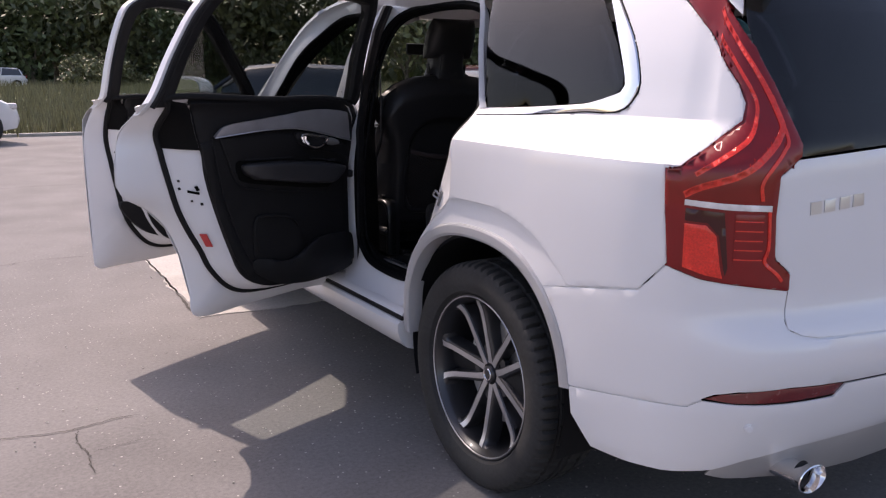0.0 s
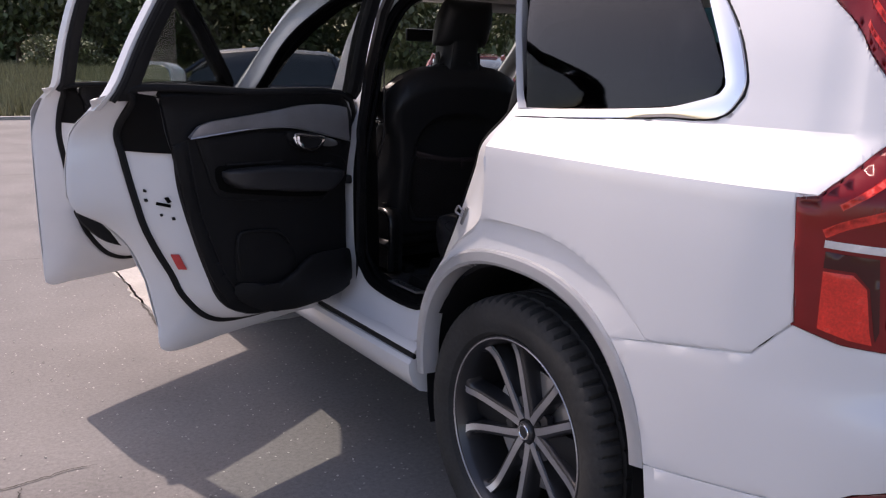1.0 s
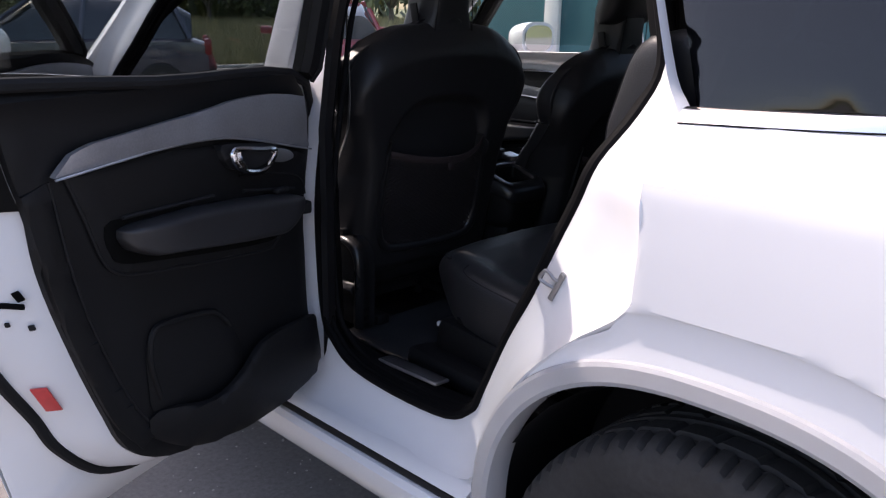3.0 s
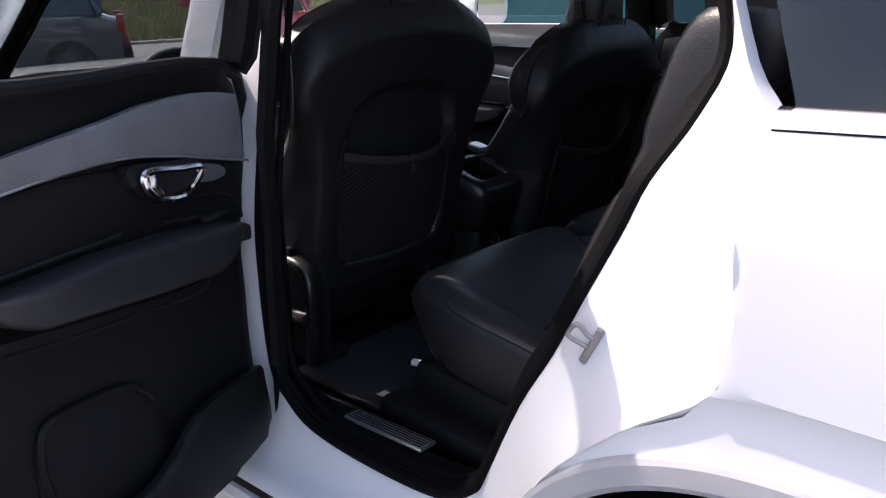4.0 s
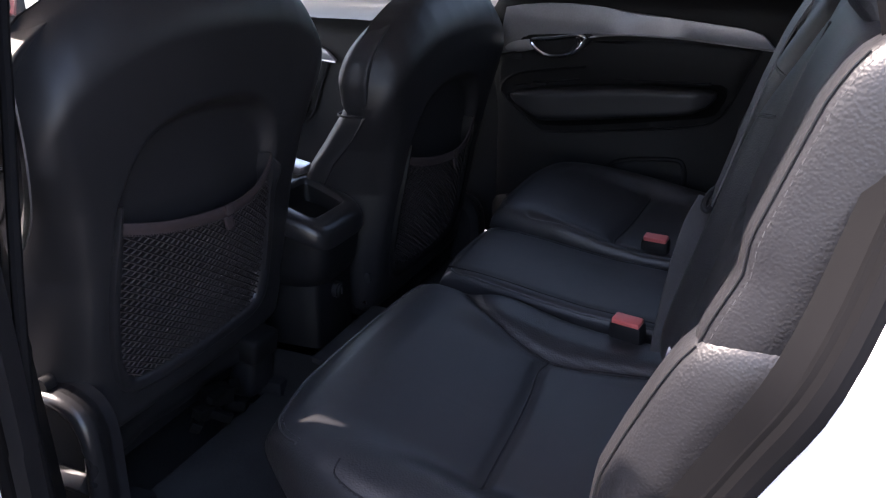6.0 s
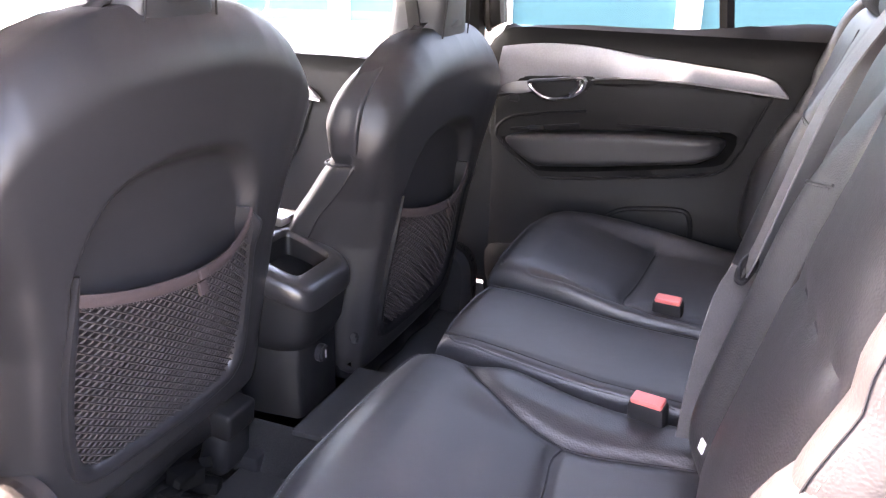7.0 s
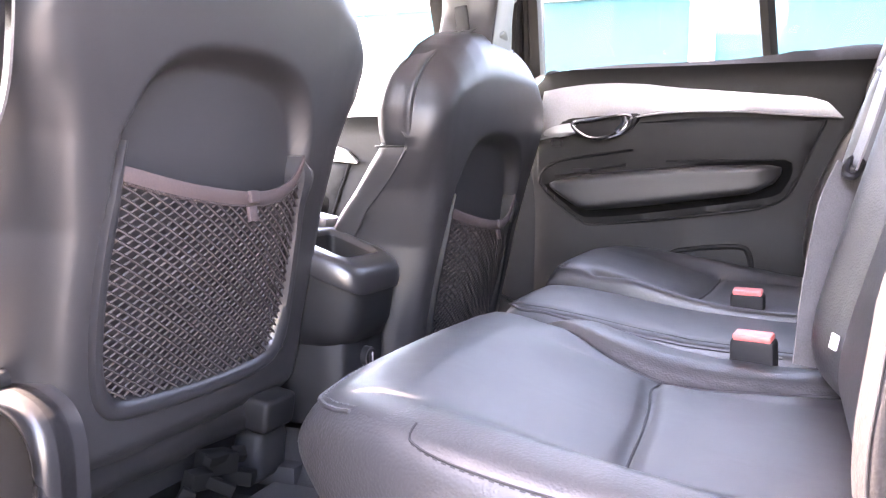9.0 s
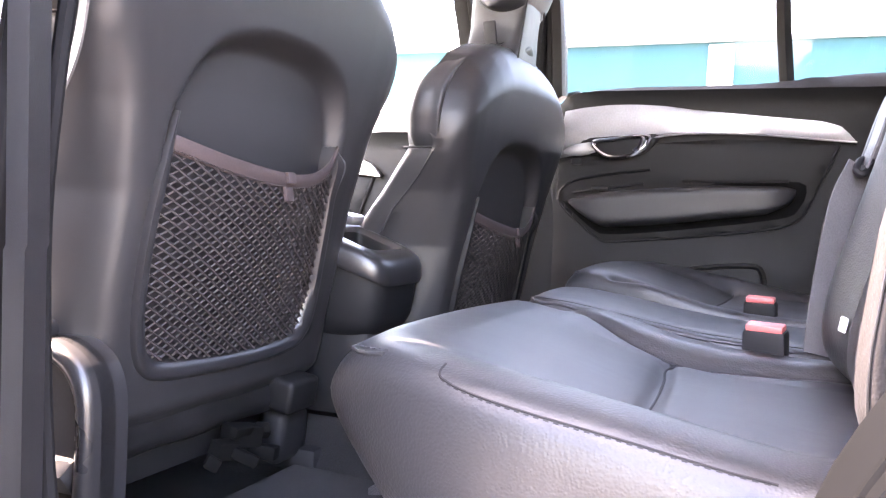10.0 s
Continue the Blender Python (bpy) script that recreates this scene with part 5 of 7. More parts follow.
            hp = [(0, pd - .050), (w * .45, pd - .046), (w * .66, pd - .022), (w * .82, pd + .012 * end), (w * .95, pd - .006 - fold), (w * 1.0 + .006 * end - q - fold, (sd + pd) / 2 + .01), (w - q - fold * .6, sd + .012), (w - .004 - q, sd - .002), (w - .03, sd + .004)]
            hp = [(x * (tip if i < 5 else .3 + .7 * tip) if z1 > 1.2 else x, d) for i, (x, d) in enumerate(hp)]
            hp = catmull(hp, 4)
            ring = [(cx + x, lean(z) + d + oy, z + oz) for x, d in hp] + [(cx - x, lean(z) + d + oy, z + oz) for x, d in hp[::-1][:-1]]
            rings.append(ring)
        part(nm, loft(rings), LEATHER_SMOOTH, seat, sharp=70)
    for q in (-1, 1):
        piping = [(cx + q * (flank(seam_depth(z)) * half(z) + .0005), lean(z) + seam_depth(z) - .001 + oy, z + oz) for z in np.linspace(.66, 1.10, 40)]
        part("seam", tube(piping, .0016, 6), TRIM_DARK, seat)
        cross = [(cx + q * x, lean(1.106) + d + oy, 1.106 + oz) for x, d in ((.334, .056), (.338, .085), (.328, .112), (.300, .118))]
        part("seam", tube(catmull(cross, 5), .0022, 6), TRIM_DARK, seat)
    # head restraint on its broad sculpted neck
    rings = []
    for f in np.linspace(0, 1, 18):
        z = 1.300 + .150 * f
        w = .098 - .020 * smooth01(f / .5)
        d = .050 + .006 * f
        yc = lean(1.30) + .085 - .008 * f
        rings.append([(cx + w * math.copysign(abs(math.cos(t)) ** .55, math.cos(t)), yc + oy + d * math.copysign(abs(math.sin(t)) ** .6, math.sin(t)) + .020 * smooth01((abs(math.cos(t)) - .5) / .4), z + oz) for t in np.linspace(0, 2 * math.pi, 41)[:-1]])
    part("headrest_neck", loft(rings), LEATHER_SMOOTH, seat, sharp=50)
    for q in (-1, 1):
        part("neck_slot", box(.006, .026, .060, .003, (cx + q * .094, lean(1.30) + .085 + oy, 1.345 + oz), (-6, q * 6, 0)), TRIM_DARK, seat)
        part("seam", tube([(cx + q * (.070 - .012 * f), lean(1.30) + .034 - .012 * f + oy, 1.305 + .13 * f + oz) for f in np.linspace(0, 1, 8)], .0016, 6), TRIM_DARK, seat)

    def head(a, c):
        return (cx + a * .122 * (1 - .12 * smooth01(c)), lean(1.40) + .072 + oy - .03 * c, 1.482 + c * .085 + oz), (0, 1, .2)
    part("headrest", pillow(head, .06, .052, 4, .5, 22, 22), LEATHER_SMOOTH, seat)

    # net pocket: a moulded frame that grows out of the shell
    def back(x, z, o=0.0):
        return (cx + x, lean(z) - o + oy, z + oz)
    line = catmull([(-.199, 1.024), (-.204, .97), (-.210, .90), (-.209, .83), (-.201, .765), (-.185, .728), (-.152, .711), (-.06, .704), (.05, .702), (.128, .709), (.156, .722), (.168, .748), (.169, .80), (.164, .89), (.156, .965), (.150, 1.012)], 8)
    line = resample(line, 120)
    tan = np.gradient(line, axis=0)
    tan /= np.linalg.norm(tan, axis=1, keepdims=True)
    rings = []
    for i, (p, t) in enumerate(zip(line, tan)):
        n = np.array([-t[1], t[0]])
        f = i / (len(line) - 1)
        grow = float(smooth01(f / .10) * smooth01((1 - f) / .03))
        wide = .55 + .45 * float(smooth01((.80 - p[1]) / .06))
        k = .25 + .75 * grow
        thumb = 1 + .9 * math.exp(-((f - .965) / .03) ** 2)
        ring = []
        for a, o in ((-.012, -.010), (-.0115, .003), (-.009, .0075), (-.004, .009), (.006, .006), (.013, -.002), (.019, -.013), (.019, -.024), (-.008, -.024)):
            a = a * k * (wide if a > 0 else 1) * (thumb if a < 0 else 1)
            ring.append(back(p[0] + n[0] * a, p[1] + n[1] * a, o * (k * thumb if o > 0 else 1)))
        rings.append(ring)
    # passenger's frame takes a darker black, painting the shade on that seat
    part("pocket_frame", loft(rings), SHELL_GLOSS if sgn < 0 else TRIM, seat, "raised black pocket frame", sharp=40)
    # elastic band, sagging, with its clip
    band = catmull([(-.196, .988), (-.150, .976), (-.10, .966), (-.03, .957), (.03, .954), (.075, .958), (.11, .968), (.135, .983), (.150, 1.003)], 5)

    def bow(x):
        return .028 * max(0.0, 1 - ((x + .010) / .185) ** 2) ** .8
    rr = [[back(x, z + dz, -.004 + bow(x) + dy) for dz, dy in ((-.010, 0), (-.005, .0025), (.005, .0025), (.010, 0), (.010, -.003), (-.010, -.003))] for x, z in band]
    part("pocket_band", loft(rr), BAND, seat, "maroon elastic band")
    part("band_ribs", dashes([back(x, z - .0085, -.001 + bow(x)) for x, z in band], .0022, .0026, .0011), NETTING, seat, smooth=False)
    clip_at = back(.022, .944, .0)
    b = box(.021, .007, .016, .002, (clip_at[0] - .014, clip_at[1] - .030, clip_at[2] + .014), (-10, 0, 4))
    b = box(.020, .006, .020, .002, (clip_at[0] - .016, clip_at[1] - .029, clip_at[2] - .008), (-10, 0, 4), bm=b)
    part("band_clip", b, BAND, seat)

    def lower(x):
        return float(np.interp(x, [-.200, -.190, -.165, -.06, .06, .135, .158, .166], [.80, .748, .725, .716, .714, .720, .742, .80]))

    def upper(x):
        return float(np.interp(x, band[:, 0], band[:, 1])) - .008
    b = bmesh.new()
    step, rise = .0118, .62

    def inside(x, z):
        lo, hi = -.205 + .008 * max(0, z - .86) / .13, .166 - .014 * max(0, z - .80) / .17
        return lo < x < hi and lower(x) < z < upper(x)
    for sl in (-1, 1):
        c0 = -.55
        while c0 < .55:
            pts = []
            for x in np.linspace(-.205, .168, 76):
                z = .84 + sl * (x * rise) + c0
                if inside(x, z):
                    f = smooth01((z - .72) / .20)
                    pts.append(back(x, z, -.006 + bow(x) * (.30 + .70 * f) - .0011 * sl))
            if len(pts) > 1:
                tube(pts, .0016, 5, bm=b, cap=False)
            c0 += step
    part("pocket_net", b, NETTING, seat, "brown elastic net", smooth=False)
    # cushion, base and rails
    def cush(a, c):
        return (cx + a * .265, 1.50 + oy + c * .275, .735 + oz + .02 * c + .025 * a ** 4), (0, 0, 1)
    part("seat_cushion", pillow(cush, .055, .075, 6, .4, 22, 22), LEATHER, seat)
    part("seat_base", box(.44, .50, .13, .03, (cx, 1.52 + oy, .61 + oz * .5)), TRIM_DARK, seat)
    # cloth flap under the shell
    rings = [[(cx + x, y + oy + .004 * math.sin(x * 40), z + oz) for x in np.linspace(-.238, .215, 26)] for z, y in ((.660, 1.246), (.642, 1.237), (.624, 1.233), (.608, 1.236), (.600, 1.250), (.598, 1.30))]
    b = loft(rings, False, False)
    bmesh.ops.solidify(b, geom=b.faces, thickness=.003)
    part("back_hem", b, SHELL, seat, "soft grey flap under the backrest", sharp=70)
    for q in (-1, 1):
        part("seat_rail", box(.045, .62, .04, .008, (cx + q * .20, 1.50, .512)), TRIM_DARK, seat)
    if sgn < 0:
        part("rail_cover", box(.080, .05, .052, .009, (cx + .150, 1.218, .630), (8, 0, 0), 3), TRIM, seat)
        part("rail_cover", box(.090, .06, .085, .016, (cx + .165, 1.245, .560), (10, 0, 0), 3, taper=.85), TRIM_DARK, seat)
    if sgn < 0:
        for k, (w, d, h, x, y, z, r) in enumerate(((.050, .036, .030, .02, 1.215, .592, -18), (.030, .042, .020, .045, 1.195, .565, 20), (.036, .022, .026, -.025, 1.212, .582, -8), (.050, .014, .014, .0, 1.20, .605, 8), (.018, .040, .016, -.005, 1.19, .570, 30), (.024, .020, .018, -.05, 1.21, .570, 40), (.022, .020, .016, .062, 1.21, .590, -35))):
            part("wiring_plug", box(w, d, h, .003, (cx + x, y, z), (6 * k, 9, r)), DEAD_BLACK, seat, "black wiring plug under the seat")
    for x, z in ((-.157, .668), (.144, .671)):
        dish = [back(x + .017 * math.cos(t), z + .009 * math.sin(t), .0015) for t in np.linspace(0, 2 * math.pi, 25)[:-1]]
        b = loft([dish, [(p[0] * .5 + back(x, z)[0] * .5, p[1] + .006, p[2] * .5 + back(x, z)[2] * .5) for p in dish]], True, True)
        part("trim_screw", b, TRIM_DARK, seat)
    # side cover: a broad rounded bezel round a sunk panel
    q = -1 if sgn < 0 else 1
    X = cx + q * .300
    rim = catmull([(1.172, .52), (1.170, .60), (1.169, .68), (1.173, .720), (1.187, .747), (1.212, .763), (1.245, .769), (1.29, .764), (1.36, .748), (1.46, .730), (1.60, .71)], 7)
    mid = np.array([1.40, .56])
    rings = []
    for p in rim:
        d = (mid - p) / np.linalg.norm(mid - p)
        rings.append([(X + q * o, p[0] + d[0] * a + oy, p[1] + d[1] * a + oz) for a, o in ((.0, -.05), (.0, -.004), (.005, .006), (.013, .009), (.022, .005), (.027, -.004), (.028, -.016), (.028, -.05))])
    part("side_cover", loft(rings), SHELL_GLOSS, seat, "rounded black hinge cover", sharp=50)
    sunk = [(X - q * .012, p[0] + oy, p[1] + oz) for p in rim] + [(X - q * .012, 1.60 + oy, .52 + oz)]
    part("recline_panel", ngon(sunk, .02, (-q, 0, 0)), TRIM_DARK, seat)
    part("hinge_ledge", box(.030, .13, .036, .008, (X - q * .006, 1.262 + oy, .622 + oz), (0, q * 38, 0)), SHELL, seat)
    part("hinge_knob", tube([(X - q * .002, 1.255 + oy, .775 + oz), (X - q * .022, 1.255 + oy, .775 + oz)], .012, 12), TRIM_DARK, seat)
    return seat


front_seat(-.337, 0.0, 0.0, -1)
front_seat(.372, -.098, -.075, 1)


# ---- second row ----
def row_cushion(x0, x1, back_y, front, top, seams, grain, nose=.05, drop=.165, round_side=0, press=1.0):
    """A seat cushion with a domed top, pressed seams and upright sides; grain(x, y) tells where the hide is coarse."""
    cx, hw = (x0 + x1) / 2, (x1 - x0) / 2
    nu, nv = 96, 92

    def plan(a, c):
        """The outline seen from above, drawn in towards rounded front corners."""
        k = np.where(a * round_side > 0, 1.0, .30)
        x = cx + a * hw * (1 - .27 * k * np.maximum(c, 0) ** 2.2)
        y = back_y + (front - back_y) * (c + 1) / 2
        return x, y - .016 * k * smooth01((np.abs(a) - .35) / .65) * smooth01((c - .20) / .80)

    tu, tv = np.linspace(-1, 1, nu), np.linspace(-1, 1, nv)
    au, av = tu * (1.32 - .32 * tu * tu), tv * (1.32 - .32 * tv * tv)
    A, C = np.meshgrid(au, av, indexing="ij")
    X, Y = plan(A, C)
    ZT = top(X, Y)
    if seams:
        g = np.full(X.shape, 9.0)
        for s in seams:
            g = np.minimum(g, gap_to(s, X, Y))
        ZT = ZT - press * (.0085 * np.exp(-(g / .0075) ** 2) + .004 * np.exp(-(g / .03) ** 2))
    s = np.maximum(0, 1 - np.abs(A) ** 16) ** .38 * np.where(C > 0, np.maximum(0, 1 - np.abs(C) ** (10 if nose > .04 else 16)) ** .42, np.maximum(0, 1 - np.abs(C) ** 20) ** .4)
    ZM = ZT - nose
    ZB = ZT - drop + .055 * smooth01((C - .55) / .45)
    zt, zb = ZM + (ZT - ZM) * s, ZM + (ZB - ZM) * s
    b = bmesh.new()
    T = [[b.verts.new((X[i, j], Y[i, j], zt[i, j])) for j in range(nv)] for i in range(nu)]
    B = [[T[i][j] if i in (0, nu - 1) or j in (0, nv - 1) else b.verts.new((X[i, j], Y[i, j], zb[i, j])) for j in range(nv)] for i in range(nu)]
    for i in range(nu - 1):
        for j in range(nv - 1):
            f = b.faces.new((T[i][j], T[i + 1][j], T[i + 1][j + 1], T[i][j + 1]))
            edge = abs(A[i, j]) > .93 or C[i, j] > .93
            f.material_index = 1 if edge or grain(X[i, j], Y[i, j]) else 0
            qd = (B[i][j], B[i][j + 1], B[i + 1][j + 1], B[i + 1][j])
            if len(set(qd)) == 4:
                b.faces.new(qd).material_index = 1

    def face(a, c, lift=0.0):
        """A point of the cushion's upper skin."""
        x, y = (float(v) for v in plan(np.array(a), np.array(c)))
        k = max(0, 1 - abs(a) ** 16) ** .38 * (max(0, 1 - abs(c) ** (10 if nose > .04 else 16)) ** .42 if c > 0 else max(0, 1 - abs(c) ** 20) ** .4)
        z = float(top(np.array(x), np.array(y)))
        return (x, y, z - nose + nose * k + lift)
    return b, face


def seat_of(b, label):
    seat = part("rear_seat", b, LEATHER_SMOOTH, suv, label, sharp=80)
    seat.data.materials.append(LEATHER)
    return seat


def seam_on(top, line, seat, sink=.0105):
    part("seam", tube([(x, y, float(top(np.array(x), np.array(y))) - sink) for x, y in line], .0016, 6), TRIM_DARK, seat)


def outer_top(m):
    """Height of an outer cushion; m is 1 on the driver's side, -1 on the other."""
    def top(x, y):
        u = np.asarray(x, float) * m
        y = np.asarray(y, float)
        base = np.interp(y, [.36, .50, .58, .64, .70, .76, .82, .87, .92], [.735, .736, .740, .749, .765, .783, .797, .803, .799])
        crest = np.interp(y, [.40, .504, .62, .70, .784, .84, .92], [.742, .754, .775, .787, .798, .803, .799])
        outer = (crest - base) * smooth01((-u - .545) / .075)
        inner = .021 * smooth01((u + .255) / .075) * smooth01((.825 - y) / .10)
        slope = -.020 * smooth01((u + .14) / .06)
        dome = .004 * np.cos((u + .40) / .20 * 1.4)
        return base + outer + inner + slope * (1 - .4 * smooth01((.8 - y) / .1)) + dome
    return top


NEAR_IN = [tuple(p) for p in catmull([(-.128, .812), (-.150, .790), (-.185, .758), (-.214, .705), (-.231, .632), (-.222, .56), (-.212, .49), (-.205, .42)], 6)]
NEAR_X = [tuple(p) for p in catmull([(-.231, .632), (-.262, .640), (-.33, .632), (-.42, .626), (-.50, .624), (-.565, .622)], 6)]
NEAR_OUT = [tuple(p) for p in catmull([(-.640, .800), (-.604, .782), (-.584, .752), (-.578, .71), (-.585, .65), (-.590, .57), (-.585, .48), (-.58, .42)], 6)]
top_l = outer_top(1)
b, face_l = row_cushion(-.684, -.083, .40, .922, top_l, [NEAR_IN, NEAR_X], lambda x, y: (x < float(np.interp(y, [p[1] for p in NEAR_OUT[::-1]], [p[0] for p in NEAR_OUT[::-1]])) and y < .80) or (y < .80 and x > float(np.interp(y, [p[1] for p in NEAR_IN[::-1]], [p[0] for p in NEAR_IN[::-1]]))), round_side=-1)
SEAT_L = seat_of(b, "black leather outer rear seat")
for ln in (NEAR_IN, NEAR_X):
    seam_on(top_l, ln, SEAT_L)


def mid_top(x, y):
    base = np.interp(y, [.36, .50, .62, .70, .76, .82, .87, .91], [.752, .757, .764, .775, .785, .793, .797, .790])
    return base + .006 * np.cos((np.asarray(x, float) - .06) / .14 * 1.5)


MID_SEAMS = [[tuple(p) for p in catmull(q, 6)] for q in ([(-.050, .880), (-.050, .83), (-.052, .70), (-.054, .58), (-.056, .43)], [(.174, .880), (.174, .83), (.176, .70), (.178, .58), (.180, .43)])]
b, face_m = row_cushion(-.076, .200, .40, .896, mid_top, MID_SEAMS, lambda x, y: False, .035, .15, press=.18)
SEAT_M = seat_of(b, "black leather centre rear seat")
for ln in MID_SEAMS:
    seam_on(mid_top, ln, SEAT_M, .0035)
FAR_SEAMS = [[(-x + .010, y) for x, y in ln] for ln in (NEAR_IN, NEAR_X, NEAR_OUT)]
top_far = outer_top(-1)
top_r = lambda x, y: top_far(np.asarray(x, float) - .010, y) + .026
b, face_r = row_cushion(.207, .672, .40, .905, top_r, [[(max(x, .235), y) for x, y in FAR_SEAMS[0]], FAR_SEAMS[1]], lambda x, y: x > .60, round_side=1)
SEAT_R = seat_of(b, "black leather outer rear seat")
seam_on(top_r, FAR_SEAMS[1], SEAT_R)
# piped front edge and stitched outer edge
edge_path = catmull([(-.945, .715), (-.950, .80), (-.93, .885), (-.85, .945), (-.6, .962), (-.2, .966), (.3, .966), (.75, .955), (.93, .90)], 10)
flank_path = catmull([(-.88, .44), (-.935, .435), (-.952, .40), (-.962, .30), (-.965, .1), (-.962, -.2), (-.958, -.45), (-.950, -.60)], 10)
for seat, face, m in ((SEAT_L, face_l, 1), (SEAT_R, face_r, -1)):
    part("seam", tube([face(m * p[0], p[1], .0008) for p in edge_path], .0024, 6), LEATHER_SMOOTH, seat)
    part("stitching", dashes([face(m * p[0] * .972, p[1] * .978, .0008) for p in edge_path], .0055, .0035, .0008), STITCH, seat, smooth=False)
    part("seam", tube([face(m * p[0], p[1], -.0004) for p in flank_path], .0013, 6), TRIM_DARK, seat)
    part("stitching", dashes([face(m * p[0] * 1.003, p[1], -.0008) for p in flank_path], .0045, .0036, .0011), TRIM_DARK, seat, smooth=False)
part("seam", tube([face_m(p[0], p[1], .0005) for p in catmull([(-.955, -.6), (-.96, .2), (-.955, .70), (-.90, .92), (-.4, .965), (.4, .965), (.90, .92), (.955, .70), (.96, .2)], 10)], .0022, 6), LEATHER_SMOOTH, SEAT_M)
part("seam", tube([face_m(-1.0, p, -.012) for p in np.linspace(-.8, .93, 30)], .0022, 6), TRIM_DARK, SEAT_M)


def row_back(x0, x1, seat, outer):
    """A backrest of the second row, leaning back, with bolsters; outer is -1, 0 or 1."""
    cx, hw = (x0 + x1) / 2, (x1 - x0) / 2
    h0, h1 = .735, 1.305

    def lean(z):
        return (.460 if outer else .437) - (z - .75) * .27

    def c_map(a, c):
        z = (h0 + h1) / 2 + c * (h1 - h0) / 2
        w = hw * (1 - .10 * smooth01((c - .7) / .3))
        return (cx + a * w, lean(z) - .055, z), (0, .94, .34)

    def disp(a, c):
        d = 0.0
        if outer:
            q = -a * outer
            lobe = .60 - .10 * smooth01((c - .1) / .5)
            d += .043 * smooth01((q - lobe + .10) / .46) * smooth01((.90 - c) / .80)
            d -= .006 * math.exp(-((q - lobe + .06) / .035) ** 2) * smooth01((.9 - c) / .2)
            d -= .007 * math.exp(-((c - .10 + .10 * (q - .5)) / .030) ** 2) * smooth01((lobe - .05 - q) / .06)
        return d
    pad = part("backrest", pillow(c_map, .058, .07, 9, .38, 72, 60, disp), LEATHER, seat)

    def on(a, c, o=.001):
        P, N = c_map(a, c)
        s = max(0.0, (1 - abs(a) ** 9)) ** .38 * max(0.0, (1 - abs(c) ** 9)) ** .38
        return tuple(Vector(P) + Vector(N) * (.058 * s + disp(a, c) * s + o))
    if outer:
        lobe = lambda c: -outer * (.54 - .10 * smooth01((c - .1) / .5))
        part("seam", tube([on(lobe(c), c, .0008) for c in np.linspace(-.95, .86, 30)], .0024, 6), TRIM_DARK, pad)
        part("seam", tube([on(-outer * q, .10 - .10 * (q - .5), -.0005) for q in np.linspace(-.7, .47, 16)], .0020, 6), TRIM_DARK, pad)
        part("seam", tube([on(-outer * q, .44 - .25 * (q - .55)) for q in np.linspace(.55, .97, 10)], .0018, 6), LEATHER_SMOOTH, pad)
        part("stitching", dashes([on(-outer * q, .425 - .25 * (q - .55), .0012) for q in np.linspace(.57, .95, 10)], .005, .0035, .0008), STITCH, pad, smooth=False)

        def head(a, c):
            return (cx + a * .13, .262 - .02 * c, 1.40 + c * .10), (0, .95, .3)
        part("headrest", pillow(head, .05, .05, 4, .5, 16, 16), LEATHER, seat)
    else:
        def head(a, c):
            return (cx + a * .12, .262 - .02 * c, 1.36 + c * .06), (0, .95, .3)
        part("headrest", pillow(head, .05, .05, 4, .5, 16, 16), LEATHER, seat)
    return on


on_l = row_back(-.640, -.172, SEAT_L, -1)
row_back(-.165, .195, SEAT_M, 0)
row_back(.20, .655, SEAT_R, 1)
# outer side bolster by the door, standing proud
def side_pad(x, seat, m):
    """Two rolls, one above the other, between the backrest and the door."""
    for z0, z1, nm in ((.770, 1.105, "side_bolster"), (1.045, 1.335, "upper_bolster")):
        rings, ln = [], []
        for k in range(25):
            c = -1 + 2 * k / 24
            z = (z0 + z1) / 2 + (z1 - z0) / 2 * c
            s = max(.02, (1 - abs(c) ** 9)) ** .4
            front = float(np.interp(z, [.75, .80, .85, .933, .98, 1.03, 1.09, 1.14, 1.17, 1.274, 1.33], [.470, .466, .464, .455, .437, .415, .388, .366, .364, .330, .305]))
            rx, ry = (.046 * s, .085 * s) if z0 < 1 else (.038 * s, .080 * s)
            ring = []
            for t in np.linspace(0, 2 * math.pi, 33)[:-1]:
                co, si = math.cos(t), math.sin(t)
                ring.append((x + m * .012 + rx * math.copysign(abs(co) ** .75, co), front - .085 + ry * math.copysign(abs(si) ** .75, si), z))
            rings.append(ring)
            if .08 < k / 24 < .92:
                t = radians(64)
                ln.append((x + m * (.012 + (rx + .0012) * math.cos(t) ** .75), front - .085 + (ry + .0012) * math.sin(t) ** .75, z))
        p = part(nm, loft(rings), LEATHER, seat)
        part("stitching", dashes([(q[0] + m * .004, q[1] - .007, q[2]) for q in ln], .005, .0035, .0006), STITCH, p, smooth=False)
        part("seam", tube(ln, .0009, 6), LEATHER_SMOOTH, p)


side_pad(-.700, SEAT_L, -1)
side_pad(.70, SEAT_R, 1)
p0, pa, pc = (Vector(on_l(a, c, .0015)) for a, c in ((.60, -.79), (.63, -.79), (.60, -.76)))
ta, tc_ = (pa - p0).normalized(), (pc - p0).normalized()
tm = Matrix((ta, tc_, ta.cross(tc_).normalized())).transposed().to_4x4()
tm.translation = p0
part("seat_tag", box(.014, .017, .003, .001), LABEL, SEAT_L, "small white label", at=tm)
# seat bases and levers
for x, w in ((-.40, .46), (.015, .33), (.425, .46)):
    part("seat_riser", box(w, .40, .17, .03, (x, .60, .585), (0, 0, 0), taper=.95), TRIM_DARK, suv)
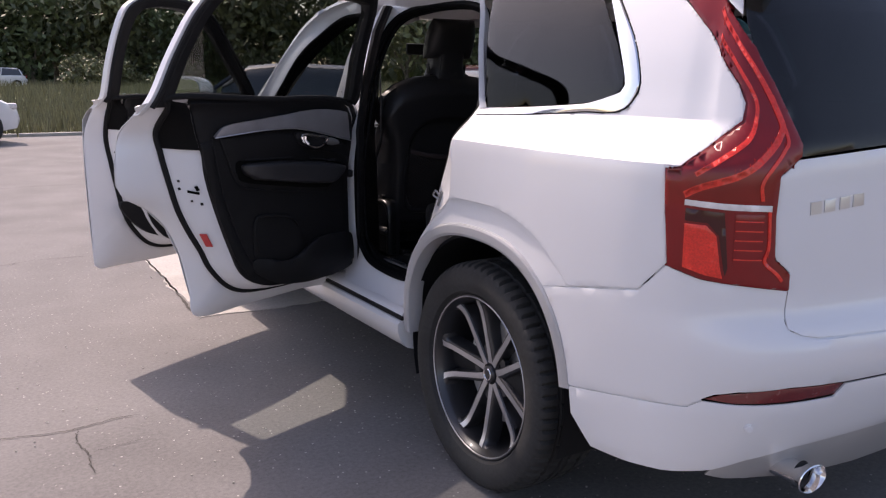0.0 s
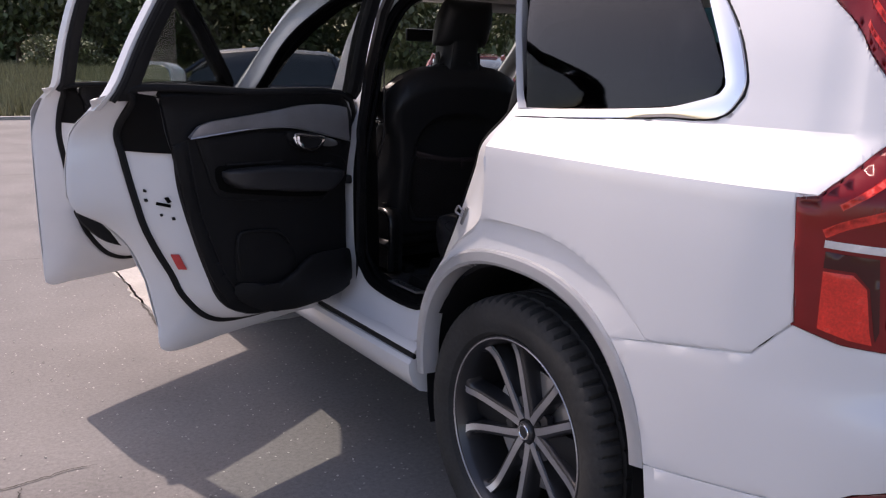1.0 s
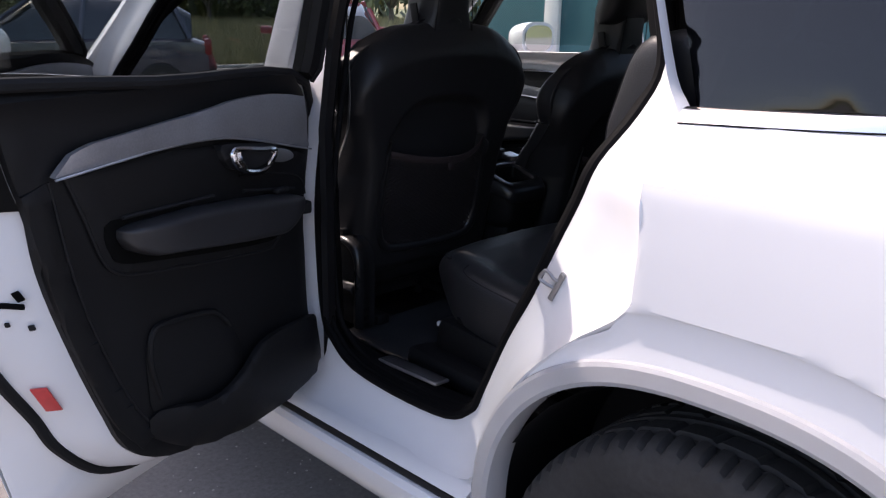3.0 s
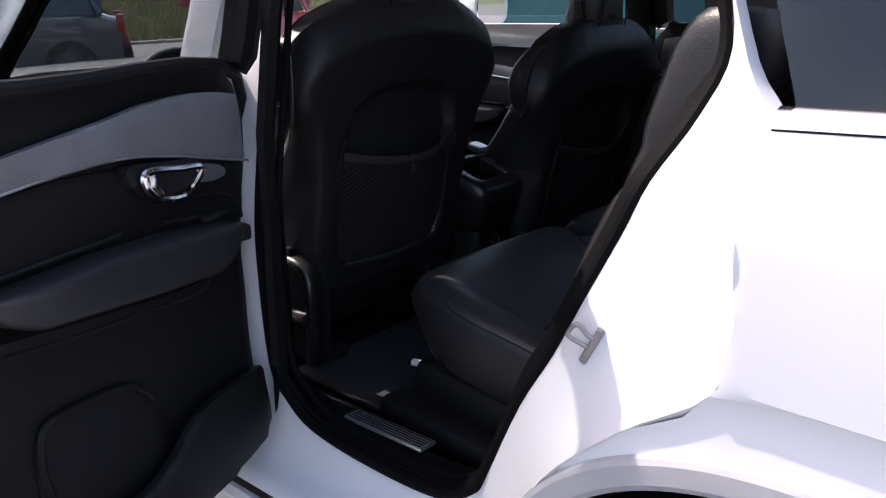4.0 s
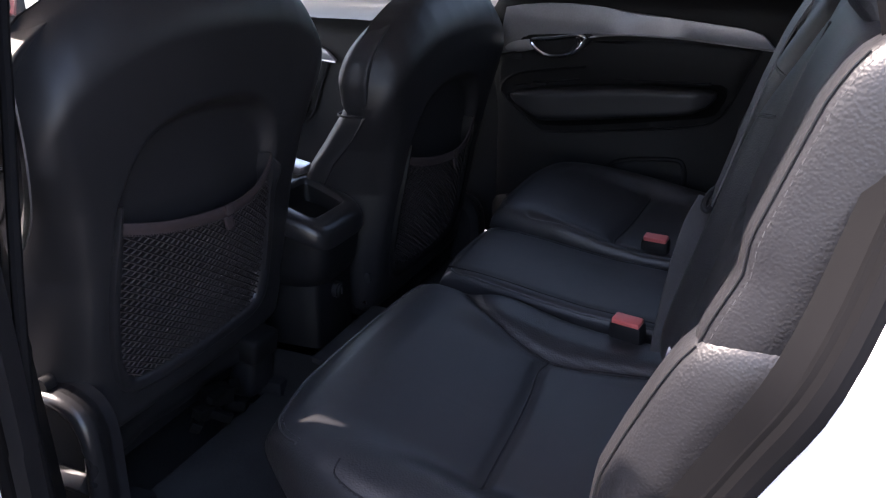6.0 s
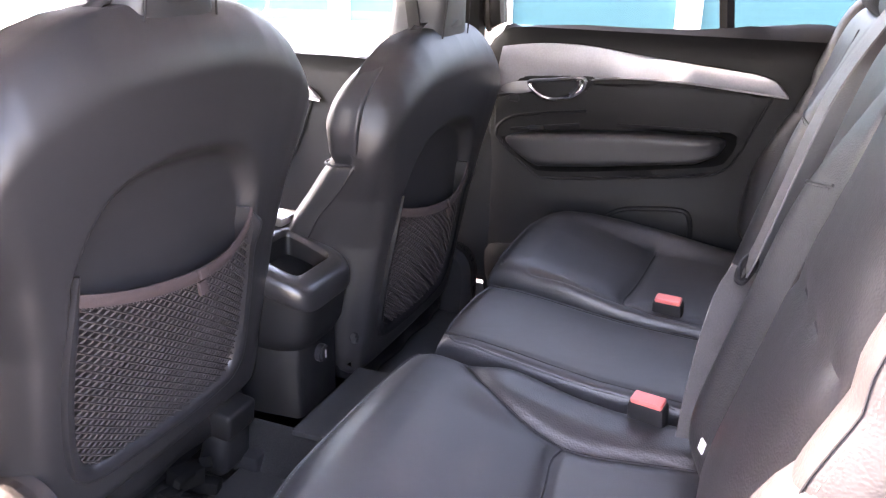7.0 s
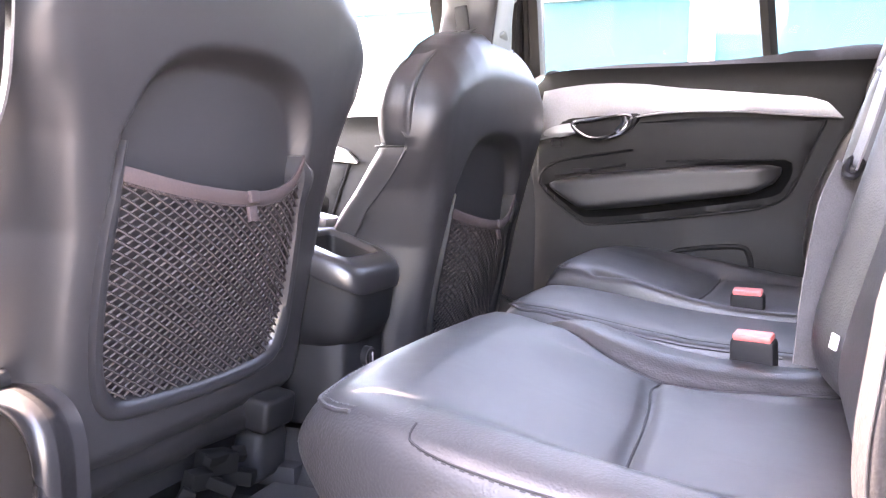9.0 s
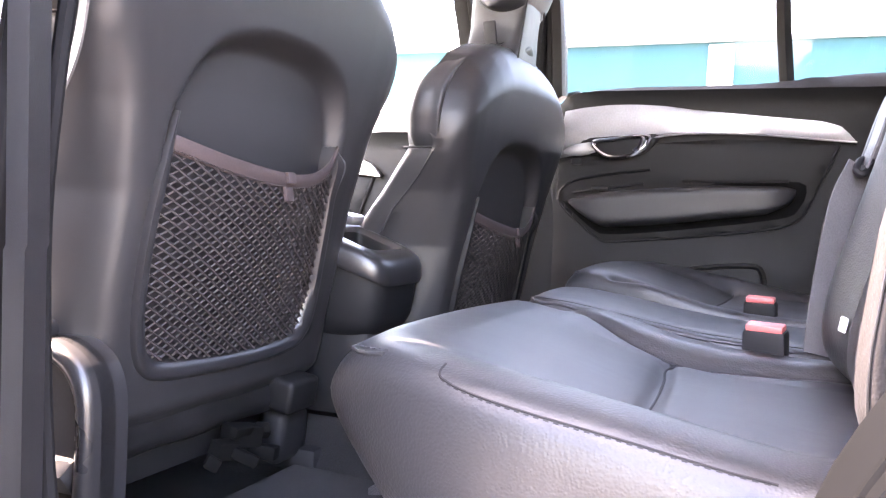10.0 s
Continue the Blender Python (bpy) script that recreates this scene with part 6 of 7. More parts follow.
part("base_cover", box(.06, .34, .085, .02, (-.655, .665, .602), (6, 4, 0)), TRIM, suv)
part("base_cover", box(.05, .30, .06, .018, (-.640, .64, .655), (10, 0, 0)), TRIM_DARK, suv)
part("base_rail", box(.10, .45, .05, .015, (-.70, .64, .555), (4, 8, 0)), TRIM, suv)
part("seat_lever", box(.014, .032, .012, .003, (-.612, .878, .612), (0, 0, 10)), LABEL, suv, "pale tip of a seat lever")
part("seat_lever", tube([(-.612, .875, .608), (-.60, .80, .612)], .007, 8), TRIM_DARK, suv)


# buckles and belts
def buckle(x, y, z, tilt=0, turn=0):
    M = pose(x, y, z, -8 + tilt, 0, 78 + turn)
    holder = part("belt_buckle", box(.056, .030, .060, .006, (0, 0, -.028), taper=.97), TRIM_DARK, suv, "black belt buckle with red button", at=M)
    part("buckle_button", box(.047, .024, .010, .003, (0, .001, .004)), BUCKLE, holder, "red push button")
    part("buckle_stalk", box(.030, .016, .10, .006, (0, -.004, -.10)), TRIM_DARK, holder)
    return holder


buckle(-.128, .534, .785)
buckle(.258, .556, .787, 0, 6)


def webbing(pts, w, name, side):
    p = catmull(pts, 8)
    rr = []
    t = np.gradient(p, axis=0)
    for i in range(len(p)):
        d = Vector(t[i]).normalized()
        s = (Vector(side) - d * d.dot(Vector(side))).normalized()
        n = d.cross(s).normalized() * .0012
        q = Vector(p[i])
        rr.append([q - s * w / 2 - n, q + s * w / 2 - n, q + s * w / 2 + n, q - s * w / 2 + n])
    return part(name, loft(rr), BELT, suv, "dark seat belt webbing")


webbing([(-.03, .29, 1.37), (-.075, .350, 1.268), (-.100, .379, 1.192), (-.115, .399, 1.12), (-.117, .421, 1.035), (-.110, .430, 1.004)], .048, "seat_belt", (1, .10, .12))
webbing([(-.108, .430, 1.000), (-.118, .448, .95), (-.145, .462, .85), (-.168, .468, .765)], .048, "seat_belt", (.5, -.85, -.1))
webbing([(-.712, 1.115, 1.46), (-.708, 1.118, 1.30), (-.700, 1.125, 1.12), (-.676, 1.19, 1.01), (-.676, 1.33, .82), (-.68, 1.46, .66)], .046, "seat_belt", (.55, .8, 0))
part("belt_tongue", box(.004, .012, .050, .0015, (-.1035, .4385, .968), (24, 0, 38)), STEEL, suv, "chrome belt tongue")
part("belt_guide", tube(catmull([(-.088, .428, 1.012), (-.108, .437, 1.006), (-.128, .440, .994), (-.130, .433, .990), (-.108, .424, .998), (-.090, .420, 1.006)], 5, True), .0048, 8, True), TRIM_DARK, suv, "black plastic belt loop")

# ---- console between the front seats ----
rings = []
for y, w, z0, z1 in ((1.150, .060, .49, .735), (1.158, .070, .48, .742), (1.20, .074, .475, .75), (1.275, .078, .475, .75), (1.282, .098, .475, .875), (1.30, .105, .47, .892), (1.50, .11, .47, .905), (1.80, .115, .47, .86), (2.2, .12, .47, .85)):
    rings.append([(x * w, y, z) for x, z in ((-1, z0), (-1, z1 - .03), (-.85, z1), (.85, z1), (1, z1 - .03), (1, z0))])
CONSOLE = part("console", loft(rings), TRIM, suv, "black centre console with storage well", sharp=50)


# rear housing and its cap with an open square well
def cap_loop(hx, hy, cy, dz, p=.42, flat=0.0):
    out = []
    for t in np.linspace(0, 2 * math.pi, 97)[:-1]:
        co, si = math.cos(t), math.sin(t)
        y = cy + hy * math.copysign(abs(si) ** p, si)
        k = 1 - .12 * float(smooth01((1.20 - y) / .08))
        z = float(np.interp(y, [1.115, 1.15, 1.25, 1.31], [.829, .846, .882, .889]))
        z = z * (1 - flat) + flat * .83
        out.append((hx * k * math.copysign(abs(co) ** p, co), y, z + dz))
    return out


b = loft([cap_loop(.066, .060, 1.225, -.128, .5, 1), cap_loop(.082, .074, 1.216, -.118, .45, 1), cap_loop(.090, .082, 1.212, -.095, .4, .9), cap_loop(.094, .086, 1.211, -.060, .38, .4), cap_loop(.095, .087, 1.211, -.034, .36, 0)], True, True)
part("console_housing", b, TRIM, CONSOLE, sharp=60)
b = loft([cap_loop(.092, .085, 1.211, -.040, .34), cap_loop(.1015, .0925, 1.211, -.038, .34), cap_loop(.1035, .0945, 1.211, -.032, .34), cap_loop(.103, .094, 1.211, -.010, .34), cap_loop(.099, .090, 1.211, -.001, .34), cap_loop(.092, .083, 1.211, .003, .34), cap_loop(.072, .055, 1.203, .006, .24), cap_loop(.066, .050, 1.202, .004, .22), cap_loop(.063, .048, 1.202, -.006, .2)], True, False)
part("console_cap", b, SHELL_GLOSS, CONSOLE, sharp=60)
b = loft([cap_loop(.0632, .0482, 1.202, -.005, .2), cap_loop(.060, .046, 1.202, -.03, .2), cap_loop(.057, .044, 1.202, -.060, .2), cap_loop(.002, .002, 1.202, -.061, .5)], True, False)
part("storage_well", b, TRIM, CONSOLE, "deep black storage well")
part("console_lid", box(.19, .32, .05, .018, (0, 1.46, .905), (1, 0, 0)), LEATHER_SMOOTH, CONSOLE)
part("power_socket", tube([(.0, 1.162, .681), (.0, 1.140, .679)], .017, 20), SHELL_GLOSS, CONSOLE)
part("socket_plug", tube([(.0, 1.142, .679), (.0, 1.136, .679)], .013, 20), TRIM_DARK, CONSOLE)
part("socket_mark", box(.003, .003, .016, .001, (.0, 1.1355, .679)), SATIN, CONSOLE)
part("console_foot", box(.075, .10, .15, .024, (.140, 1.20, .605), (4, 0, -6), 3, taper=.8), TRIM, CONSOLE)
part("foot_screw", tube([(.118, 1.152, .600), (.118, 1.143, .600)], .006, 10), CHROME, CONSOLE)
part("armrest_hinge", box(.05, .05, .02, .006, (.09, 1.285, .90), (10, 0, 0)), SATIN, CONSOLE)

# ---- dashboard, wheel ----
rings = []
for x in np.linspace(-.78, .78, 25):
    k = 1 - .10 * (abs(x) / .78) ** 4
    rings.append([(x, y * 1.0, z) for y, z in ((2.70, 1.03), (2.45, 1.055), (2.22, 1.045), (2.10, 1.01), (2.06, .95), (2.10, .88), (2.16, .80), (2.20, .68), (2.35, .58), (2.60, .60))])
DASH = part("dashboard", loft(rings), TRIM, suv, "black dashboard with silver vents", sharp=60)
for x in (-.66, -.22, .22, .66):
    fr = [(x + sx * .045, 2.062 + .012 * abs(sx), .975 + sz * .075) for sx, sz in ((-1, -.9), (-1, .9), (-.8, 1), (.8, 1), (1, .9), (1, -.9), (.8, -1), (-.8, -1))]
    part("vent_frame", tube(fr, .006, 6, True), CHROME, DASH)
    part("vent_slats", box(.075, .02, .13, .004, (x, 2.070, .975)), TRIM_DARK, DASH)
part("centre_screen", box(.17, .02, .24, .008, (0, 2.055, .93), (-12, 0, 0)), TRIM_DARK, DASH)
part("dash_inlay", box(1.30, .012, .035, .005, (0, 2.056, .905)), INLAY, DASH)
wheel_c = Vector((-.365, 1.98, .98))
WM = Matrix.Translation(wheel_c) @ Euler((radians(68), 0, 0)).to_matrix().to_4x4()
SW = part("steering_wheel", tube([(.185 * math.cos(t), .185 * math.sin(t), 0) for t in np.linspace(0, 2 * math.pi, 41)[:-1]], .0165, 10, True), LEATHER, suv, "black leather steering wheel", at=WM)
part("wheel_boss", box(.16, .13, .05, .025, (0, -.01, 0)), SHELL, SW)
for a in (0, 180, 270):
    part("wheel_spoke", box(.11, .035, .014, .006, (.125 * math.cos(radians(a)), .125 * math.sin(radians(a)), 0), (0, 0, a)), SATIN, SW)
part("column", tube([(-.365, 2.02, .96), (-.365, 2.2, .88)], .05, 12), TRIM_DARK, suv)
part("interior_mirror", box(.24, .02, .06, .015, (0, 1.95, 1.46)), TRIM_DARK, suv)
for x in (-.36, .36):
    part("sun_visor", box(.40, .14, .02, .008, (x, 1.80, 1.60), (-8, 0, 0)), HEADLINER, suv)


# ---- ground ----
def plain(name, colour, **k):
    return material(name, colour, **k)


def asphalt_material():
    m, tree, p = nodes_of("worn_pale_asphalt")
    n, l = tree.nodes, tree.links
    tc = n.new("ShaderNodeTexCoord")

    def noise_of(scale, detail=4.0, rough=.55):
        t = n.new("ShaderNodeTexNoise")
        t.inputs["Scale"].default_value, t.inputs["Detail"].default_value, t.inputs["Roughness"].default_value = scale, detail, rough
        l.new(tc.outputs["Object"], t.inputs["Vector"])
        return t.outputs["Fac"]
    r1 = n.new("ShaderNodeValToRGB")
    r1.color_ramp.elements[0].position, r1.color_ramp.elements[1].position = .32, .70
    r1.color_ramp.elements[0].color = (.146, .138, .137, 1)
    r1.color_ramp.elements[1].color = (.203, .193, .192, 1)
    l.new(noise_of(1.3, 6), r1.inputs[0])
    r2 = n.new("ShaderNodeValToRGB")
    r2.color_ramp.elements[0].position, r2.color_ramp.elements[1].position = .30, .74
    r2.color_ramp.elements[0].color = (.64, .635, .63, 1)
    r2.color_ramp.elements[1].color = (1.30, 1.29, 1.27, 1)
    l.new(noise_of(60, 8, .8), r2.inputs[0])
    mx = n.new("ShaderNodeMix")
    mx.data_type, mx.blend_type = "RGBA", "MULTIPLY"
    mx.inputs["Factor"].default_value = 1
    l.new(r1.outputs[0], mx.inputs["A"])
    l.new(r2.outputs[0], mx.inputs["B"])
    # pale chips of stone
    v = n.new("ShaderNodeTexVoronoi")
    v.inputs["Scale"].default_value = 42
    l.new(tc.outputs["Object"], v.inputs["Vector"])
    lt = n.new("ShaderNodeMath")
    lt.operation = "LESS_THAN"
    lt.inputs[1].default_value = .16
    l.new(v.outputs["Distance"], lt.inputs[0])
    sep = n.new("ShaderNodeSeparateColor")
    l.new(v.outputs["Color"], sep.inputs[0])
    gt = n.new("ShaderNodeMath")
    gt.operation = "GREATER_THAN"
    gt.inputs[1].default_value = .86
    l.new(sep.outputs[0], gt.inputs[0])
    ml = n.new("ShaderNodeMath")
    ml.operation = "MULTIPLY"
    l.new(lt.outputs[0], ml.inputs[0])
    l.new(gt.outputs[0], ml.inputs[1])
    mx2 = n.new("ShaderNodeMix")
    mx2.data_type = "RGBA"
    mx2.inputs["B"].default_value = (.42, .40, .38, 1)
    l.new(ml.outputs[0], mx2.inputs["Factor"])
    l.new(mx.outputs["Result"], mx2.inputs["A"])
    l.new(mx2.outputs["Result"], p.inputs["Base Color"])
    p.inputs["Roughness"].default_value = .9
    b = n.new("ShaderNodeBump")
    b.inputs["Strength"].default_value, b.inputs["Distance"].default_value = .35, .004
    l.new(noise_of(55, 8, .75), b.inputs["Height"])
    l.new(b.outputs["Normal"], p.inputs["Normal"])
    return m


ASPHALT = asphalt_material()
SLAB = material("pale_concrete", (.40, .375, .35), .9, vary=.14, scale=2.5, grain=.14, grain_scale=120, bump=.4, bump_scale=160)
CRACK = material("dark_crack_dirt", (.055, .05, .045), .95, vary=.3, scale=20)
SOIL = material("grassy_field", (.10, .105, .042), .95, vary=.35, scale=.35, grain=.35, grain_scale=9, bump=.6, bump_scale=25, detail=8)
GRASS = material("dry_green_grass", (.195, .18, .095), .8, vary=.3, scale=.6, island=.45)
LEAF = material("dark_green_leaves", (.066, .088, .036), .6, vary=.3, scale=.8, island=.5)
LEAF2 = material("olive_leaves", (.125, .135, .065), .6, vary=.3, scale=.8, island=.5)
BARK = material("grey_bark", (.12, .10, .08), .9, vary=.3, scale=6, bump=.6, bump_scale=40)

b = bmesh.new()
bmesh.ops.create_grid(b, x_segments=60, y_segments=60, size=1600)
tagged(part("ground", b, SOIL, smooth=True), "grassy open ground reaching to the horizon", "ground", kind="structure").location.z = -.06
b = bmesh.new()
edge = [(-26 + 64 * i / 60, 16.75 + .12 * noise.noise(Vector((i * .7, 3, 0)))) for i in range(61)]
b = loft([[(x, -24, 0) for x, _ in edge], [(x, y, 0) for x, y in edge], [(x, y, -.05) for x, y in edge]], False, False)
tagged(part("pavement", b, ASPHALT), "worn pale asphalt yard with cracks and stone chips", "asphalt", kind="structure")


def ragged(pts, amp, n=60, seed=0):
    p = resample(pts, n, True)
    return [(x + amp * noise.noise(Vector((x * 9, y * 9, seed))), y + amp * noise.noise(Vector((x * 9, y * 9, seed + 7))), 0) for x, y in p]


b = ngon([(x, y, -.02) for x, y, _ in ragged([(-1.19, 2.36), (-1.17, 3.0), (-1.14, 3.8), (-1.05, 5.6), (.6, 5.8), (1.8, 5.6), (1.9, 3.2), (1.8, 2.35), (.2, 2.3)], .05, 160)], .0245, (0, 0, 1))
tagged(part("concrete_patch", b, SLAB, smooth=False), "pale repaired concrete patch with a ragged edge", "concrete", kind="structure")


def crack(pts, w, seed):
    p = resample(catmull(pts, 8), 70)
    t = np.gradient(p, axis=0)
    t /= np.linalg.norm(t, axis=1, keepdims=True)
    n = np.stack([-t[:, 1], t[:, 0]], 1)
    L, R = [], []
    for i in range(len(p)):
        k = .5 + .9 * abs(noise.noise(Vector((i * .5, seed, 0))))
        wob = .012 * noise.noise(Vector((i * .35, seed, 4)))
        taper = min(1, i / 6, (len(p) - 1 - i) / 6)
        L.append((*(p[i] + n[i] * (wob + w * k * taper / 2)), .0045))
        R.append((*(p[i] + n[i] * (wob - w * k * taper / 2)), .0045))
    bm = loft([[a, c] for a, c in zip(L, R)], False, False)
    return tagged(part("crack", bm, CRACK, smooth=False), "dark dirt-filled crack in the asphalt", "crack", "cracks in the yard", "structure")


crack([(-2.30, 1.17), (-2.166, 1.139), (-2.085, 1.12), (-2.012, 1.12), (-1.936, 1.133), (-1.856, 1.149), (-1.772, 1.139)], .009, 1)
crack([(-2.001, 1.113), (-2.023, 1.02), (-2.018, .937), (-2.003, .88), (-2.013, .772), (-2.005, .70)], .007, 2)
crack([(-1.986, .879), (-1.913, .893), (-1.80, .900)], .004, 6)
crack([(-1.20, 2.30), (-1.195, 2.6), (-1.165, 3.0), (-1.14, 3.5), (-1.13, 3.9), (-1.08, 5.0)], .022, 3)
crack([(-2.2, 4.2), (-1.8, 4.35), (-1.3, 4.3), (-1.12, 4.4)], .010, 4)
crack([(-3.2, 8.2), (-1.5, 8.6), (1.2, 8.4), (3.5, 8.9)], .02, 5)
# scattered chips of stone
b = bmesh.new()
rng = random.Random(4)
for k in range(900):
    x, y = rng.uniform(-3.0, -.4), rng.uniform(-.6, 4.5)
    s = rng.uniform(.001, .0034)
    box(s * 2, s * 1.6, s, 0, (x, y, .003 + s * .3), (rng.uniform(-20, 20), 0, rng.uniform(0, 180)), bm=b)
tagged(part("stone_chips", b, SLAB, smooth=False), "small pale stone chips scattered on asphalt", "gravel", kind="stuff")
KERB = material("pale_kerb", (.34, .33, .31), .9, vary=.2, scale=6)
b = bmesh.new()
for k in range(16):
    x = -14 + 2.4 * k
    box(2.36, .16, .12, .015, (x, 16.95 + .1 * noise.noise(Vector((x, 0, 0))), .0), (0, 0, rng.uniform(-1, 1)), bm=b)
tagged(part("kerb", b, KERB), "low worn kerb along the grass", "kerb", kind="structure")


# ---- grass and trees ----
def grass(name, count, area, h, seed, label, mat):
    r = random.Random(seed)
    vs, fs = [], []
    for _ in range(count):
        x, y = r.uniform(area[0], area[1]), r.uniform(area[2], area[3])
        k = h * r.uniform(.4, 1.2)
        a = r.uniform(0, 6.28)
        for q in range(3):
            a += 2.1
            w = .02 * k + .01
            dx, dy = math.cos(a), math.sin(a)
            lx, ly = r.uniform(-.3, .3) * k, r.uniform(-.3, .3) * k
            i = len(vs)
            vs += [(x - dx * w, y - dy * w, -.06), (x + dx * w, y + dy * w, -.06), (x + lx, y + ly, k - .06)]
            fs.append((i, i + 1, i + 2))
    me = bpy.data.meshes.new(name)
    me.from_pydata(vs, [], fs)
    me.materials.append(mat)
    return tagged(new(name, me), label, "grass", kind="stuff")


grass("grass", 26000, (-14, 26, 17.1, 34), .42, 1, "rough green and straw-coloured grass", GRASS)
grass("grass_far", 20000, (-20, 60, 34, 75), .7, 2, "long meadow grass further off", GRASS)


def leaf_mesh(name, w, h, n, seed, mat, lobes=9):
    """A crown: many small leaves in clumps with gaps."""
    r = random.Random(seed)
    vs, fs = [], []
    cl = []
    for k in range(lobes):
        a = r.uniform(0, 6.28)
        q = r.uniform(.1, .8)
        cl.append((w * .5 * q * math.cos(a), w * .5 * q * math.sin(a), h * r.uniform(.15, .85), r.uniform(.22, .42)))
    for _ in range(n):
        cx, cy, cz, s = r.choice(cl)
        d = Vector((r.gauss(0, 1), r.gauss(0, 1), r.gauss(0, 1))).normalized() * r.uniform(.55, 1.05)
        p = Vector((cx, cy, cz)) + Vector((d.x * w * s, d.y * w * s, d.z * h * s * .8))
        u = Vector((r.gauss(0, 1), r.gauss(0, 1), r.gauss(0, 1))).normalized()
        v = u.cross(Vector((r.gauss(0, 1), r.gauss(0, 1), r.gauss(0, 1)))).normalized()
        k = .028 * (w + h) * r.uniform(.5, 1.1)
        i = len(vs)
        vs += [p - u * k, p + v * k * .5, p + u * k, p - v * k * .5]
        fs.append((i, i + 1, i + 2, i + 3))
    me = bpy.data.meshes.new(name)
    me.from_pydata(vs, [], fs)
    me.materials.append(mat)
    return me


CROWNS = [leaf_mesh("crown", 4.5, 4.2, 2600, 5, LEAF, 11), leaf_mesh("crown", 5.0, 5.2, 2800, 6, LEAF2, 13), leaf_mesh("crown", 3.6, 2.4, 1800, 7, LEAF2, 9)]


def tree(x, y, s, kind, trunk_h, label):
    t = thing("tree" if trunk_h > .8 else "bush", label, "tree" if trunk_h > .8 else "bush", "trees along the field", at=pose(x, y, -.06, 0, 0, (x * 57) % 360))
    limbs = tube([(0, 0, 0), (.05, .02, trunk_h * .5), (.0, .06, trunk_h + .8)], [.16 * s, .12 * s, .06 * s], 8)
    for a in range(5):
        c, q = math.cos(a * 1.26), math.sin(a * 1.26)
        tube([(0, .03, trunk_h * .8), (c * .7 * s, q * .7 * s, trunk_h + .9 * s), (c * 1.3 * s, q * 1.3 * s, trunk_h + 1.9 * s)], [.07 * s, .045 * s, .015 * s], 6, bm=limbs)
    part("trunk", limbs, BARK, t)
    o = new("crown", CROWNS[kind])
    o.parent = t
    o.location = (0, 0, trunk_h * .7)
    o.scale = (s, s, s)
    return t


rng = random.Random(11)
for x, y, s, k, h in ((7.5, 62, 1.0, 2, .3), (9.8, 64, 1.05, 2, .3), (5.0, 70, 1.5, 0, 1.5), (11, 72, 1.7, 1, 1.5), (16, 68, 1.4, 0, 1.3), (21, 64, 1.5, 1, 1.6), (26, 62, 1.4, 0, 1.5), (31, 58, 1.5, 1, 1.5), (2, 74, 1.6, 1, 1.8), (-2, 72, 1.5, 0, 1.5), (36, 54, 1.5, 0, 1.4), (14, 78, 2.0, 0, 2), (8, 80, 2.0, 1, 2), (24, 76, 2.0, 0, 2), (33, 70, 2.0, 1, 2), (-8, 76, 1.9, 0, 2), (42, 50, 1.7, 1, 1.6), (19, 60, .9, 2, .3), (13.5, 61, 1.0, 2, .3)):
    tree(x, y, s, k, h, "leafy green tree at the far edge of the field" if h > .8 else "dense green bush at the edge of the field")
b = bmesh.new()
woods = leaf_mesh("far_woods", 60, 9, 9000, 9, LEAF, 40)
for k, (x, y) in enumerate(((10, 110), (62, 92), (-45, 110), (105, 60))):
    o = tagged(new("far_woods", woods), "dark green woods on the skyline", "woods", kind="stuff")
    o.matrix_basis = pose(x, y, -1.5, 0, 0, 40 * k)
    o.scale = (1, .35, 1.1)


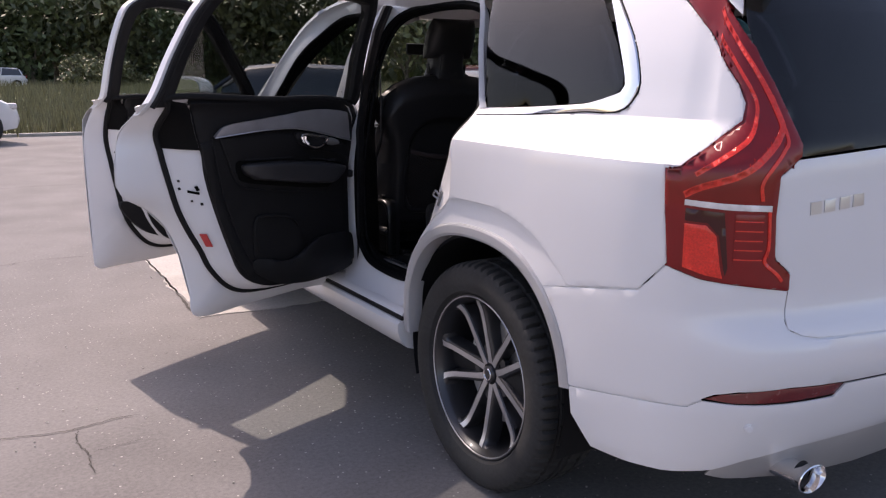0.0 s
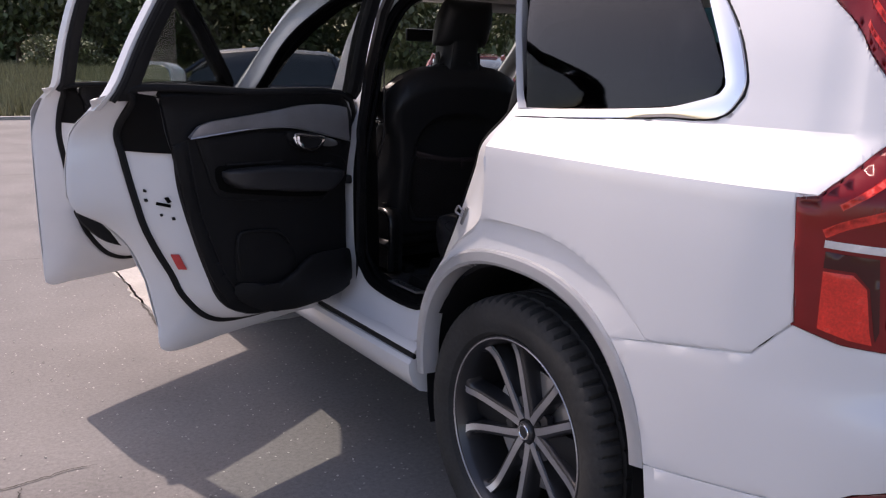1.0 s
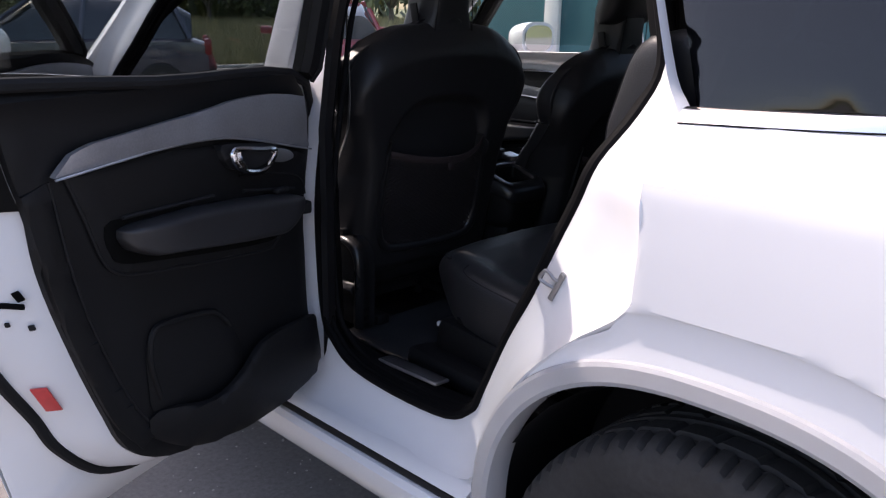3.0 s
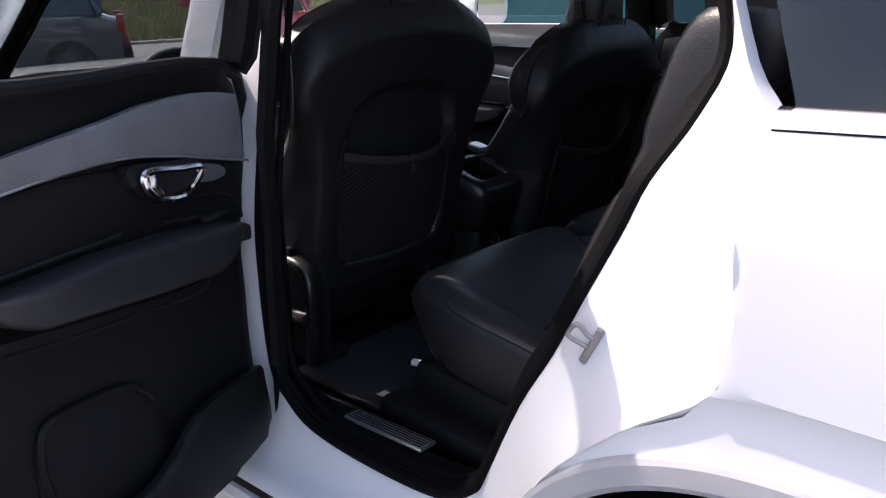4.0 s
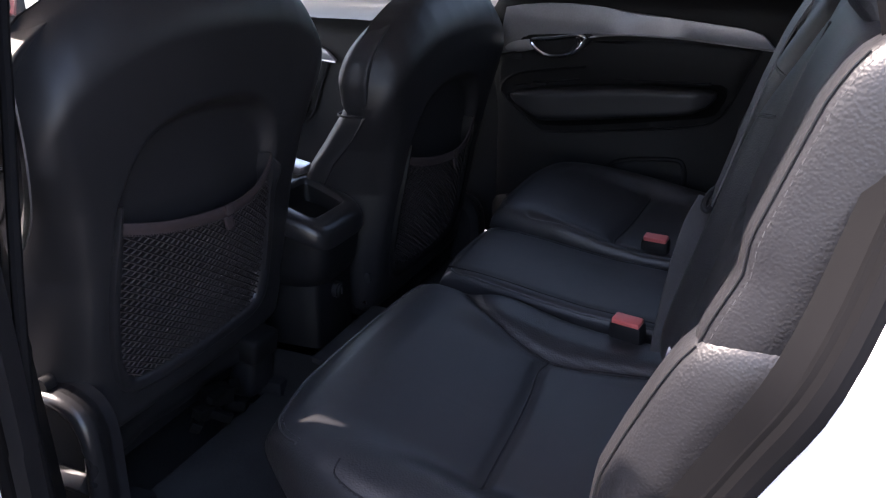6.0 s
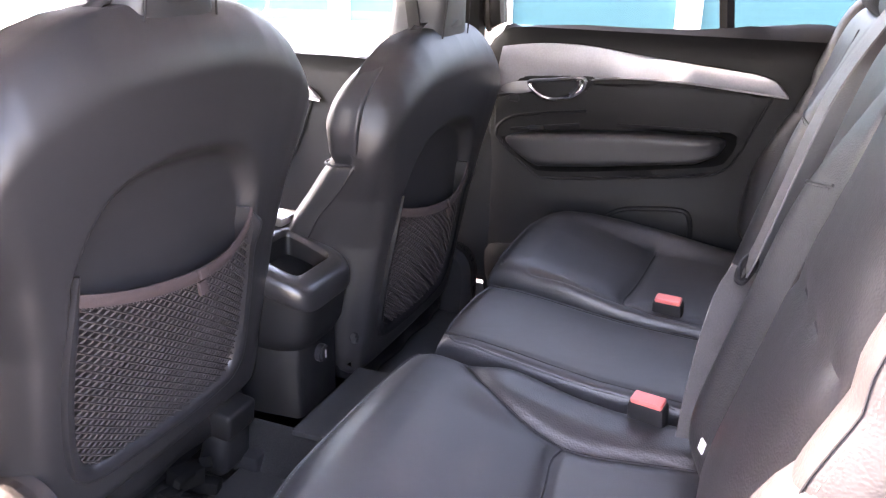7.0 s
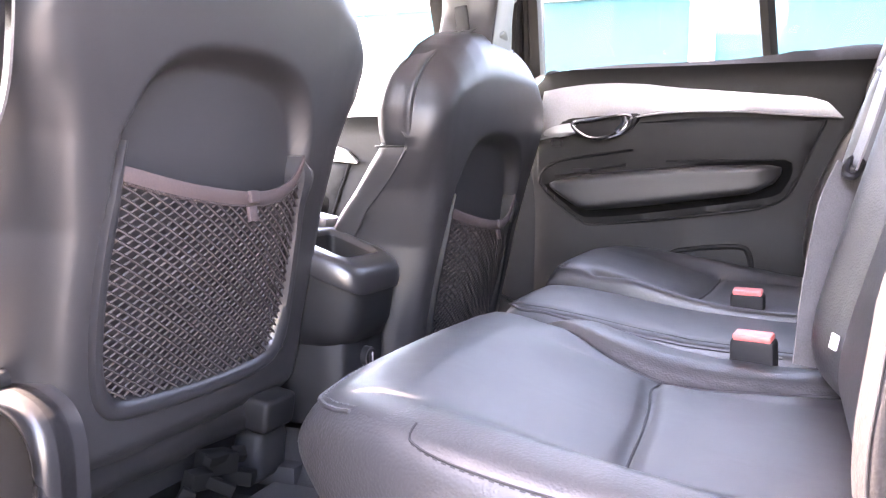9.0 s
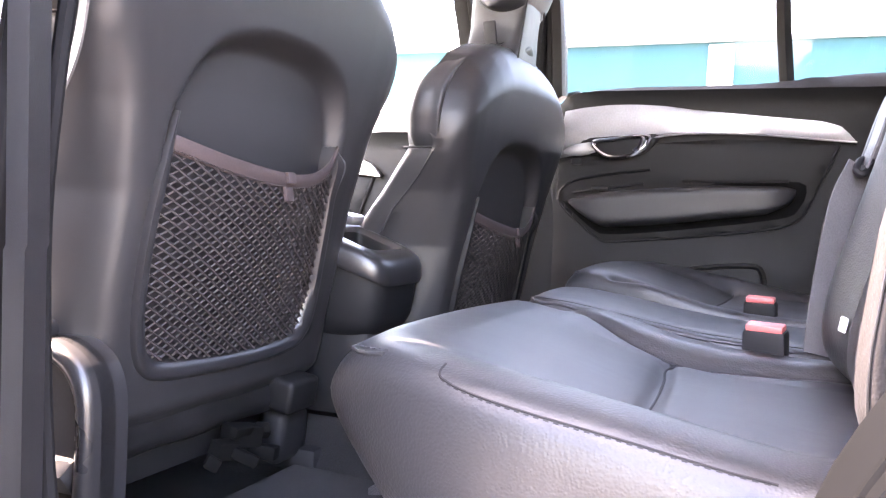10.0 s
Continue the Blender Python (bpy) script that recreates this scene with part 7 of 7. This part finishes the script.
# ---- parked cars ----
def parked_car(x, y, turn, paint, label, length=4.0, height=1.47):
    c = thing("car", label, "car", "cars parked round the yard", at=pose(x, y, 0, 0, 0, turn))
    L, H = length / 2, height
    # stations: along, half-width, sill, waist, roof, roof half-width
    st = [(-L, .60, .40, .62, .64, .55), (-L + .10, .76, .28, .86, .88, .66), (-L + .30, .82, .24, .92, H - .22, .58), (-L + .60, .85, .22, .93, H - .05, .58), (-.35, .86, .20, .92, H, .60), (.25, .86, .20, .91, H - .06, .60), (.65, .86, .20, .90, H - .30, .64), (1.02, .86, .22, .90, .94, .72), (L - .45, .83, .24, .82, .84, .70), (L - .12, .74, .28, .68, .70, .62), (L, .58, .36, .52, .55, .50)]
    body, cab = [], []
    for a, w, s, m, r, rw in st:
        body.append([(-w * .92, a, s), (-w, a, (s + m) / 2), (-w * .97, a, m - .04), (-w * .90, a, m), (w * .90, a, m), (w * .97, a, m - .04), (w, a, (s + m) / 2), (w * .92, a, s)])
        if r > m + .05:
            cab.append([(-w * .90, a, m - .01), (-(w * .9 + rw) / 2 - .02, a, (m + r) / 2), (-rw, a, r - .05), (-rw * .85, a, r), (rw * .85, a, r), (rw, a, r - .05), ((w * .9 + rw) / 2 + .02, a, (m + r) / 2), (w * .90, a, m - .01)])
    shell = part("body", loft(body), paint, c, sharp=40)
    part("cabin", loft([[(p[0] * .985, p[1], p[2]) for p in ring] for ring in cab]), PANE_DARK, c, sharp=40)
    part("roof", loft([[(-rw * .98, a, r - .045), (-rw * .8, a, r + .012), (rw * .8, a, r + .012), (rw * .98, a, r - .045)] for a, w, s, m, r, rw in st if r > H - .10]), paint, c)
    for sx in (-1, 1):
        for a0, a1, m0, r0 in ((-L + .33, -L + .52, .93, H - .12), (-.30, -.38, .91, H - .01), (.98, .30, .91, H - .08)):
            part("pillar", tube([(sx * .79, a0, m0), (sx * .70, (a0 + a1) / 2, (m0 + r0) / 2), (sx * .60, a1, r0)], .035, 6), paint, c)
        part("tail_lamp", box(.16, .10, .22, .03, (sx * .70, -L + .10, .82)), RED_LENS, c)
        part("headlamp", box(.22, .22, .11, .03, (sx * .66, L - .20, .68), (0, 0, -sx * 20)), CLEAR_BAR, c)
        part("door_mirror", box(.20, .09, .13, .03, (sx * .97, .72, .98)), paint, c)
        for a in (-L + .72, L - .75):
            wh = part("wheel", lathe([(.19, -.09), (.29, -.10), (.31, -.08), (.31, .08), (.29, .10), (.19, .09)], 32), TYRE, c, at=pose(sx * .78, a, .31))
            part("rim", lathe([(0, -.06 * sx), (.06, -.075 * sx), (.19, -.085 * sx), (.20, -.05 * sx)], 20), SATIN, wh)
    part("number_plate", box(.50, .012, .11, .004, (0, -L - .002, .56)), LABEL, c)
    part("rear_bumper", box(1.36, .16, .22, .06, (0, -L + .06, .42)), TRIM_DARK, c)
    return c


PANE_DARK = material("dark_car_glass", (.03, .035, .04), .06, coat=1.0, vary=.05)
NAVY = material("dark_blue_paint", (.018, .022, .045), .35, coat=1.0, vary=.05)
RED = material("faded_red_paint", (.30, .045, .05), .35, coat=1.0, vary=.08)
WHITE2 = material("plain_white_paint", (.72, .72, .72), .4, coat=.8, vary=.04)
SILVER = material("silver_paint", (.45, .46, .47), .35, metal=.6, coat=.8, vary=.05)
parked_car(2.6, 11.6, 62, NAVY, "dark blue hatchback parked sideways beyond the doors")
parked_car(6.6, 11.0, -35, RED, "faded red hatchback seen through the windscreen")
parked_car(-2.95, 15.2, -70, WHITE2, "white hatchback standing in front of the grass")
parked_car(-2.4, 58, 85, SILVER, "pale car far off across the field")
parked_car(2.2, 66, 88, WHITE2, "white car far off across the field")

# ---- pale blue building and cypress on the right ----
BLUEWALL = material("pale_blue_render", (.018, .100, .122), .8, vary=.05, scale=.8, grain=.06, grain_scale=60, bump=.2, bump_scale=80)
PALE = material("white_frame_paint", (.78, .78, .77), .6, vary=.05)
house = thing("blue_building", "long low pale blue building with white upright strips", "building", at=pose(9.5, 4.0, 0, 0, 0, 0))
part("wall", box(5, 16, 3.1, .02, (2.5, 0, 1.55)), BLUEWALL, house)
part("roof", box(5.3, 16.3, .14, .03, (2.5, 0, 3.17)), PALE, house)
for k in range(7):
    part("upright", box(.10, .30, 3.05, .02, (-.03, -7.2 + 2.35 * k, 1.53)), PALE, house)


def cypress(x, y, s):
    t = thing("cypress", "tall dark green clipped cypress beside the blue building", "tree", "cypresses", at=pose(x, y, 0))
    part("trunk", tube([(0, 0, 0), (0, 0, 2.5 * s)], [.10, .04], 8), BARK, t)
    r = random.Random(3)
    vs, fs = [], []
    for _ in range(5200):
        z = r.uniform(.15, 1) ** .8
        w = .62 * s * (math.sin(min(1, z * 1.5 + .1) * math.pi / 2)) * (1 - .75 * z ** 3)
        a = r.uniform(0, 6.28)
        q = w * (r.uniform(.55, 1.06) + .10 * math.sin(a * 5 + z * 17))
        p = Vector((q * math.cos(a), q * math.sin(a), z * 4.4 * s))
        u = Vector((r.gauss(0, .4), r.gauss(0, .4), 1)).normalized()
        v = u.cross(Vector((r.gauss(0, 1), r.gauss(0, 1), 0))).normalized()
        i = len(vs)
        vs += [p - u * .07, p + v * .03, p + u * .09, p - v * .03]
        fs.append((i, i + 1, i + 2, i + 3))
    me = bpy.data.meshes.new("crown")
    me.from_pydata(vs, [], fs)
    me.materials.append(LEAF)
    o = new("crown", me)
    o.parent = t
    return t


cypress(7.6, 9.2, 1.1)
